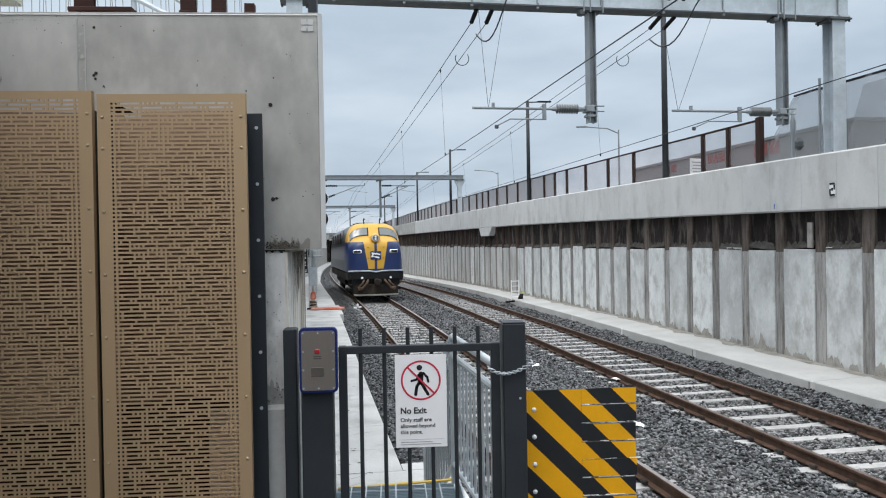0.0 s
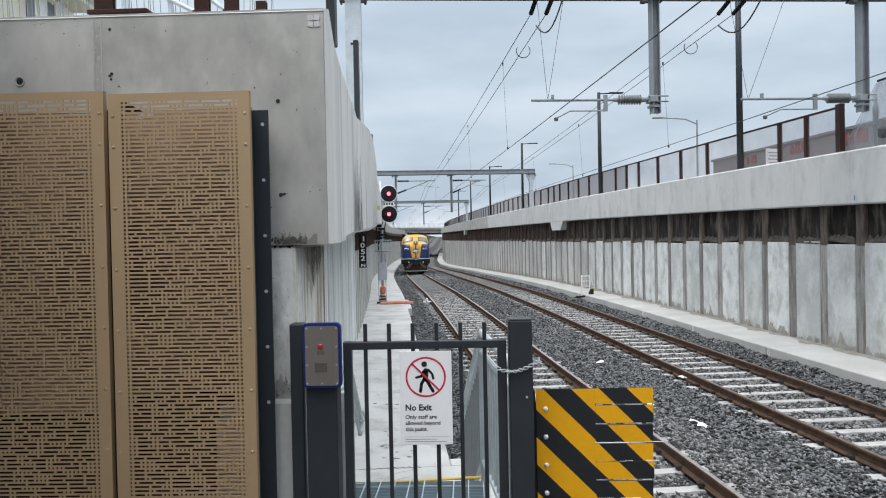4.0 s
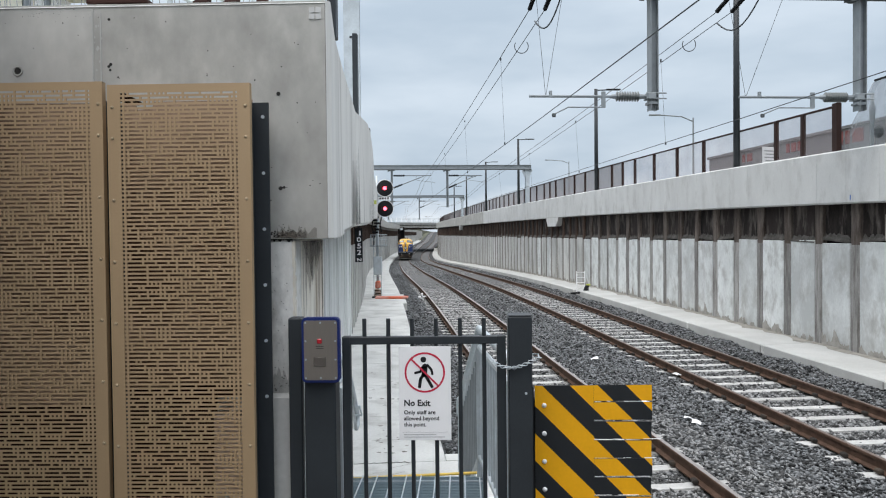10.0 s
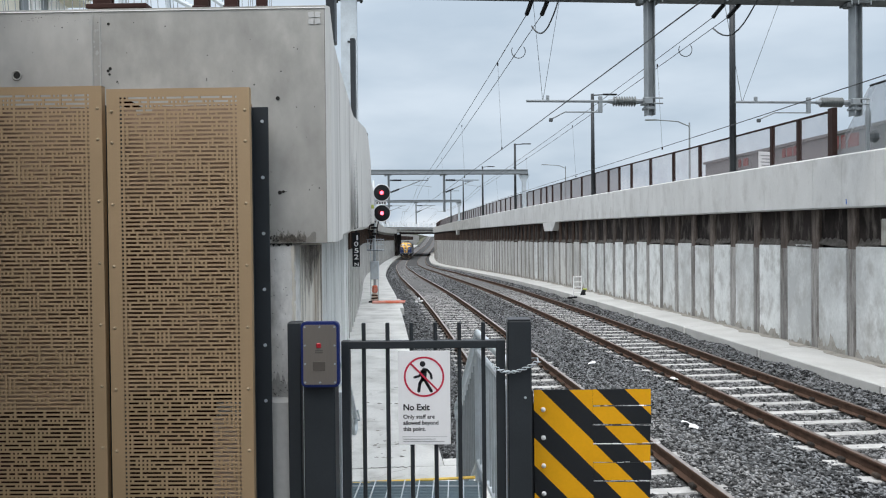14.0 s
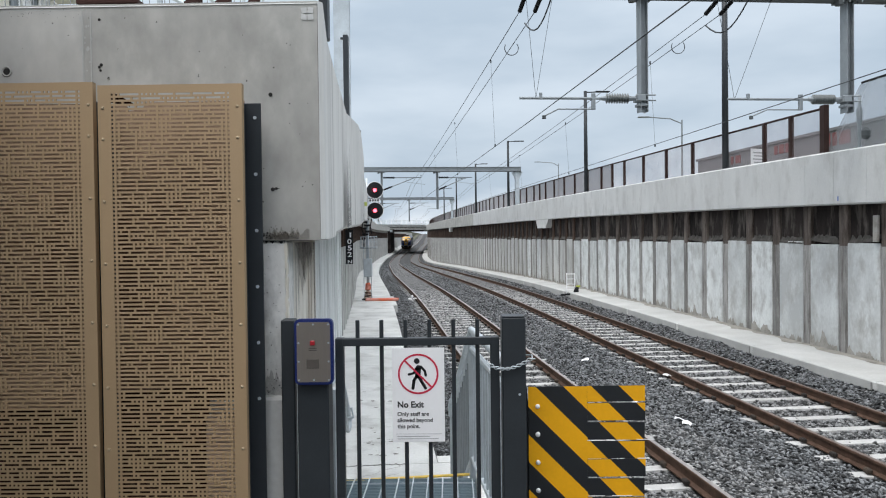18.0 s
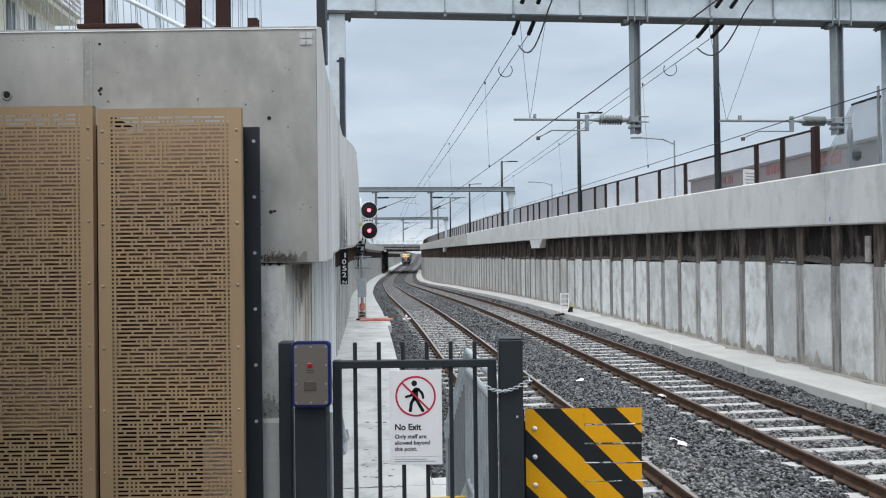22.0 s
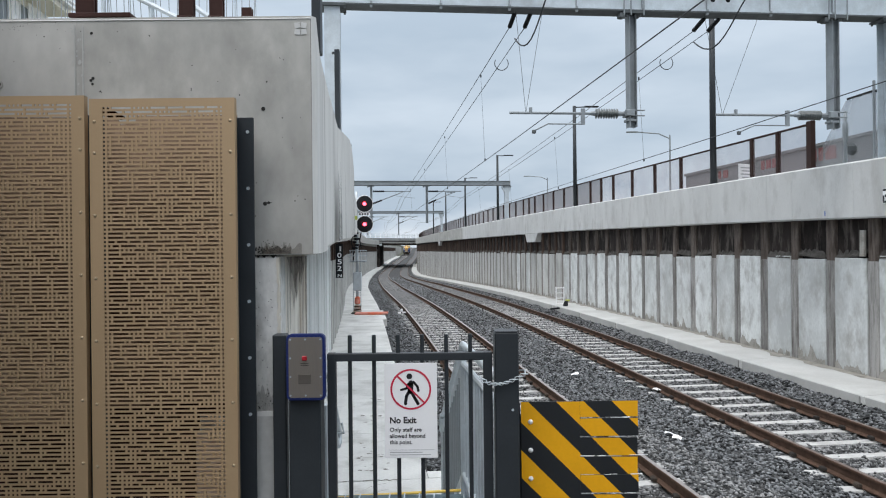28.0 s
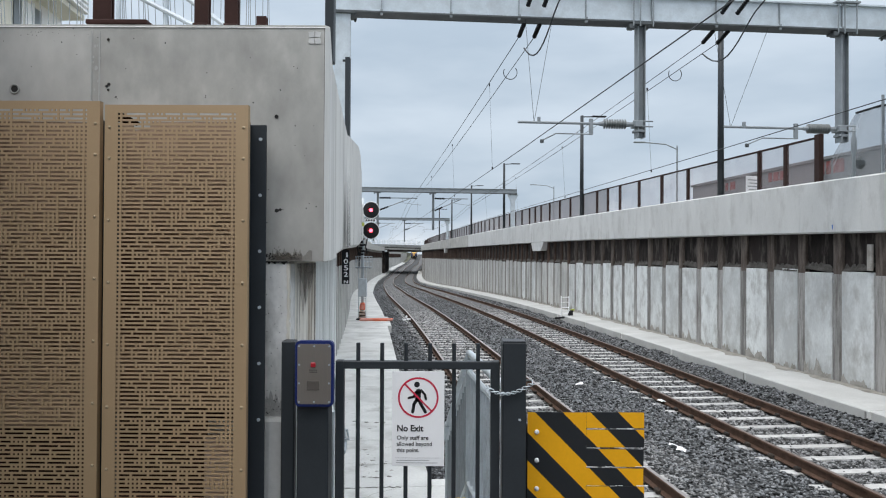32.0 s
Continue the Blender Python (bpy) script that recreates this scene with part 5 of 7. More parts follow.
def build_fence():
    f = thing("safety_fence", "brown steel fence with fine translucent mesh on the coping", "fence")
    gaps = [1.39, 1.28, 2.27, 2.26] + [2.2, 2.24, 2.17, 1.55, 1.5, 2.16, 2.16, 1.99, 2.09, 1.97, 1.46, 1.53, 2.23, 2.08] + [2.1, 2.1, 2.1, 2.3, 2.33, 2.39, 2.16, 2.13, 2.42]
    y0 = 17.16
    ys = [y0 + sum(gaps[:i + 1]) for i in range(len(gaps))]
    while ys[-1] < 196:
        ys.append(ys[-1] + 2.2)
    post = Build()
    post.box((0, 0, 0.58), (0.09, 0.115, 1.16), None, 0.006)
    post_mesh = post.mesh("post", FENCE_BROWN)
    for y in ys:
        part("post", post_mesh, FENCE_BROWN, f, at=frame_at(y, 5.55, cope_z(y) - 0.01, False))
    b = Build()
    b.box((0, 0, 0.61), (0.12, 0.20, 1.22), None, 0.01)
    part("corner_post", b, FENCE_BROWN, f, at=frame_at(y0, 5.55, cope_z(y0) - 0.01, False))
    for a, c in zip([y0 + 0.1] + ys[:-1], ys):
        b = Build()
        q = [spot(a + 0.04, 5.55, 0.03 + cope_z(a), False), spot(c - 0.04, 5.55, 0.03 + cope_z(c), False)]
        for p in q[:]:
            q.append(p + Vector((0, 0, 1.08)))
        b.face([q[0], q[1], q[3], q[2]])
        part("mesh_panel", b, MESH_BROWN if a < 31 else MESH_DENSE, f)
        b = Build()
        b.tube([spot(a, 5.55, 1.14 + cope_z(a), False), spot(c, 5.55, 1.14 + cope_z(c), False)], 0.028, 6)
        part("top_rail", b, FENCE_BROWN, f)
    t = thing("temporary_fence", "grey shade cloth on a temporary fence leaning at the coping", "fence")
    for a, c in ((8.0, 10.4), (10.4, 12.8), (12.8, 15.2), (15.2, 17.5)):
        za, zc = cope_z(a), cope_z(c)
        b = Build()
        n = 10
        rows = []
        for i in range(n + 1):
            y = a + (c - a) * i / n
            lean = 1.35 * (i / n) ** 1.2 if c == 17.5 else 0.0
            wob = 0.04 * math.sin(i * 1.9 + a)
            rows.append((spot(y, 5.7 + wob, cope_z(y) + 0.02, False), spot(y - lean, 5.75 - wob, cope_z(y) + 1.55 - 0.06 * lean, False)))
        for i in range(n):
            b.face([rows[i][0], rows[i + 1][0], rows[i + 1][1], rows[i][1]])
        part("shade_cloth", b, MESH_GREY, t)
        b = Build()
        b.tube([spot(a, 5.72, za, False), spot(a, 5.72, za + 1.75, False)], 0.03, 8)
        part("post", b, GALV_DULL, t)
        b = Build()
        c = min(c, 16.1)
        b.tube([spot(a, 5.75, za + 1.55, False), spot(c, 5.75, cope_z(c) + 1.53, False)], 0.026, 8)
        part("top_rail", b, BLACK, t)
    b = Build()
    n = 12
    for i in range(n):
        ya, yb = 14.42 - 0.42 * i, 14.42 - 0.42 * (i + 1)
        q = [spot(ya, 5.66 + 0.02 * math.sin(1.7 * i), cope_z(ya) + 0.02, False), spot(yb, 5.66 + 0.02 * math.sin(1.7 * i + 1.7), cope_z(yb) + 0.02, False),
             spot(yb - 0.58, 5.68, cope_z(yb) + 1.36, False), spot(ya - 0.58, 5.68, cope_z(ya) + 1.36, False)]
        b.face(q)
    part("shade_cloth", b, MESH_GREY, t, "second layer of cloth hung slanting")
    w = thing("plastic_wrapped_bollard", "short post wrapped in pale plastic behind the coping", "post", frame_at(15.6, 5.35, cope_z(15.6), False))
    b = Build()
    b.tube([(0, 0, 0), (0, 0, 0.55), (0, 0, 0.62), (0, 0, 0.88), (0, 0, 0.95), (0, 0, 1.18)], [0.035, 0.035, 0.055, 0.06, 0.035, 0.032], 10)
    part("sleeve", b, GALV_DULL, w, smooth=True)
    b = Build()
    b.box((0.34, 0.3, 0.42), (0.24, 0.2, 0.26), None, 0.08)
    part("plastic_wrap", b, DARK_STEEL, w, "dark plastic wrapping")


def build_beyond():
    s = thing("warehouse", "long low grey metal shed with red markings", "shed")
    b = Build()
    b.prism([(14.25, 44.0), (16.3, 26.0), (32, 28), (32, 46)], 3.6, 6.9)
    part("walls", b, SHED, s)
    b = Build()
    b.prism([(14.15, 44.1), (16.25, 25.9), (32.2, 27.9), (32.2, 46.2)], 6.9, 7.02)
    part("roof", b, SHED, s)
    d = Vector((2.1, -18.0, 0)).normalized()
    for u, w, z, h in ((4.0, 0.25, 6.55, 0.4), (4.5, 0.5, 6.55, 0.4), (8.2, 0.3, 6.6, 0.42), (8.62, 0.42, 6.6, 0.42), (9.15, 0.5, 6.6, 0.42), (12.0, 0.5, 6.55, 0.55), (12.65, 0.3, 6.55, 0.55), (13.1, 0.7, 6.55, 0.55)):
        b = Build()
        p = Vector((14.25, 44.0, z)) + d * (u + w / 2)
        b.box(p + Vector((-0.03, 0, 0)), (w, 0.04, h), Matrix.Rotation(math.atan2(d.y, d.x), 4, "Z"), 0.01)
        part("red_marking", b, SHED_RED, s)
    n = thing("notice_board", "white notice with grey lines behind the fence", "sign", frame_at(20.75, 5.85, cope_z(20.7) - 0.1, False) @ pose(0, 0, 0, 0, 0, 20))
    b = Build()
    b.box((0, 0, 0.42), (0.55, 0.02, 0.5), None, 0.004)
    part("board", b, WHITE, n)
    for i in range(4):
        b = Build()
        b.box((0, -0.014, 0.56 - 0.09 * i), (0.42 - 0.08 * (i % 2), 0.004, 0.035))
        part("line", b, GREY_INK, n)
    b = Build()
    b.tube([(0, 0.02, -0.1), (0, 0.02, 0.3)], 0.02, 6)
    part("post", b, GALV_DULL, n)
    build_road_light(18.2, 60.0, 7.0)
    build_road_light(15.5, 110.0, 8.2)
    for y in (22.43, 36.72, 56.08, 74.11, 93.74, 113.63):
        build_lamp(y, 1.1 if y < 30 else 0.06)
    # far woods
    rng = random.Random(5)
    b = Build()
    for i in range(900):
        x, y = rng.uniform(-230, 260), rng.uniform(470, 640)
        if abs(x - mid(min(y, 890))) < 12:
            continue
        r = rng.uniform(0.8, 1.9)
        c = Vector((x, y, 4 + rng.uniform(0.3, 2.6)))
        pts = [c + Vector((rng.uniform(0.6, 1.3) * r * a, rng.uniform(0.6, 1.3) * r * q, rng.uniform(0.5, 1.1) * r * h)) for a, q, h in ((1, 0, 0), (-1, 0, 0), (0, 1, 0), (0, -1, 0), (0, 0, 1), (0, 0, -1))]
        b.add(pts, [(0, 2, 4), (2, 1, 4), (1, 3, 4), (3, 0, 4), (2, 0, 5), (1, 2, 5), (3, 1, 5), (0, 3, 5)])
    one("far_trees", b, FOLIAGE, "distant dark belt of trees", "trees", kind="stuff")


def build_left_top():
    """Brown steel stubs, a wire fence and a pale building above the near beam."""
    for x, y, w, h, name, label in ((-1.771, 4.0, 0.092, 1.2, "steel_column", "brown primed steel column on a base plate"), (-1.265, 4.0, 0.072, 1.2, "steel_column", "brown primed steel column on the beam"),
                                    (-1.114, 4.0, 0.066, 1.2, "steel_column", "brown primed steel column on the beam"), (-0.961, 4.0, 0.05, 0.105, "steel_stub", "short brown steel stub on the beam")):
        c = thing(name, label, "column", pose(x, y, 3.893), "brown columns")
        b = Build()
        h_post(b, (0, 0, 0.045), h, w, 0.012, 0.0, 0.03)
        part("shaft", b, BROWN, c)
        b = Build()
        wide = w > 0.08
        b.box((0.107 if wide else 0, 0, 0.051), (0.305 if wide else w * 1.04, 0.2 if wide else w * 1.3, 0.022), None, 0.003)
        part("base_plate", b, BROWN, c)
        b = Build()
        b.box((0.094 if wide else 0, 0, 0.021), (0.25 if wide else w, 0.16 if wide else w * 1.2, 0.042), None, 0.006)
        part("grout_pad", b, GALV_DULL, c)
    f = thing("wire_fence", "galvanised temporary wire mesh fence above the beam", "fence")
    for k in range(76):
        b = Build()
        x = -4.0 + 0.036 * k
        sway = 0.03 * math.sin(1.3 * k) + 0.05 * math.sin(0.21 * k)
        b.tube([(x, 5.6, 3.8), (x + sway * 0.5, 5.6, 4.3), (x - 0.02 + sway, 5.6, 5.2)], 0.0028, 4)
        part("wire", b, GALV_DULL, f)
    for p, q in (((-2.6, 5.56, 4.825), (-1.15, 5.56, 4.075)), ((-2.2, 5.53, 4.85), (-1.6, 5.53, 4.42)), ((-2.40, 5.58, 3.8), (-2.38, 5.58, 5.2)), ((-2.075, 5.58, 3.8), (-2.02, 5.58, 5.2)), ((-4.0, 5.6, 3.86), (-1.2, 5.6, 3.86))):
        b = Build()
        b.tube([p, q], 0.018, 8)
        part("tube", b, GALV, f)
    h = thing("site_building", "cream building with a louvred grey canopy beyond the fence", "building")
    run = lambda y, o: (-6.95 + 0.104 * (13.6 - y) + o, y)
    b = Build()
    b.prism([run(12.8, 0), run(6.5, 0), (-14, 6.5), (-14, 12.8)], 3.6, 7.6)
    part("wall", b, CREAM, h)
    b = Build()
    b.prism([run(13.6, 0.004), run(12.81, 0.004), (-14, 12.81), (-14, 13.6)], 3.6, 7.4)
    part("end_wall", b, WHITE, h, "white end wall")
    b = Build()
    b.prism([run(13.7, 0.5), run(6.4, 0.5), (-14.1, 6.4), (-14.1, 13.7)], 7.62, 7.72)
    part("roof", b, GALV_DULL, h)
    b = Build()
    b.prism([run(13.6, 0.42), run(6.4, 0.42), run(6.4, 0.0), run(13.6, 0.0)], 6.98, 7.06)
    part("canopy_soffit", b, CREAM, h)
    for k in range(6):
        b = Build()
        b.prism([run(13.6, 0.5), run(6.4, 0.5), run(6.4, 0.36), run(13.6, 0.36)], 7.09 + 0.09 * k, 7.125 + 0.09 * k)
        part("louvre", b, WHITE, h)
    for y, m in ((12.62, DARK_GLASS), (12.3, WHITE), (11.9, DARK_GLASS)):
        b = Build()
        b.prism([run(y + 0.12, 0.02), run(y - 0.12, 0.02), run(y - 0.12, -0.05), run(y + 0.12, -0.05)], 5.4, 6.85)
        w = part("window", b, m, h)
        b = Build()
        b.prism([run(y + 0.16, 0.035), run(y + 0.12, 0.035), run(y + 0.12, 0.0), run(y + 0.16, 0.0)], 5.4, 6.9)
        part("frame", b, WHITE, w)
    for y, x, top in ((4.55, -0.70, 4.75), (8.0, -1.055, 4.86), (11.5, -1.36, 4.38)):
        p = thing("screen_post", "dark steel post bolted to the beam's top", "post", pose(x, y, left_top(y) - 0.01), "screen posts")
        b = Build()
        b.box((0, 0, (top - left_top(y)) / 2), (0.05, 0.09, top - left_top(y)), None, 0.005)
        part("upright", b, CHARCOAL, p)
        b = Build()
        b.box((-0.02, 0, top - left_top(y) - 0.03), (0.07, 0.03, 0.02))
        part("lug", b, CHARCOAL, p)


# ---- platform end ----
def build_screens():
    rng = random.Random(11)

    def screen(x0, x1, top, label):
        s = thing("perforated_screen", label, "screen", group="perforated screens")
        b = Build()
        y0, y1, bottom = 3.567, 3.571, 1.12
        cols, px, pz, hole = 28, 0.0194, 0.0187, 0.0094
        il, ir = x0 + 0.0595, x0 + 0.0595 + 27 * 0.0194 + 0.0094
        b.span((x0, y0, bottom), (il, y1, top))
        b.span((ir, y0, bottom), (x1, y1, top))
        z = top - 0.037
        b.span((il, y0, z), (ir, y1, top))
        while z > bottom + 0.05:
            # a row of square holes and of slots over two to five of their spacings, then a closed strip
            c, squares = 0, rng.randint(1, 2)
            while c < cols - 1:
                n = 1
                if squares > 0:
                    squares -= 1
                elif c < cols - 3:
                    n = min(rng.choice((2, 3, 3, 4, 4, 5, 5)), cols - 1 - c)
                    squares = 0 if rng.random() < 0.55 else rng.randint(1, 4)
                c += n
                b.span((il + px * (c - 1) + hole, y0, z - hole), (il + px * c, y1, z))
            b.span((il, y0, z - pz), (ir, y1, z - hole))
            z -= pz
        b.span((il, y0, bottom), (ir, y1, z))
        # folded edges
        b.span((x0, y1, top - 0.004), (x1, y1 + 0.03, top))
        for x in (x0, x1 - 0.004):
            b.span((x, y1, bottom), (x + 0.004, y1 + 0.03, top))
        part("sheet", b, GOLD, s)
        rv = Build()
        rv.tube([(0, 0.003, 0), (0, -0.001, 0), (0, -0.005, 0)], [0.008, 0.008, 0.004], 10)
        rm = rv.mesh("rivet", BRASS, smooth=True)
        for x in (x0 + 0.022, x1 - 0.02):
            for k in range(8):
                part("rivet", rm, BRASS, s, at=pose(x, y0, top - 0.102 - (0.28 * k - 0.14 if k else 0.0)))
        return s

    screen(-1.562, -0.913, 3.462, "bronze coloured metal screen with slotted perforations")
    screen(-2.235, -1.584, 3.478, "bronze coloured metal screen with slotted perforations")
    b = Build()
    lean = Matrix(((1, 0, 0, 0), (0, 1, 0.055, 3.56), (0, 0, 1, 0), (0, 0, 0, 1)))
    b.prism([(-2.38, 1.97), (-1.58, 1.99), (-1.57, 2.06), (-0.95, 2.09), (-0.95, 3.418), (-1.42, 3.415), (-1.43, 3.385), (-1.5, 3.375), (-1.51, 3.41), (-2.38, 3.42)], -0.002, 0.002, lean @ UPRIGHT)
    one("backing_sheet", b, MEMBRANE, "brown weather membrane behind the screens", "sheet")
    # no real board: near-black sheet paints the shaded void below the beam
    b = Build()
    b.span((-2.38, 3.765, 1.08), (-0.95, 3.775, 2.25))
    one("backing_sheet", b, VOID, "near-black board standing in for the shaded void behind the screens", "sheet")
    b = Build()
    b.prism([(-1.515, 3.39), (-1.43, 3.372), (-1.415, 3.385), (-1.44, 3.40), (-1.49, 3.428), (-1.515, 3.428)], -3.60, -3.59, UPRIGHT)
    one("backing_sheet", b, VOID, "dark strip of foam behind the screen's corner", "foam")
    c = thing("pale_cabinet", "pale cabinet standing behind the perforated screen", "cabinet")
    b = Build()
    b.span((-1.11, 3.595, 1.08), (-0.95, 3.69, 1.955), 0.006)
    part("case", b, TAN, c)
    b = Build()
    b.span((-1.06, 3.588, 1.5), (-1.045, 3.595, 1.6), 0.002)
    part("handle", b, GALV, c)
    for x0, x1, top in ((-0.945, -0.862, 3.396), (-1.60, -1.545, 3.40), (-2.27, -2.22, 3.41)):
        f = thing("charcoal_upright", "charcoal steel flat post behind the screens", "frame post", group="screen frames")
        b = Build()
        b.span((x0, 3.70, 1.08), (x1, 3.71, top), 0.002)
        b.span((x0, 3.61, 1.08), (x0 + 0.01, 3.70, top), 0.002)
        part("upright", b, CHARCOAL, f)
        for k in range(6):
            b = Build()
            zc = top - 0.068 - 0.262 * k
            b.tube([(x1 - 0.027, 3.70, zc), (x1 - 0.027, 3.694, zc)], 0.008, 8)
            part("bolt", b, GALV, f)


def build_gate():
    g = thing("gate", "charcoal steel platform end gate chained shut", "gate")
    y = 3.69
    b = Build()
    b.span((-0.525, y - 0.02, 2.262), (0.232, y + 0.02, 2.298), 0.003)
    part("top_rail", b, CHARCOAL, g)
    b = Build()
    b.span((-0.525, y - 0.02, 1.16), (0.232, y + 0.02, 1.20), 0.003)
    part("bottom_rail", b, CHARCOAL, g)
    for x0, x1 in ((-0.527, -0.488), (0.192, 0.234)):
        b = Build()
        b.span((x0, y - 0.021, 1.13), (x1, y + 0.021, 2.30), 0.004)
        part("stile", b, CHARCOAL, g)
    for z in (2.303, 2.145):
        b = Build()
        b.box((-0.537, 3.655, z), (0.016, 0.03, 0.055), None, 0.003)
        part("hinge_block", b, WHITE, g, "white plastic hinge block")
    for k in range(6):
        b = Build()
        x = -0.424 + 0.1115 * k
        b.tube([(x, y, 1.18), (x, y, 2.379), (x, y, 2.381)], [0.0098, 0.0098, 0.008], 10)
        part("bar", b, CHARCOAL, g, smooth=False)
    for x0, x1, y0, y1, top, label in ((0.243, 0.352, 3.63, 3.745, 2.392, "square charcoal steel gate post"), (-0.785, -0.722, 3.70, 3.78, 2.385, "charcoal steel post beside the concrete wall"),
                                       (-0.697, -0.553, 3.63, 3.75, 2.25, "charcoal steel post carrying a help point")):
        p = thing("gate_post", label, "post", group="gate posts")
        b = Build()
        b.span((x0, y0, 1.08), (x1, y1, top), 0.006)
        part("shaft", b, CHARCOAL, p)
        b = Build()
        b.span((x0 - 0.03, y0 - 0.03, 1.08), (x1 + 0.03, y1 + 0.03, 1.095), 0.003)
        part("base_plate", b, CHARCOAL, p)
        if x0 > 0:
            b = Build()
            b.span((x0 + 0.001, y0 + 0.001, top), (x1 - 0.001, y1 - 0.001, top + 0.006), 0.003)
            part("cap", b, CHARCOAL, p)
            b = Build()
            b.tube([(x1 - 0.03, y0 - 0.003, 2.04), (x1 - 0.03, y0 + 0.003, 2.04)], 0.006, 8)
            part("bolt", b, GALV, p)
    c = thing("chain", "galvanised link chain round the gate and post", "chain")
    n = 17
    for k in range(n):
        u = k / (n - 1)
        x = 0.18 + 0.20 * u
        z = 2.185 - 0.04 * math.sin(math.pi * min(1.0, u * 1.05)) ** 0.8 * (1.0 - 0.4 * u) + 0.02 * u
        b = Build()
        ring = []
        for j in range(10):
            t = 2 * math.pi * j / 10
            a, e = 0.0115 * math.cos(t), 0.0065 * math.sin(t)
            ring.append((x + a, 3.615 + (0 if k % 2 else e), z + (e if k % 2 else 0)))
        b.tube(ring, 0.0023, 5, close=True)
        part("link", b, GALV, c, smooth=True)
    b = Build()
    b.tube([(0.18, 3.615, 2.185), (0.175, 3.66, 2.188), (0.18, 3.72, 2.18)], 0.004, 6)
    part("chain_back", b, GALV, c)
    b = Build()
    b.tube([(0.38, 3.615, 2.205), (0.385, 3.69, 2.21), (0.36, 3.755, 2.2)], 0.004, 6)
    part("chain_back", b, GALV, c)
    # sign
    s = thing("no_exit_sign", "white metal sign with a red prohibition ring and black text", "sign", pose(-0.264, 3.672, 1.815))
    W, H = 0.242, 0.437
    b = Build()
    b.box((W / 2, 0, H / 2), (W, 0.003, H), None, 0.001)
    part("plate", b, WHITE, s)
    up = lambda x, z, d=0.0022: Matrix.Translation((x, -d, z)) @ UPRIGHT
    b = Build()
    cx, cz, R = 0.121, H - 0.121, 0.094
    ring = []
    for k in range(48):
        a0, a1 = 2 * math.pi * k / 48, 2 * math.pi * (k + 1) / 48
        q = [(cx + r * math.cos(a), -0.0024, cz + r * math.sin(a)) for r, a in ((R, a0), (R, a1), (R - 0.0086, a1), (R - 0.0086, a0))]
        b.face(q)
    part("ring", b, RED, s, "red prohibition ring")
    b = Build()
    b.box((cx, -0.0030, cz), (2 * R - 0.006, 0.0008, 0.0080), Matrix.Rotation(radians(45), 4, "Y"))
    part("slash", b, RED, s, "red diagonal bar")
    b = Build()

    def limb(pts, w):
        for p, q in zip(pts, pts[1:]):
            p, q = Vector((p[0], 0, p[1])), Vector((q[0], 0, q[1]))
            d = (q - p).normalized()
            nrm = Vector((-d.z, 0, d.x)) * w / 2
            b.face([(p + nrm) + Vector((0, -0.0026, 0)), (q + nrm) + Vector((0, -0.0026, 0)), (q - nrm) + Vector((0, -0.0026, 0)), (p - nrm) + Vector((0, -0.0026, 0))])
            for e in (p, q):
                b.face([(e.x + w / 2 * math.cos(t), -0.0026, e.z + w / 2 * math.sin(t)) for t in [math.pi * j / 5 for j in range(10)]])

    b.face([(0.115 + 0.0132 * math.cos(t), -0.0026, H - 0.061 + 0.0132 * math.sin(t)) for t in [math.pi * j / 10 for j in range(20)]])
    limb([(0.122, H - 0.092), (0.119, H - 0.130)], 0.025)
    limb([(0.134, H - 0.087), (0.152, H - 0.108), (0.156, H - 0.128)], 0.011)
    limb([(0.110, H - 0.096), (0.101, H - 0.117), (0.077, H - 0.123)], 0.011)
    limb([(0.113, H - 0.132), (0.101, H - 0.152), (0.096, H - 0.187)], 0.0145)
    limb([(0.124, H - 0.134), (0.139, H - 0.161), (0.154, H - 0.187)], 0.0145)
    part("walking_symbol", b, INK, s, "black pictogram")
    words("heading", "No Exit", 0.040, INK, s, up(0.022, H - 0.276), width=0.122, weight=0.025)
    for i, (t, w) in enumerate((("Only staff are", 0.146), ("allowed beyond", 0.163), ("this point.", 0.104))):
        words("text_line", t, 0.026, INK, s, up(0.022, H - 0.315 - 0.0285 * i), width=w)
    for i, w in enumerate((0.15, 0.19)):
        b = Build()
        b.box((0.022 + w / 2, -0.0022, 0.026 - 0.011 * i), (w, 0.0008, 0.0026))
        part("small_print", b, GREY_INK, s)
    b = Build()
    b.box((W / 2, -0.0022, 0.038), (W - 0.03, 0.0008, 0.001))
    part("small_print", b, GREY_INK, s)
    # help point
    h = thing("help_point", "stainless help point with a red button in a blue housing", "intercom", pose(-0.612, 3.63, 2.249))
    b = Build()
    b.rounded(0.174, 0.298, 0.022, -0.034, 0.0)
    b.rounded(0.168, 0.292, 0.02, -0.037, -0.034)
    part("housing", b, BLUE_CASE, h, "blue rounded housing")
    b = Build()
    b.rounded(0.152, 0.272, 0.012, -0.040, -0.0372)
    part("face_plate", b, STAINLESS, h, "brushed stainless plate")
    b = Build()
    b.box((-0.004, -0.044, 0.042), (0.022, 0.008, 0.022), None, 0.003)
    part("button", b, BUTTON, h, "red square button")
    b = Build()
    b.box((-0.004, -0.0405, -0.052), (0.056, 0.003, 0.042), None, 0.001)
    part("speaker_grille", b, GRILLE, h)
    for i in range(2):
        b = Build()
        b.box((-0.004, -0.0402, 0.018 - 0.009 * i), (0.036, 0.001, 0.004))
        part("caption", b, GRILLE, h)
    for x in (-0.068, 0.0, 0.068):
        for z in (-0.126, -0.042, 0.042, 0.126):
            if x == 0.0 and abs(z) < 0.1:
                continue
            b = Build()
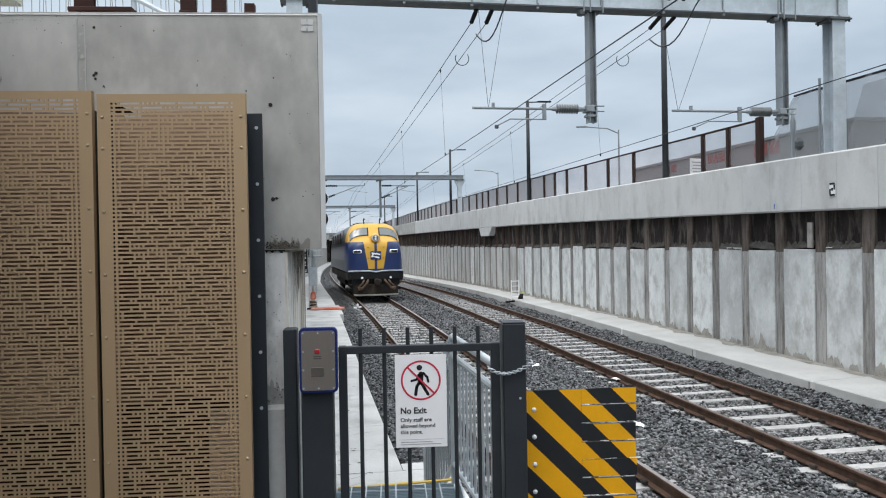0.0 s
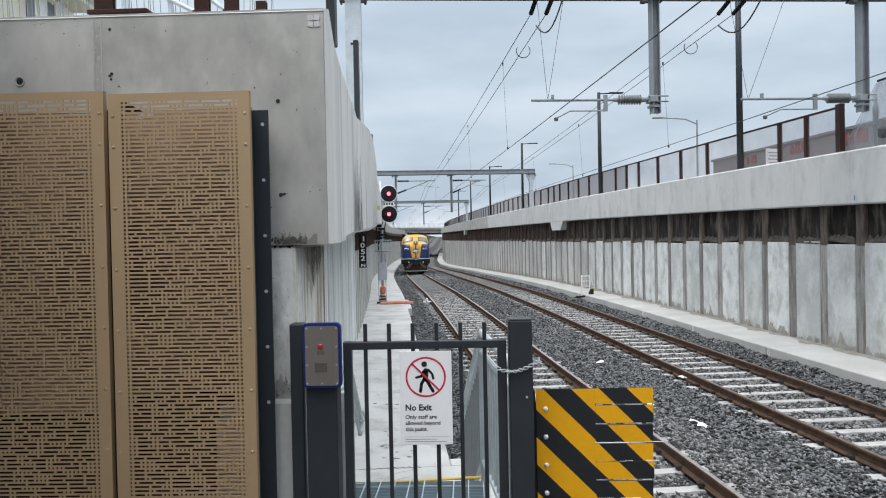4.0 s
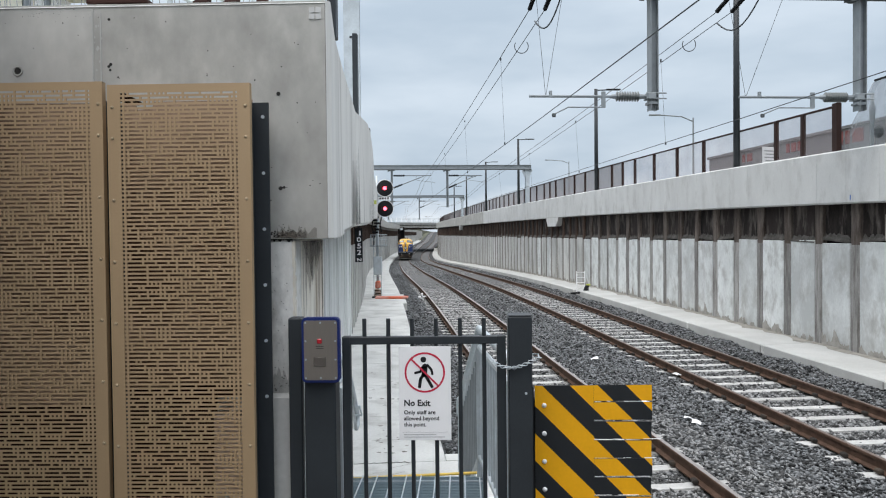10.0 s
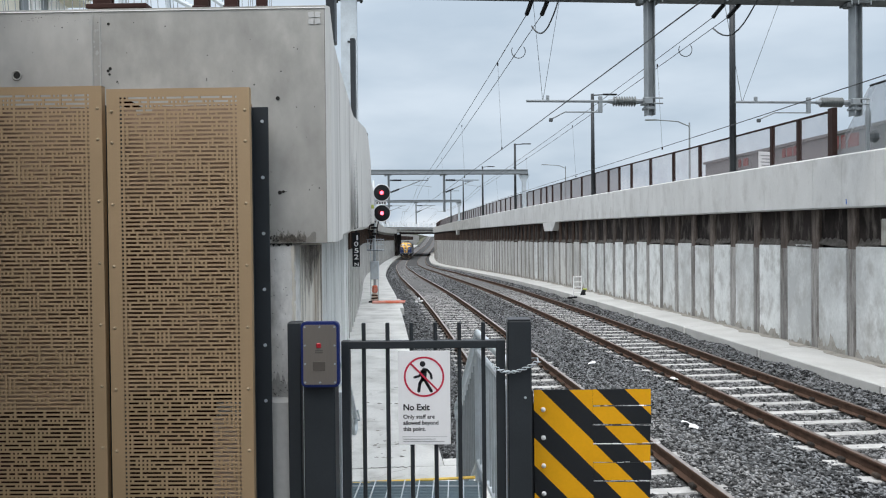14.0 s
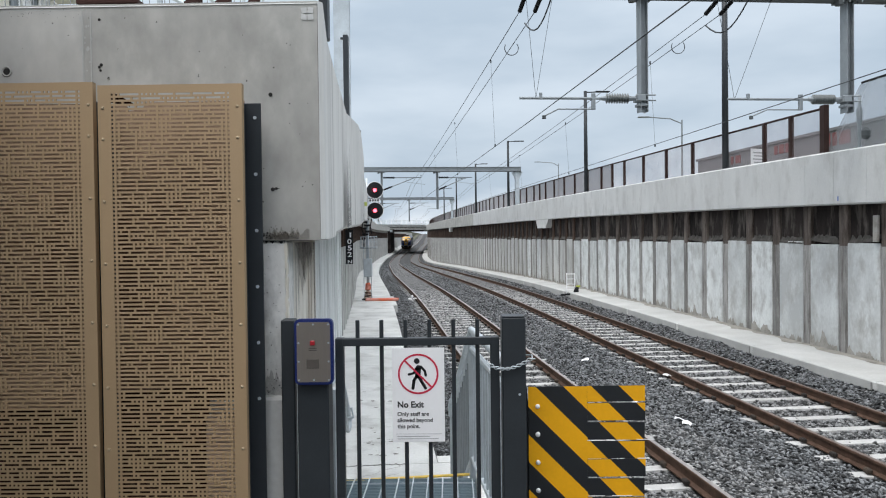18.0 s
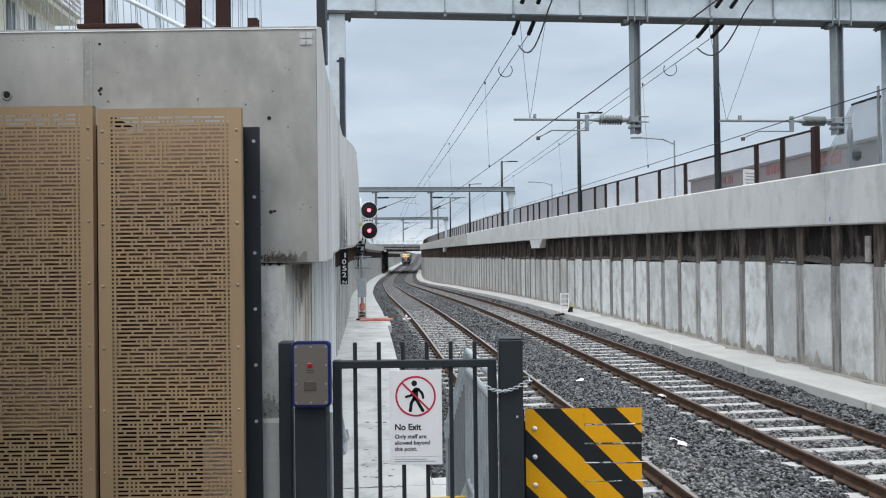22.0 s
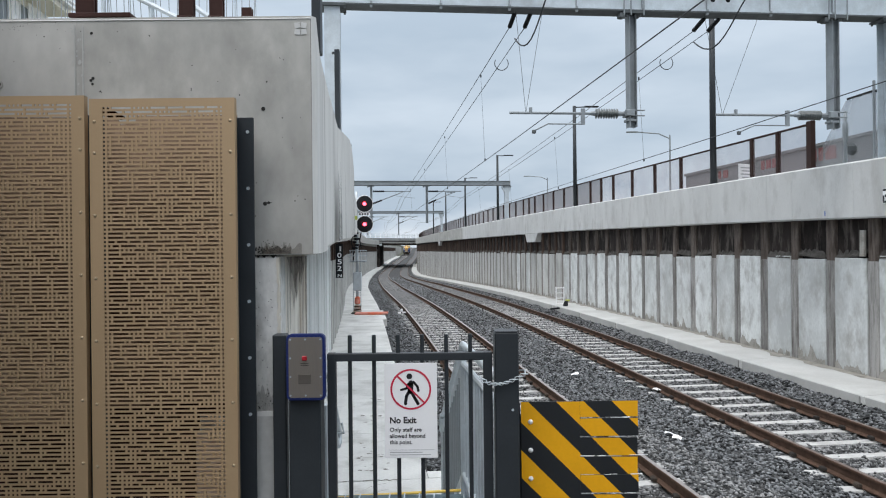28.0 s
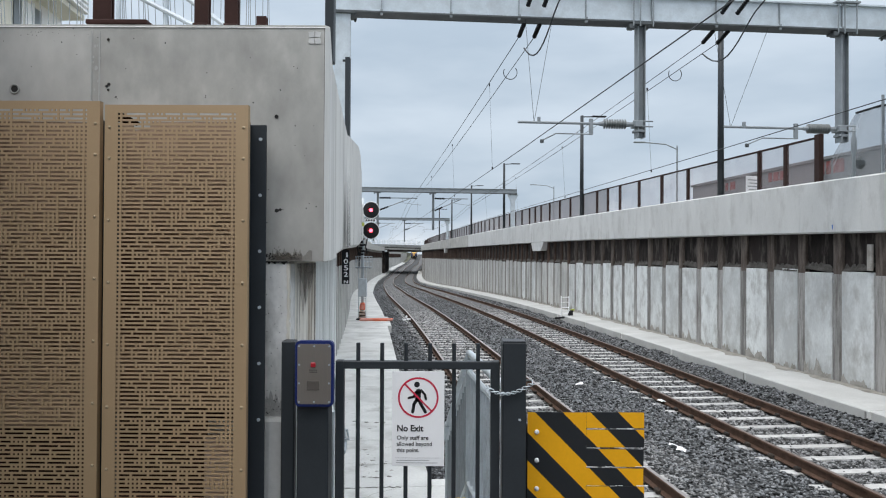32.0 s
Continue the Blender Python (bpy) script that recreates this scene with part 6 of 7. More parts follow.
            b.tube([(x, -0.039, z), (x, -0.043, z)], 0.0045, 8)
            part("screw", b, GALV, h)
    b = Build()
    b.tube([(-0.085, 0.035, -0.14), (-0.085, 0.035, -1.1)], 0.009, 8)
    part("conduit", b, GALV, h, "thin galvanised conduit")


def clip(poly, a, b, c):
    """The part of a polygon where a x + b z <= c."""
    out = []
    for i, p in enumerate(poly):
        q = poly[(i + 1) % len(poly)]
        dp, dq = a * p[0] + b * p[1] - c, a * q[0] + b * q[1] - c
        if dp <= 0:
            out.append(p)
        if dp * dq < 0:
            t = dp / (dp - dq)
            out.append((p[0] + t * (q[0] - p[0]), p[1] + t * (q[1] - p[1])))
    return out


def build_board():
    h = thing("hazard_board", "yellow and black striped hazard board with split flaps", "hazard board", pose(0.382, 3.85, 2.03))
    stripe = 0.1345

    def plate(name, x0, x1, z0, z1, m=None):
        b = Build()
        b.slot = 0
        b.box(((x0 + x1) / 2, 0.006, (z0 + z1) / 2), (x1 - x0, 0.008, z1 - z0), None, 0.001)
        for k in range(-12, 10):
            lo, hi = 0.036 + stripe * k, 0.036 + stripe * (k + 1)
            poly = [(x0, z0), (x1, z0), (x1, z1), (x0, z1)]
            poly = clip(clip(poly, 1, 1, hi), -1, -1, -lo)
            if len(poly) > 2:
                b.slot = 1 if k % 2 else 2
                b.face([(x, 0.0008, z) for x, z in poly])
        return part(name, b, (HAZARD_BLACK, YELLOW, HAZARD_BLACK), h, at=m)

    plate("plate", 0.0, 0.285, -0.95, 0.0)
    z, i = 0.0, 0
    rng = random.Random(4)
    while z > -0.94:
        hgt = 0.083 if i == 0 else 0.0915
        tilt = pose(0, -0.001, 0, rng.uniform(-0.6, 0.6), rng.uniform(-0.25, 0.6), rng.uniform(0.0, 0.5))
        plate("flap", 0.2855, 0.566, z - hgt + 0.0065, z, tilt)
        x = 0.29
        while x < 0.55:
            w = rng.uniform(0.02, 0.1)
            b = Build()
            b.box((x + w / 2, 0.005, z - hgt + 0.0035 + rng.uniform(-0.001, 0.001)), (w, 0.003, rng.uniform(0.002, 0.005)))
            part("torn_edge", b, WHITE, h)
            x += w + rng.uniform(0.0, 0.12)
        z -= hgt
        i += 1
    for k in range(7):
        b = Build()
        zc = -0.096 - 0.137 * k
        b.tube([(0.045, 0.002, zc), (0.045, -0.003, zc), (0.045, -0.008, zc)], [0.012, 0.012, 0.006], 10)
        part("bolt", b, WHITE, h, smooth=True)
    b = Build()
    b.span((-0.03, 0.0, -0.95), (-0.004, 0.06, -0.005), 0.003)
    b.span((-0.03, 0.02, -0.95), (0.05, 0.07, -0.07), 0.003)
    part("bracket_post", b, BLACK, h)


def build_stairs():
    s = thing("access_stairs", "galvanised grating landing and steps down to the walkway", "stairs")
    x0, x1 = -0.80, 0.16
    b = Build()
    z = 1.08
    for k in range(51):
        y = 3.92 + 0.03 * k
        b.span((x0, y - 0.002, z - 0.03), (x1, y + 0.002, z - 0.001))
    part("landing_grating", b, GRATE, s, "blue-grey galvanised bar grating")
    for k in range(10):
        x = x0 + 0.02 + (x1 - x0 - 0.04) * k / 9
        b = Build()
        b.span((x - 0.004, 3.92, z - 0.035), (x + 0.004, 5.44, z + 0.002))
        part("bearing_bar", b, GALV, s, "bright galvanised bearing bar")
    for y in (3.93, 4.62, 5.32):
        b = Build()
        b.span((x0, y - 0.004, z - 0.035), (x1, y + 0.004, z + 0.003))
        part("cross_bar", b, GALV, s, "bright galvanised cross bar")
    b = Build()
    b.span((x0, 3.92, z - 0.13), (x1, 5.5, z - 0.10))
    part("landing_tray", b, GRATE, s)
    b = Build()
    b.box(((x0 + x1) / 2, 5.475, z - 0.012), (x1 - x0, 0.034, 0.012), Matrix.Rotation(radians(8.0), 4, "Z"), 0.003)
    part("yellow_nosing", b, NOSING, s, "yellow painted step edge")
    for k in range(5):
        b = Build()
        zz, y = z - 0.18 * (k + 1), 5.5 + 0.26 * k
        b.span((x0, y, zz - 0.04), (x1, y + 0.27, zz), 0.004)
        part("tread", b, WALKWAY, s)
    for x in (x0 - 0.02, x1 + 0.02):
        b = Build()
        b.prism([(3.92, 1.1), (5.45, 1.1), (6.9, 0.15), (6.9, 0.0), (6.6, 0.0), (5.3, 0.85), (3.92, 0.85)], -0.006, 0.006, Matrix.Translation((x, 0, 0)) @ Matrix(((0, 0, 1, 0), (1, 0, 0, 0), (0, 1, 0, 0), (0, 0, 0, 1))))
        part("stringer", b, GALV, s)
    r = thing("stair_balustrade", "galvanised steel balustrade with vertical bars beside the steps", "balustrade")
    edge = lambda y: 0.148 + 0.102 * (5.4 - y)
    down = lambda y, z, k=0.575: z - k * max(0.0, y - 5.42)
    line = lambda z, ys, k=0.575: [(edge(y), y, down(y, z, k)) for y in ys]
    b = Build()
    tail = [(edge(6.9), 6.9, 1.30), (edge(6.97), 6.97, 1.24), (edge(6.95), 6.95, 1.16), (edge(6.82), 6.82, 1.17)]
    b.tube(line(2.115, (3.98, 4.6, 5.3, 5.42, 5.55, 6.2, 6.8)) + tail, 0.024, 10)
    part("handrail", b, GALV, r, smooth=True)
    b = Build()
    b.tube(line(1.985, (3.98, 5.42, 6.82)), 0.02, 8)
    part("upper_rail", b, GALV, r)
    b = Build()
    b.tube(line(1.22, (3.98, 5.42, 6.82), 0.62), 0.02, 8)
    part("bottom_rail", b, GALV, r)
    for k in range(25):
        y = 4.02 + 0.115 * k
        b = Build()
        b.tube([(edge(y), y, down(y, 1.22, 0.62)), (edge(y), y, down(y, 1.985))], 0.009, 6)
        part("baluster", b, GALV if y < 5.4 else GALV_DULL, r)
    for y, lo in ((4.0, 1.0), (5.42, 0.9), (6.82, 0.08)):
        b = Build()
        b.tube([(edge(y), y, lo), (edge(y), y, down(y, 2.10))], 0.024, 10)
        part("post", b, GALV, r)
    b = Build()
    b.span((-0.612, 4.03, 0.95), (-0.587, 4.07, 1.99), 0.003)
    one("flat_post", b, GALV, "galvanised flat post behind the gate's hinge side", "post")
    l = thing("wall_handrail", "galvanised handrail on the wall beside the steps", "handrail")
    b = Build()
    b.tube([(-0.79, 4.0, 1.95), (-0.79, 5.4, 1.95), (-0.862, 6.44, 1.31), (-0.862, 6.50, 1.25), (-0.862, 6.48, 1.18), (-0.862, 6.40, 1.165)], 0.02, 10)
    part("rail", b, GALV, l, smooth=True)
    b = Build()
    b.tube([(-0.79, 4.0, 1.80), (-0.79, 5.4, 1.80), (-0.862, 6.40, 1.165)], 0.015, 8)
    part("lower_rail", b, GALV, l, smooth=True)
    for y, z in ((4.3, 1.95), (5.3, 1.95), (6.3, 1.38)):
        b = Build()
        b.tube([(-0.79 - 0.03 * (y > 5.4), y, z), (-0.80, y, z - 0.08), (-0.95, y, z - 0.09)], 0.011, 6)
        part("bracket", b, GALV, l)


def build_wall_marks():
    t = thing("survey_target", "faded white square survey target on the concrete beam", "survey marker", pose(-0.655, 3.787, 3.832))
    for i in (-1, 1):
        for j in (-1, 1):
            b = Build()
            b.box((0.0155 * i, 0, 0.0155 * j), (0.027, 0.002, 0.027), Matrix.Rotation(0.12 * i * j, 4, "Y"), 0.0008)
            part("patch", b, COPE, t)
    t = thing("survey_target", "black and white survey target on the coping", "survey marker", frame_at(param(14.05, 4.735), 4.735, 3.68, False) @ pose(0, 0, 0, 0, 0, -90))
    for c, s, m in (((0, 0, 0), (0.17, 0.004, 0.27), WHITE), ((0, -0.004, 0.11), (0.15, 0.004, 0.04), INK), ((0, -0.004, -0.11), (0.15, 0.004, 0.04), INK), ((0.06, -0.004, 0.04), (0.04, 0.004, 0.1), INK),
                    ((-0.06, -0.004, -0.04), (0.04, 0.004, 0.1), INK), ((0.0, -0.004, 0.0), (0.05, 0.004, 0.05), INK)):
        b = Build()
        b.box(c, s)
        part("patch", b, m, t)
    rng = random.Random(8)
    holes = thing("form_tie_holes", "small dark tie holes and pits in the concrete beam", "holes", kind="stuff")
    b = Build()
    for x, z, r in ((-2.10, 3.58, 0.017), (-1.65, 3.82, 0.007), (-1.645, 3.605, 0.008), (-1.655, 3.595, 0.007), (-1.648, 3.578, 0.006), (-0.836, 3.452, 0.010), (-0.832, 3.0, 0.010), (-0.815, 3.004, 0.007)):
        b.tube([(x, 3.7885, z), (x, 3.7875, z)], r, 9)
    for k in range(70):
        x, z, r = rng.uniform(-2.6, -0.64), rng.uniform(2.8, 3.85), rng.uniform(0.0015, 0.004)
        b.tube([(x, 3.7885, z), (x, 3.7878, z)], r, 6)
    for k in range(80):
        x, z, r = rng.gauss(-0.825, 0.05), 2.763 + abs(rng.gauss(0, 0.026)), rng.uniform(0.0008, 0.0034 if k < 60 else 0.006)
        b.face([(x + 1.5 * r * rng.uniform(0.4, 1.2) * math.cos(t), 3.7885 - 0.000004 * k, z + r * rng.uniform(0.4, 1.2) * math.sin(t)) for t in [0.785 * j for j in range(8)]])
    for k in range(26):
        x, z = rng.gauss(-1.93, 0.09), rng.gauss(3.85, 0.013)
        b.tube([(x, 3.7885, z), (x, 3.7879, z)], rng.uniform(0.0008, 0.0022), 6)
    for x, z, w in ((-0.82, 3.003, 0.05),):
        b.face([(x - w / 2, 3.7882, z), (x, 3.7882, z - 0.003), (x + w / 2, 3.7882, z + 0.002), (x, 3.7882, z + 0.004)])
    part("pits", b, PIT, holes)
    for k in range(3):
        b = Build()
        n = 20
        top = [2.775 + (0.085 - 0.02 * k) * abs(noise.noise(Vector((q * 0.37, 3.3 + k, 0)))) + rng.uniform(0, 0.015) for q in range(n + 1)]
        x0, x1 = -0.872 + 0.02 * k, -0.66 - 0.05 * k
        for q in range(n):
            xa, xb = x0 + (x1 - x0) * q / n, x0 + (x1 - x0) * (q + 1) / n
            b.face([(xa, 3.7889 - 0.0002 * k, 2.76), (xb, 3.7889 - 0.0002 * k, 2.76), (xb, 3.7889 - 0.0002 * k, top[q + 1]), (xa, 3.7889 - 0.0002 * k, top[q])])
        part("damp_stain", b, STREAK, holes, "damp brown stain")
    b = Build()
    b.box((0, 0, 0), (0.006, 0.03, 0.10), None, 0.002)
    one("paint_mark", b, PAINT_BLUE, "small blue paint mark low on the coping", "paint mark", kind="stuff", m=frame_at(param(15.9, 4.735), 4.745, cope_z(15.9) - 1.0, False))
    b = Build()
    ring = [(-2.10 + 0.021 * math.cos(0.4 * q), 3.789, 3.58 + 0.021 * math.sin(0.4 * q)) for q in range(16)]
    b.tube(ring, 0.005, 5, close=True)
    part("crater_rim", b, CONCRETE, holes)
    p = frame_at(param(14.9, 4.93), 4.93, 2.54, False)
    b = Build()
    b.box((0, 0.1, 0.27), (0.05, 0.14, 0.52), Matrix.Rotation(0.02, 4, "X"), 0.006)
    one("timber_offcut", b, SMEAR, "grey weathered timber board fixed to the head of a pile", "board", m=p)
    j = Build()
    for x in (-1.735, -1.695):
        j.span((x, 3.7872, 2.77), (x + 0.006, 3.790, 3.86))
    for k in range(46):
        x, z = rng.choice((-1.735, -1.715, -1.70)) + rng.uniform(-0.008, 0.012), rng.uniform(2.8, 3.86)
        r = rng.uniform(0.003, 0.010)
        j.face([(x + r * rng.uniform(0.5, 1.1) * math.cos(t), 3.7868, z + 1.6 * r * rng.uniform(0.5, 1.1) * math.sin(t)) for t in [0.9 * q for q in range(7)]])
    one("joint_ridge", j, WALKWAY, "thin raised mortar line down the beam's face", "joint", kind="stuff")
    for k in range(46):
        heavy = k >= 30
        y, w, top = (rng.gauss(7.1, 0.3), rng.uniform(0.05, 0.28), rng.uniform(0.2, 0.8)) if heavy else (rng.gauss(10.4, 1.4), rng.uniform(0.04, 0.22), rng.uniform(0.25, 0.95))
        y = min(7.65, max(5.6, y)) if heavy else min(13.6, max(7.9, y))
        b = Build()
        n = 6
        left = [(y - w / 2 * (1 - 0.9 * (q / n) ** 1.5) * rng.uniform(0.75, 1.1), left_foot(y) + 0.03 + top * q / n) for q in range(n + 1)]
        right = [(y + w / 2 * (1 - 0.9 * (q / n) ** 1.5) * rng.uniform(0.75, 1.1), left_foot(y) + 0.03 + top * q / n) for q in range(n, -1, -1)]
        b.face([(left_face(a) + 0.004 + 0.0007 * k, a, c) for a, c in left + right])
        one("soot_stain", b, HEAVY_SOOT if heavy else SOOT, "dark soot streak on the beam's side", "stain", group="soot streaks", kind="stuff")
    b = Build()
    b.box((0, 0, 0), (0.004, 0.055, 0.065), None, 0.001)
    one("lime_tag", b, LIME, "small lime yellow tag on the beam's side", "tag", m=Matrix.Translation((left_face(13.0) + 0.03, 13.0, 3.33)) @ Matrix.Rotation(-0.8, 4, "Z"))


def build_signal():
    y = 32.4
    s = thing("railway_signal", "two headed signal post showing red over red", "railway signal", pose(-3.62, y, 0.1))
    b = Build()
    b.tube([(0, 0, 0.0), (0, 0, 5.2)], 0.062, 10)
    part("mast", b, GALV, s, smooth=True)
    for z in (4.66, 3.79):
        b = Build()
        b.tube([(0.36, -0.18, z), (0.36, -0.10, z)], 0.345, 32)
        h = part("background", b, BLACK, s, "round black background plate")
        b = Build()
        pts = [(0.36 + 0.355 * math.cos(2 * math.pi * k / 32), -0.17, z + 0.355 * math.sin(2 * math.pi * k / 32)) for k in range(32)]
        b.tube(pts, 0.014, 5, close=True)
        part("rim", b, WHITE, h, "white edge band")
        b = Build()
        b.tube([(0.36, -0.20, z), (0.36, -0.186, z)], 0.078, 20)
        part("lens", b, SIGNAL_RED, h, "glowing red lens")
        b = Build()
        for k in range(13):
            a0, a1 = math.radians(200 - 220 * k / 13), math.radians(200 - 220 * (k + 1) / 13)
            b.face([(0.36 + 0.14 * math.cos(a0), -0.185, z + 0.14 * math.sin(a0)), (0.36 + 0.14 * math.cos(a1), -0.185, z + 0.14 * math.sin(a1)), (0.36 + 0.14 * math.cos(a1), -0.42, z + 0.13 * math.sin(a1)), (0.36 + 0.14 * math.cos(a0), -0.42, z + 0.13 * math.sin(a0))])
        part("hood", b, BLACK, h)
        b = Build()
        b.box((0.18, 0, z), (0.4, 0.08, 0.08), None, 0.01)
        b.box((0.36, 0.05, z), (0.3, 0.3, 0.34), None, 0.03)
        part("bracket", b, GALV_DULL, h)
    b = Build()
    b.box((0.33, -0.15, 4.225), (0.5, 0.02, 0.12), None, 0.003)
    pl = part("number_plate", b, WHITE, s, "white identity plate")
    for i in range(4):
        b = Build()
        b.box((0.16 + 0.11 * i, -0.163, 4.225), (0.07, 0.004, 0.08))
        part("bar", b, INK, pl)
    for z in (2.24, 2.46, 2.68):
        b = Build()
        ring = [(0.05 + 0.36 * math.cos(2 * math.pi * j / 12), -0.05 + 0.32 * math.sin(2 * math.pi * j / 12), z) for j in range(12)]
        b.tube(ring, 0.014, 5, close=True)
        part("cage_hoop", b, GALV, s, "pale galvanised hoop")
    for k in range(7):
        b = Build()
        t = 2 * math.pi * k / 7
        b.tube([(0.05 + 0.36 * math.cos(t), -0.05 + 0.32 * math.sin(t), 2.2), (0.05 + 0.36 * math.cos(t), -0.05 + 0.32 * math.sin(t), 2.68)], 0.010, 5)
        part("cage_bar", b, GALV, s, "pale galvanised bar")
    b = Build()
    b.box((0.05, -0.05, 2.2), (0.66, 0.6, 0.03))
    part("platform", b, GALV_DULL, s)
    for x in (-0.16, 0.16):
        b = Build()
        b.tube([(x, -0.12, 0.05), (x, -0.12, 2.7)], 0.016, 6)
        part("ladder_stile", b, GALV, s)
    for k in range(9):
        b = Build()
        b.tube([(-0.16, -0.12, 0.35 + 0.27 * k), (0.16, -0.12, 0.35 + 0.27 * k)], 0.01, 5)
        part("rung", b, GALV, s)
    b = Build()
    b.box((0.03, -0.16, 1.36), (0.34, 0.22, 0.78), None, 0.02)
    part("equipment_case", b, GALV, s, "pale grey equipment case")
    b = Build()
    for k in range(6):
        b.box((-0.08 + 0.09 * (k % 2), -0.12, 2.78 + 0.13 * k), (0.26 - 0.06 * (k % 3), 0.16, 0.085), None, 0.02)
    part("cable_brackets", b, BLACK, s)
    b = Build()
    b.tube([(-0.16, -0.12, 3.35), (-0.22, -0.16, 3.0), (-0.12, -0.16, 2.75), (-0.14, -0.14, 2.2)], 0.025, 6)
    b.tube([(0.2, -0.12, 3.45), (0.14, -0.16, 3.1), (0.2, -0.14, 2.8)], 0.025, 6)
    part("cable", b, BLACK, s, "black cable loops")
    b = Build()
    b.tube([(0, -0.05, 0.40), (0, -0.05, 0.46), (0.01, -0.05, 0.66), (0.0, -0.05, 0.72)], [0.10, 0.125, 0.115, 0.06], 10)
    one("orange_sheath", b, ORANGE, "orange plastic sheath wrapped round the signal post", "cover", m=pose(-3.62, y, 0.1))
    coil = thing("rope_coil", "brown frayed rope wound round the signal's foot", "rope", pose(-3.62, y, 0.1))
    for k in range(6):
        b = Build()
        r = 0.10 + 0.012 * (5 - k) + 0.01 * math.sin(2.1 * k)
        b.tube([(r * math.cos(0.52 * j), -0.05 + r * math.sin(0.52 * j), 0.04 + 0.06 * k + 0.015 * math.sin(0.52 * j + k)) for j in range(12)], 0.032, 6, close=True)
        part("turn", b, TAN if k % 2 else RUST, coil)
    pad = thing("black_mat", "small black rubber mat at the signal's foot", "mat", pose(-3.66, y - 0.3, 0.1))
    b = Build()
    b.box((0, 0, 0.03), (0.36, 0.3, 0.06), None, 0.015)
    part("pad", b, BLACK, pad)
    bar = thing("orange_barrier", "orange plastic barrier lying on the walkway", "barrier", pose(-3.62, y - 0.2, 0.1))
    for q, w in ((-0.68, 0.13), (-0.36, 0.11)):
        b = Build()
        b.box((0.66, q, 0.05), (1.36, w, 0.09), Matrix.Rotation(0.03, 4, "Z"), 0.02)
        part("rail", b, ORANGE, bar)
    for k in range(5):
        b = Build()
        b.box((0.11 + 0.27 * k, -0.52, 0.05), (0.07, 0.24, 0.06), None, 0.008)
        part("rib", b, ORANGE, bar)
    b = Build()
    b.box((0, 0, 0.05), (0.16, 0.12, 0.10), None, 0.02)
    b.box((0.22, 0.1, 0.06), (0.22, 0.16, 0.10), None, 0.03)
    b.box((0.1, 0.2, 0.17), (0.1, 0.1, 0.14), None, 0.03)
    one("white_marker", b, WHITE, "small white and red trackside unit on the ballast", "trackside unit", m=pose(-2.0, 35.2, -0.2))
    p = thing("location_plate", "long black plate with white characters hung under the beam", "sign", pose(-1.86, 13.9, 2.33, 0, 0, 6))
    b = Build()
    b.box((0, 0, 0.26), (0.135, 0.012, 0.62), None, 0.003)
    part("plate", b, BLACK, p)
    for i, ch in enumerate("N2501"):
        words("character", ch, 0.125 if i else 0.08, WHITE, p, Matrix.Translation((-0.038, -0.0075, -0.035 + 0.118 * i)) @ UPRIGHT, width=0.076 if ch != "1" else 0.03)
    b = Build()
    b.span((-0.02, -0.01, 0.56), (0.02, 0.01, 0.85))
    part("hanger", b, BLACK, p)


def build_trackside():
    w = thing("wall_foot_unit", "small yellow and black trackside unit with a wire guard", "trackside unit", frame_at(33.1, 4.05, 0.13, True))
    b = Build()
    b.tube([(0, 0, 0), (0.02, 0, 0.25), (0.1, 0, 0.32)], [0.14, 0.1, 0.06], 8)
    part("body", b, BLACK, w)
    b = Build()
    b.box((0.1, 0, 0.35), (0.18, 0.14, 0.07), None, 0.02)
    part("cap", b, LIME, w, "yellow cap")
    b = Build()
    b.tube([(0.0, -0.12, 0.0), (-0.25, -0.2, 0.03), (-0.5, -0.25, 0.02), (-0.75, -0.2, 0.0)], 0.045, 6)
    part("cable", b, BLACK, w, "black cable lying on the kerb")
    for x in (-0.42, -0.07):
        b = Build()
        b.tube([(x, 0, 0), (x, 0, 0.95)], 0.023, 6)
        part("guard_post", b, WHITE, w)
    for z in (0.2, 0.45, 0.68, 0.9):
        b = Build()
        b.tube([(-0.42, 0, z), (-0.07, 0, z)], 0.020 if z in (0.45, 0.9) else 0.012, 6)
        part("guard_rail", b, WHITE, w)
    rng = random.Random(21)
    for x, y in ((3.16, 15.86), (3.53, 11.58), (3.49, 11.84), (3.02, 17.45), (4.32, 15.45), (3.09, 12.9), (2.2, 21.3)):
        b = Build()
        n = 5
        g = [[Vector((0.044 * i - 0.088, 0.034 * j - 0.068, 0.012 * math.sin(i * 1.3 + j) + 0.01 * rng.random())) for j in range(n)] for i in range(n)]
        for i in range(n - 1):
            for j in range(n - 1):
                q = [g[i][j], g[i + 1][j], g[i + 1][j + 1], g[i][j + 1]]
                b.face(q)
                b.face([p - Vector((0, 0, 0.002)) for p in q[::-1]])
        one("paper_scrap", b, WHITE, "crumpled white paper scrap on the ballast", "litter", group="litter", m=pose(x, y, -0.10, rng.uniform(-15, 15), rng.uniform(-15, 15), rng.uniform(0, 180)))


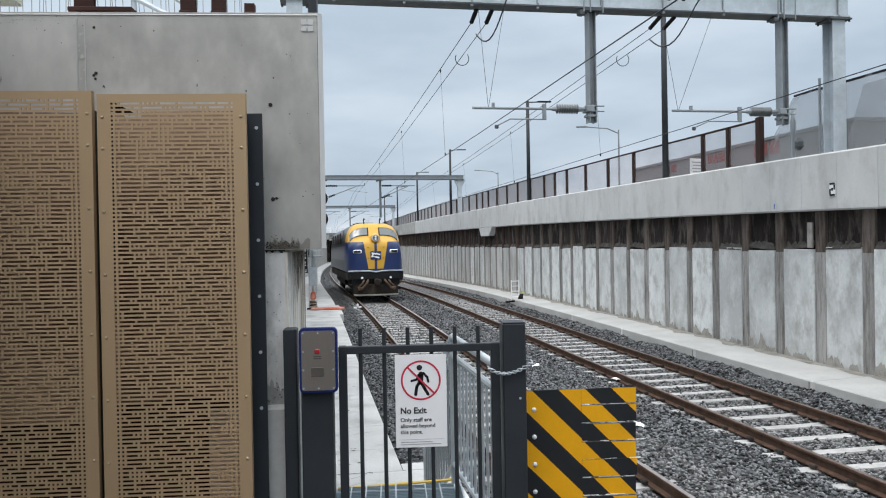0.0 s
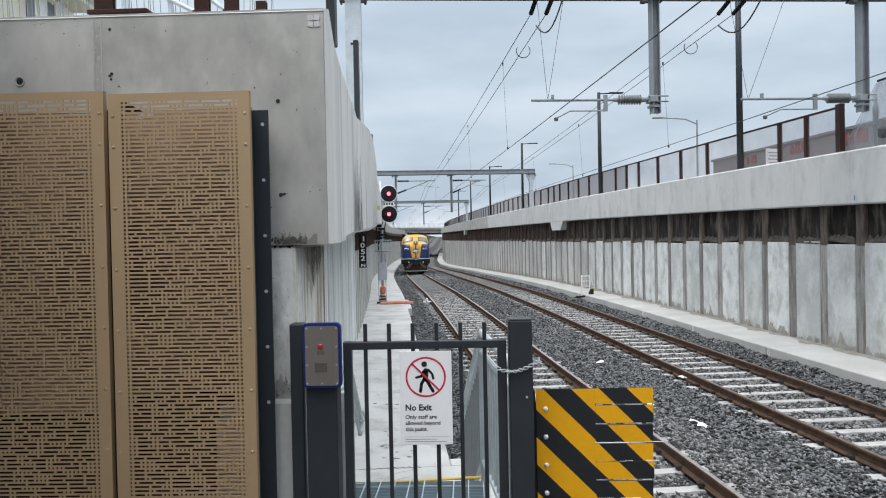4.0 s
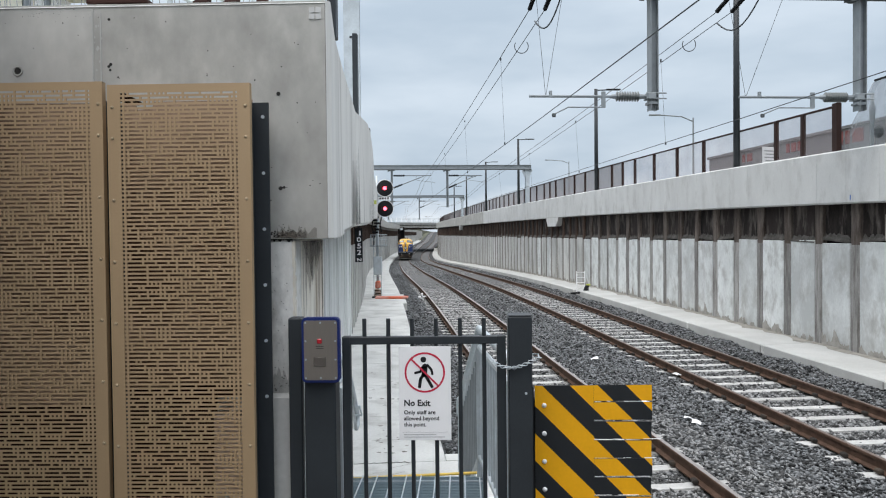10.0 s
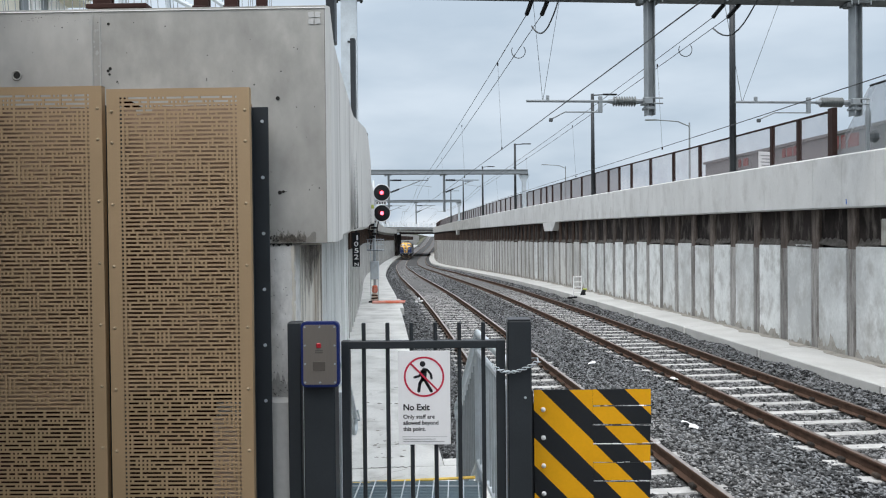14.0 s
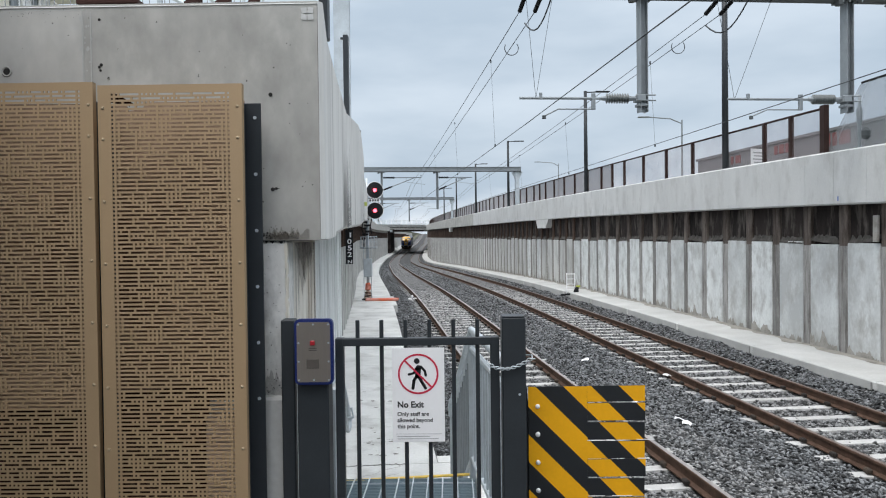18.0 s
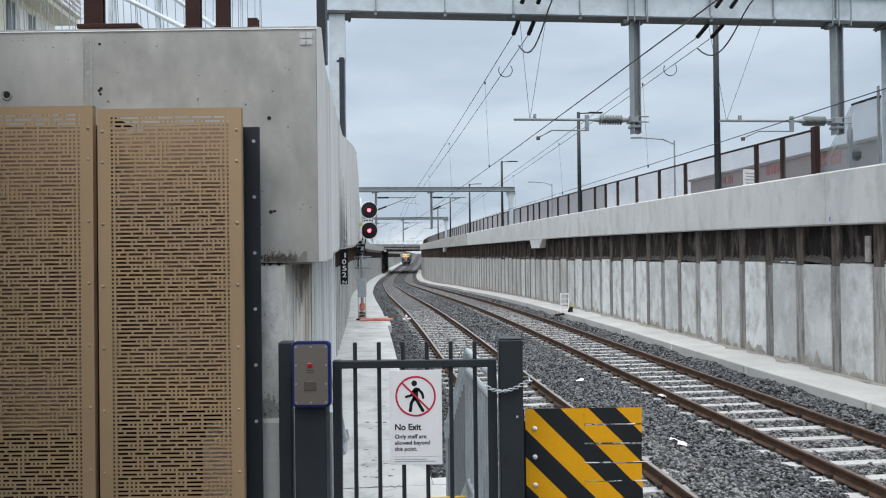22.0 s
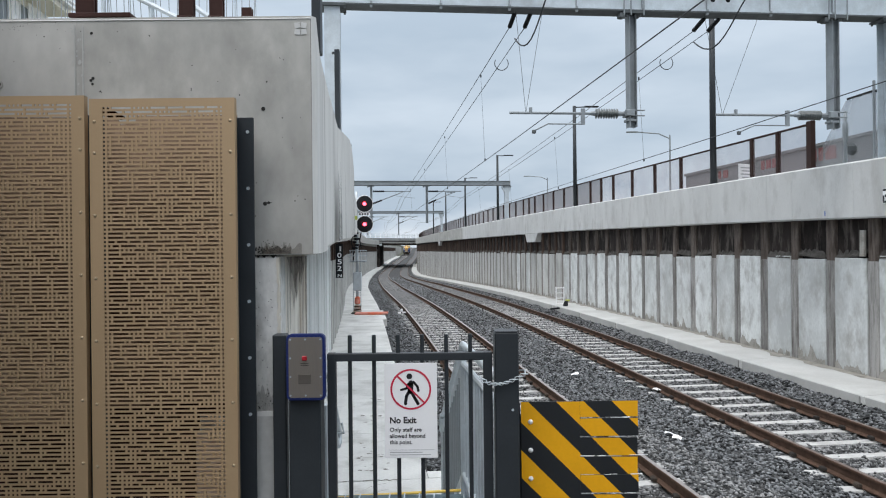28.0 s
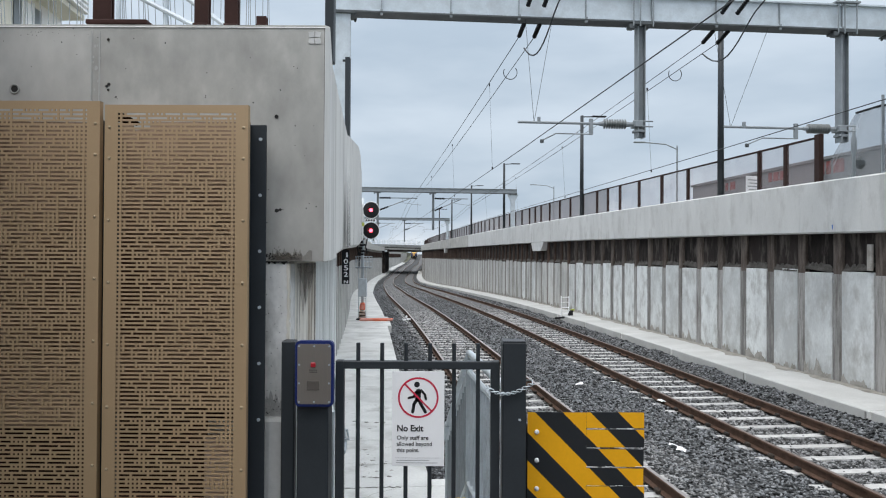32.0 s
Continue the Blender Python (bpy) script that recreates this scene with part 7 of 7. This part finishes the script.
# ---- the locomotive ----
def livery():
    """Yellow front with blue cheeks and a blue centre line; blue and grey sides."""
    m = bpy.data.materials.new("loco_livery")
    m.use_nodes = True
    nt = m.node_tree
    bs = nt.nodes["Principled BSDF"]
    bs.inputs["Roughness"].default_value = 0.3
    tc = nt.nodes.new("ShaderNodeTexCoord")
    sp = nt.nodes.new("ShaderNodeSeparateXYZ")
    nt.links.new(tc.outputs["Object"], sp.inputs[0])

    def op(kind, a, b=None):
        n = nt.nodes.new("ShaderNodeMath")
        n.operation = kind
        for i, v in enumerate((a, b)):
            if v is None:
                continue
            if isinstance(v, (int, float)):
                n.inputs[i].default_value = v
            else:
                nt.links.new(v, n.inputs[i])
        return n.outputs[0]

    x, y, z = op("ABSOLUTE", sp.outputs["X"]), sp.outputs["Y"], sp.outputs["Z"]
    edge = op("ADD", op("MULTIPLY", op("SUBTRACT", z, 1.5), 0.17), 0.37)
    wedge = op("MULTIPLY", op("LESS_THAN", x, edge), op("GREATER_THAN", x, 0.065))
    band = op("GREATER_THAN", z, 2.93)
    front = op("MULTIPLY", op("MAXIMUM", wedge, band), op("LESS_THAN", y, 2.3))
    lower = op("GREATER_THAN", z, 1.56)
    yellow = op("MULTIPLY", front, lower)
    line = op("MULTIPLY", op("GREATER_THAN", y, 2.3), op("MULTIPLY", op("GREATER_THAN", z, 2.0), op("LESS_THAN", z, 2.75)))
    nz = nt.nodes.new("ShaderNodeTexNoise")
    nz.inputs["Scale"].default_value = 4.0
    nt.links.new(tc.outputs["Object"], nz.inputs["Vector"])
    mix0 = nt.nodes.new("ShaderNodeMixRGB")
    mix0.inputs["Color1"].default_value = (0.012, 0.026, 0.10, 1)
    mix0.inputs["Color2"].default_value = (0.02, 0.042, 0.14, 1)
    nt.links.new(nz.outputs["Fac"], mix0.inputs["Fac"])
    mix1 = nt.nodes.new("ShaderNodeMixRGB")
    mix1.inputs["Color2"].default_value = (0.16, 0.17, 0.19, 1)
    nt.links.new(line, mix1.inputs["Fac"])
    nt.links.new(mix0.outputs[0], mix1.inputs["Color1"])
    back = nt.nodes.new("ShaderNodeMixRGB")
    back.inputs["Color1"].default_value = (0.016, 0.034, 0.12, 1)
    back.inputs["Color2"].default_value = (0.035, 0.04, 0.055, 1)
    nt.links.new(op("GREATER_THAN", y, 2.3), back.inputs["Fac"])
    nt.links.new(back.outputs[0], mix1.inputs["Color1"])
    mix2 = nt.nodes.new("ShaderNodeMixRGB")
    mix2.inputs["Color2"].default_value = (0.66, 0.37, 0.04, 1)
    nt.links.new(yellow, mix2.inputs["Fac"])
    nt.links.new(mix1.outputs[0], mix2.inputs["Color1"])
    nt.links.new(mix2.outputs[0], bs.inputs["Base Color"])
    return m


RINGS = [(0.0, 0.98, 2.60), (0.04, 1.11, 2.80), (0.12, 1.23, 2.94), (0.28, 1.33, 3.04), (0.55, 1.39, 3.11), (0.85, 1.425, 3.18), (0.95, 1.43, 3.24),
         (1.25, 1.435, 3.68), (1.42, 1.44, 3.82), (1.7, 1.445, 3.91), (2.4, 1.445, 3.97), (4.0, 1.445, 3.99), (17.8, 1.445, 3.99), (18.2, 1.42, 3.95), (18.35, 1.36, 3.86)]


def hull(k, th, out=0.0):
    """A point of the loco's skin: k runs along the rings, th round the section in degrees from its right foot over the roof."""
    i = min(int(k), len(RINGS) - 2)
    u = k - i
    y, w, h = [a + (b - a) * u for a, b in zip(RINGS[i], RINGS[i + 1])]
    t = radians(th)
    n = 2 / 4.2
    c, s = math.cos(t), math.sin(t)
    x = (w + out) * math.copysign(abs(c) ** n, c)
    z = 1.42 + (h + out - 1.42) * abs(s) ** n
    return Vector((x, y - out, z))


def build_loco():
    loco = thing("diesel_locomotive", "yellow and blue streamlined diesel locomotive with a rounded nose", "locomotive")
    b = Build()
    n = 48
    for k in range(len(RINGS)):
        for j in range(n + 1):
            b.v.append(tuple(hull(k, 180 * j / n)))
    for k in range(len(RINGS) - 1):
        for j in range(n):
            a = k * (n + 1) + j
            b.f.append((a, a + 1, a + n + 2, a + n + 1))
            b.m.append(0)
    b.f.append(tuple(range(n, -1, -1)))
    b.f.append(tuple(range((len(RINGS) - 1) * (n + 1), len(RINGS) * (n + 1))))
    b.m += [0, 0]
    part("body", b, livery(), loco, "yellow nose with dark blue cheeks", smooth=True)

    def patch(name, k0, k1, t0, t1, out, material, label, nk=4, nt=8, parent=loco):
        p = Build()
        for i in range(nk + 1):
            for j in range(nt + 1):
                p.v.append(tuple(hull(k0 + (k1 - k0) * i / nk, t0 + (t1 - t0) * j / nt, out)))
        for i in range(nk):
            for j in range(nt):
                a = i * (nt + 1) + j
                p.f.append((a, a + 1, a + nt + 2, a + nt + 1))
                p.m.append(0)
        return part(name, p, material, parent, label, smooth=True)

    for t0, t1 in ((44, 87.6), (92.4, 136)):
        patch("window_frame", 6.02, 7.0, t0 - 0.8, t1 + 0.8, 0.010, GRIME_AND_SHADE, "dark rubber window surround")
        w = patch("windscreen", 6.10, 6.92, t0, t1, 0.02, SCREEN_GLASS, "windscreen pane with sky reflection in its grey")
        p = Build()
        p.tube([hull(6.5, (t0 + t1) / 2, 0.03), hull(6.95, (t0 + t1) / 2 - 8, 0.03)], 0.012, 5)
        part("wiper", p, BLACK, w)
    p = Build()
    p.tube([(0, 0.9, 3.12), (0, 0.06, 3.12), (0, -0.02, 3.12)], [0.24, 0.24, 0.2], 20)
    h = part("headlight", p, LOCO_YELLOW, loco, "round headlight housing", smooth=True)
    p = Build()
    p.tube([(0, -0.015, 3.12), (0, -0.045, 3.12)], [0.185, 0.17], 20)
    part("lens_ring", p, GALV, h)
    p = Build()
    p.tube([(0, -0.04, 3.12), (0, -0.048, 3.12)], 0.14, 20)
    part("lens", p, DARK_GLASS, h)
    for z in (3.06, 3.19):
        p = Build()
        p.tube([(0, -0.046, z), (0, -0.056, z)], 0.055, 12)
        part("bulb", p, WHITE, h)
    for sx in (-1, 1):
        p = Build()
        p.box((0.92 * sx, 0.05, 2.44), (0.44, 0.14, 0.19), Matrix.Rotation(0.35 * sx, 4, "Z"), 0.04)
        q = part("number_box", p, WHITE, loco, "white number box")
        p = Build()
        p.box(Vector((0.92 * sx, 0.05, 2.44)) + Matrix.Rotation(0.35 * sx, 3, "Z") @ Vector((0, -0.072, 0)), (0.36, 0.012, 0.115), Matrix.Rotation(0.35 * sx, 4, "Z"), 0.004)
        part("number_bar", p, INK, q)
        p = Build()
        p.tube([(0.72 * sx, 0.05, 1.12), (0.72 * sx, -0.12, 1.12)], 0.06, 14)
        part("marker_light", p, WHITE, loco, "small round marker light")
        for z in (2.1, 2.65):
            p = Build()
            p.tube([(0.36 * sx, -0.03, z), (0.42 * sx, -0.03, z)], 0.012, 5)
            part("grab_iron", p, GRIME_AND_SHADE, loco)
        p = Build()
        p.tube([(0.42 * sx, -0.12, 1.0), (0.5 * sx, -0.3, 0.86), (0.72 * sx, -0.28, 0.6), (0.86 * sx, -0.2, 0.52)], 0.06, 8)
        p.tube([(0.62 * sx, -0.1, 1.0), (0.72 * sx, -0.26, 0.84), (0.95 * sx, -0.14, 0.62)], 0.05, 8)
        p.box((0.82 * sx, -0.22, 0.58), (0.24, 0.12, 0.16), None, 0.03)
        part("air_hose", p, HOSE, loco, "dusty brown air hoses")
        p = Build()
        p.box((1.1 * sx, 0.75, 0.5), (0.5, 0.35, 0.06), None, 0.01)
        p.box((1.1 * sx, 0.75, 0.82), (0.5, 0.3, 0.06), None, 0.01)
        part("step", p, GRIME_AND_SHADE, loco)
    p = Build()
    p.box((0, -0.012, 2.24), (0.54, 0.02, 0.42), None, 0.01)
    e = part("emblem", p, LOCO_BLUE, loco, "blue emblem with white strokes")
    for c, s in (((-0.09, 0.09), (0.26, 0.075)), ((0.12, 0.06), (0.22, 0.075)), ((0.08, -0.10), (0.20, 0.09)), ((-0.17, 0.0), (0.08, 0.20)), ((-0.07, -0.07), (0.16, 0.06))):
        p = Build()
        p.box((c[0], -0.026, 2.24 + c[1]), (s[0], 0.01, s[1]), Matrix.Rotation(0.3, 4, "Y"))
        part("stroke", p, WHITE, e)
    def bow(w, nose, deep, n=14):
        """Half an ellipse, nose metres ahead of the sides, closed behind."""
        arc = [(w * math.cos(math.pi * i / n), -nose * math.sin(math.pi * i / n) ** 0.7) for i in range(n + 1)]
        return [(x, y + nose - 0.12) for x, y in arc] + [(-w, deep), (w, deep)]

    p = Build()
    p.prism(bow(1.42, 0.34, 1.9)[::-1], 1.05, 1.425)
    part("valance", p, BLACK, loco, "black lower valance")
    p = Build()
    edge = bow(1.43, 0.34, 1.9)[1:14]
    p.tube([(x, y, 1.455 - 0.05 * (abs(x) < 0.3)) for x, y in edge], 0.035, 6)
    part("trim_strip", p, GALV, loco, "pale grey trim strip")
    p = Build()
    p.prism(bow(1.14, 0.42, 0.9)[::-1], 0.22, 0.78)
    pilot = part("pilot", p, GRIME_AND_SHADE, loco, "rounded grimy pilot plough")
    # pale bar paints the light caught by the plough's bottom rim
    p = Build()
    p.tube([(x, y - 0.01, 0.24) for x, y in bow(1.15, 0.42, 0.9)[1:14]], 0.045, 6)
    part("edge_bar", p, SMEAR, pilot, "lower edge coloured pale as a highlight")
    p = Build()
    p.box((0, 0.55, 0.9), (2.4, 0.9, 0.35), None, 0.03)
    part("headstock", p, BLACK, loco)
    p = Build()
    p.tube([(0.0, -0.52, 0.9), (0.0, -0.62, 0.9)], [0.17, 0.15], 14)
    part("coupler_head", p, GRIME_AND_SHADE, loco)
    p = Build()
    p.box((0, -0.2, 0.92), (0.24, 0.5, 0.3), None, 0.05)
    p.box((0.08, -0.48, 0.92), (0.3, 0.2, 0.26), None, 0.06)
    part("coupler", p, GRIME_AND_SHADE, loco, "heavy knuckle coupler", smooth=False)
    p = Build()
    p.box((0, 9.2, 1.15), (2.8, 17.8, 0.4), None, 0.03)
    p.box((0, 9.2, 0.85), (2.3, 4.6, 0.75), None, 0.08)
    part("underframe", p, GRIME_AND_SHADE, loco)
    for cy in (3.4, 15.0):
        p = Build()
        for sx in (-1, 1):
            p.box((1.02 * sx, cy, 0.62), (0.12, 4.4, 0.32), None, 0.03)
        bogie = part("bogie", p, GRIME_AND_SHADE, loco)
        for dy in (-1.7, 0.0, 1.7):
            p = Build()
            p.tube([(-0.87, cy + dy, 0.51), (-0.74, cy + dy, 0.51)], 0.51, 24)
            p.tube([(0.74, cy + dy, 0.51), (0.87, cy + dy, 0.51)], 0.51, 24)
            p.tube([(-0.8, cy + dy, 0.51), (0.8, cy + dy, 0.51)], 0.09, 8)
            part("wheelset", p, GRIME_AND_SHADE, bogie)
    for y0, h in ((6.0, 0.25), (8.6, 0.3), (11.2, 0.3), (13.8, 0.25)):
        p = Build()
        p.tube([(0, y0, 3.95), (0, y0, 3.86 + h)], 0.5, 20)
        part("roof_fan", p, GRIME_AND_SHADE, loco)
    for sx in (-1, 1):
        p = Build()
        p.tube([(0.42 * sx, 1.9, 3.9), (0.42 * sx, 1.9, 4.12), (0.42 * sx, 1.6, 4.14)], [0.03, 0.03, 0.05], 8)
        part("horn", p, GRIME_AND_SHADE, loco)
        for k in range(4):
            p = Build()
            p.box((1.447 * sx, 5.5 + 2.6 * k, 3.2), (0.02, 1.4, 0.6), None, 0.005)
            part("side_grille", p, GRIME_AND_SHADE, loco)
        p = Build()
        p.box((1.447 * sx, 2.6, 3.3), (0.02, 0.8, 0.55), None, 0.005)
        part("cab_side_window", p, DARK_GLASS, loco)
    return loco


LOCO_ROWS = ((0.0, 38.6), (1.7, 53.6), (3.5, 71.0), (6.0, 96.5), (9.0, 132.0), (11.5, 155.0), (14.0, 180.0), (17.0, 211.0), (20.0, 238.0), (23.0, 268.0), (25.5, 292.0), (28.0, 317.0), (32.0, 360.0))


def loco_pose(y):
    """Front over the left track at y, the body lying back along it."""
    a, c = spot(y, -1.87, 0.0), spot(y + 14.0, -1.93, 0.0)
    d = c - a
    return Matrix.Translation(a) @ Matrix.Rotation(math.atan2(-d.x, d.y), 4, "Z") @ Matrix.Rotation(math.atan2(d.z, math.hypot(d.x, d.y)), 4, "X")


def motions():
    walk(LOCO, [(t, loco_pose(y)) for t, y in LOCO_ROWS])


build_ground()
build_bed()
build_bridge()
build_overhead()
build_fence()
build_beyond()
build_left_top()
build_screens()
build_gate()
build_board()
build_stairs()
build_wall_marks()
build_cracks()
build_signal()
build_trackside()
LOCO = build_loco()
build_walkways()
build_walls()
build_tracks()
build_stones()
motions()
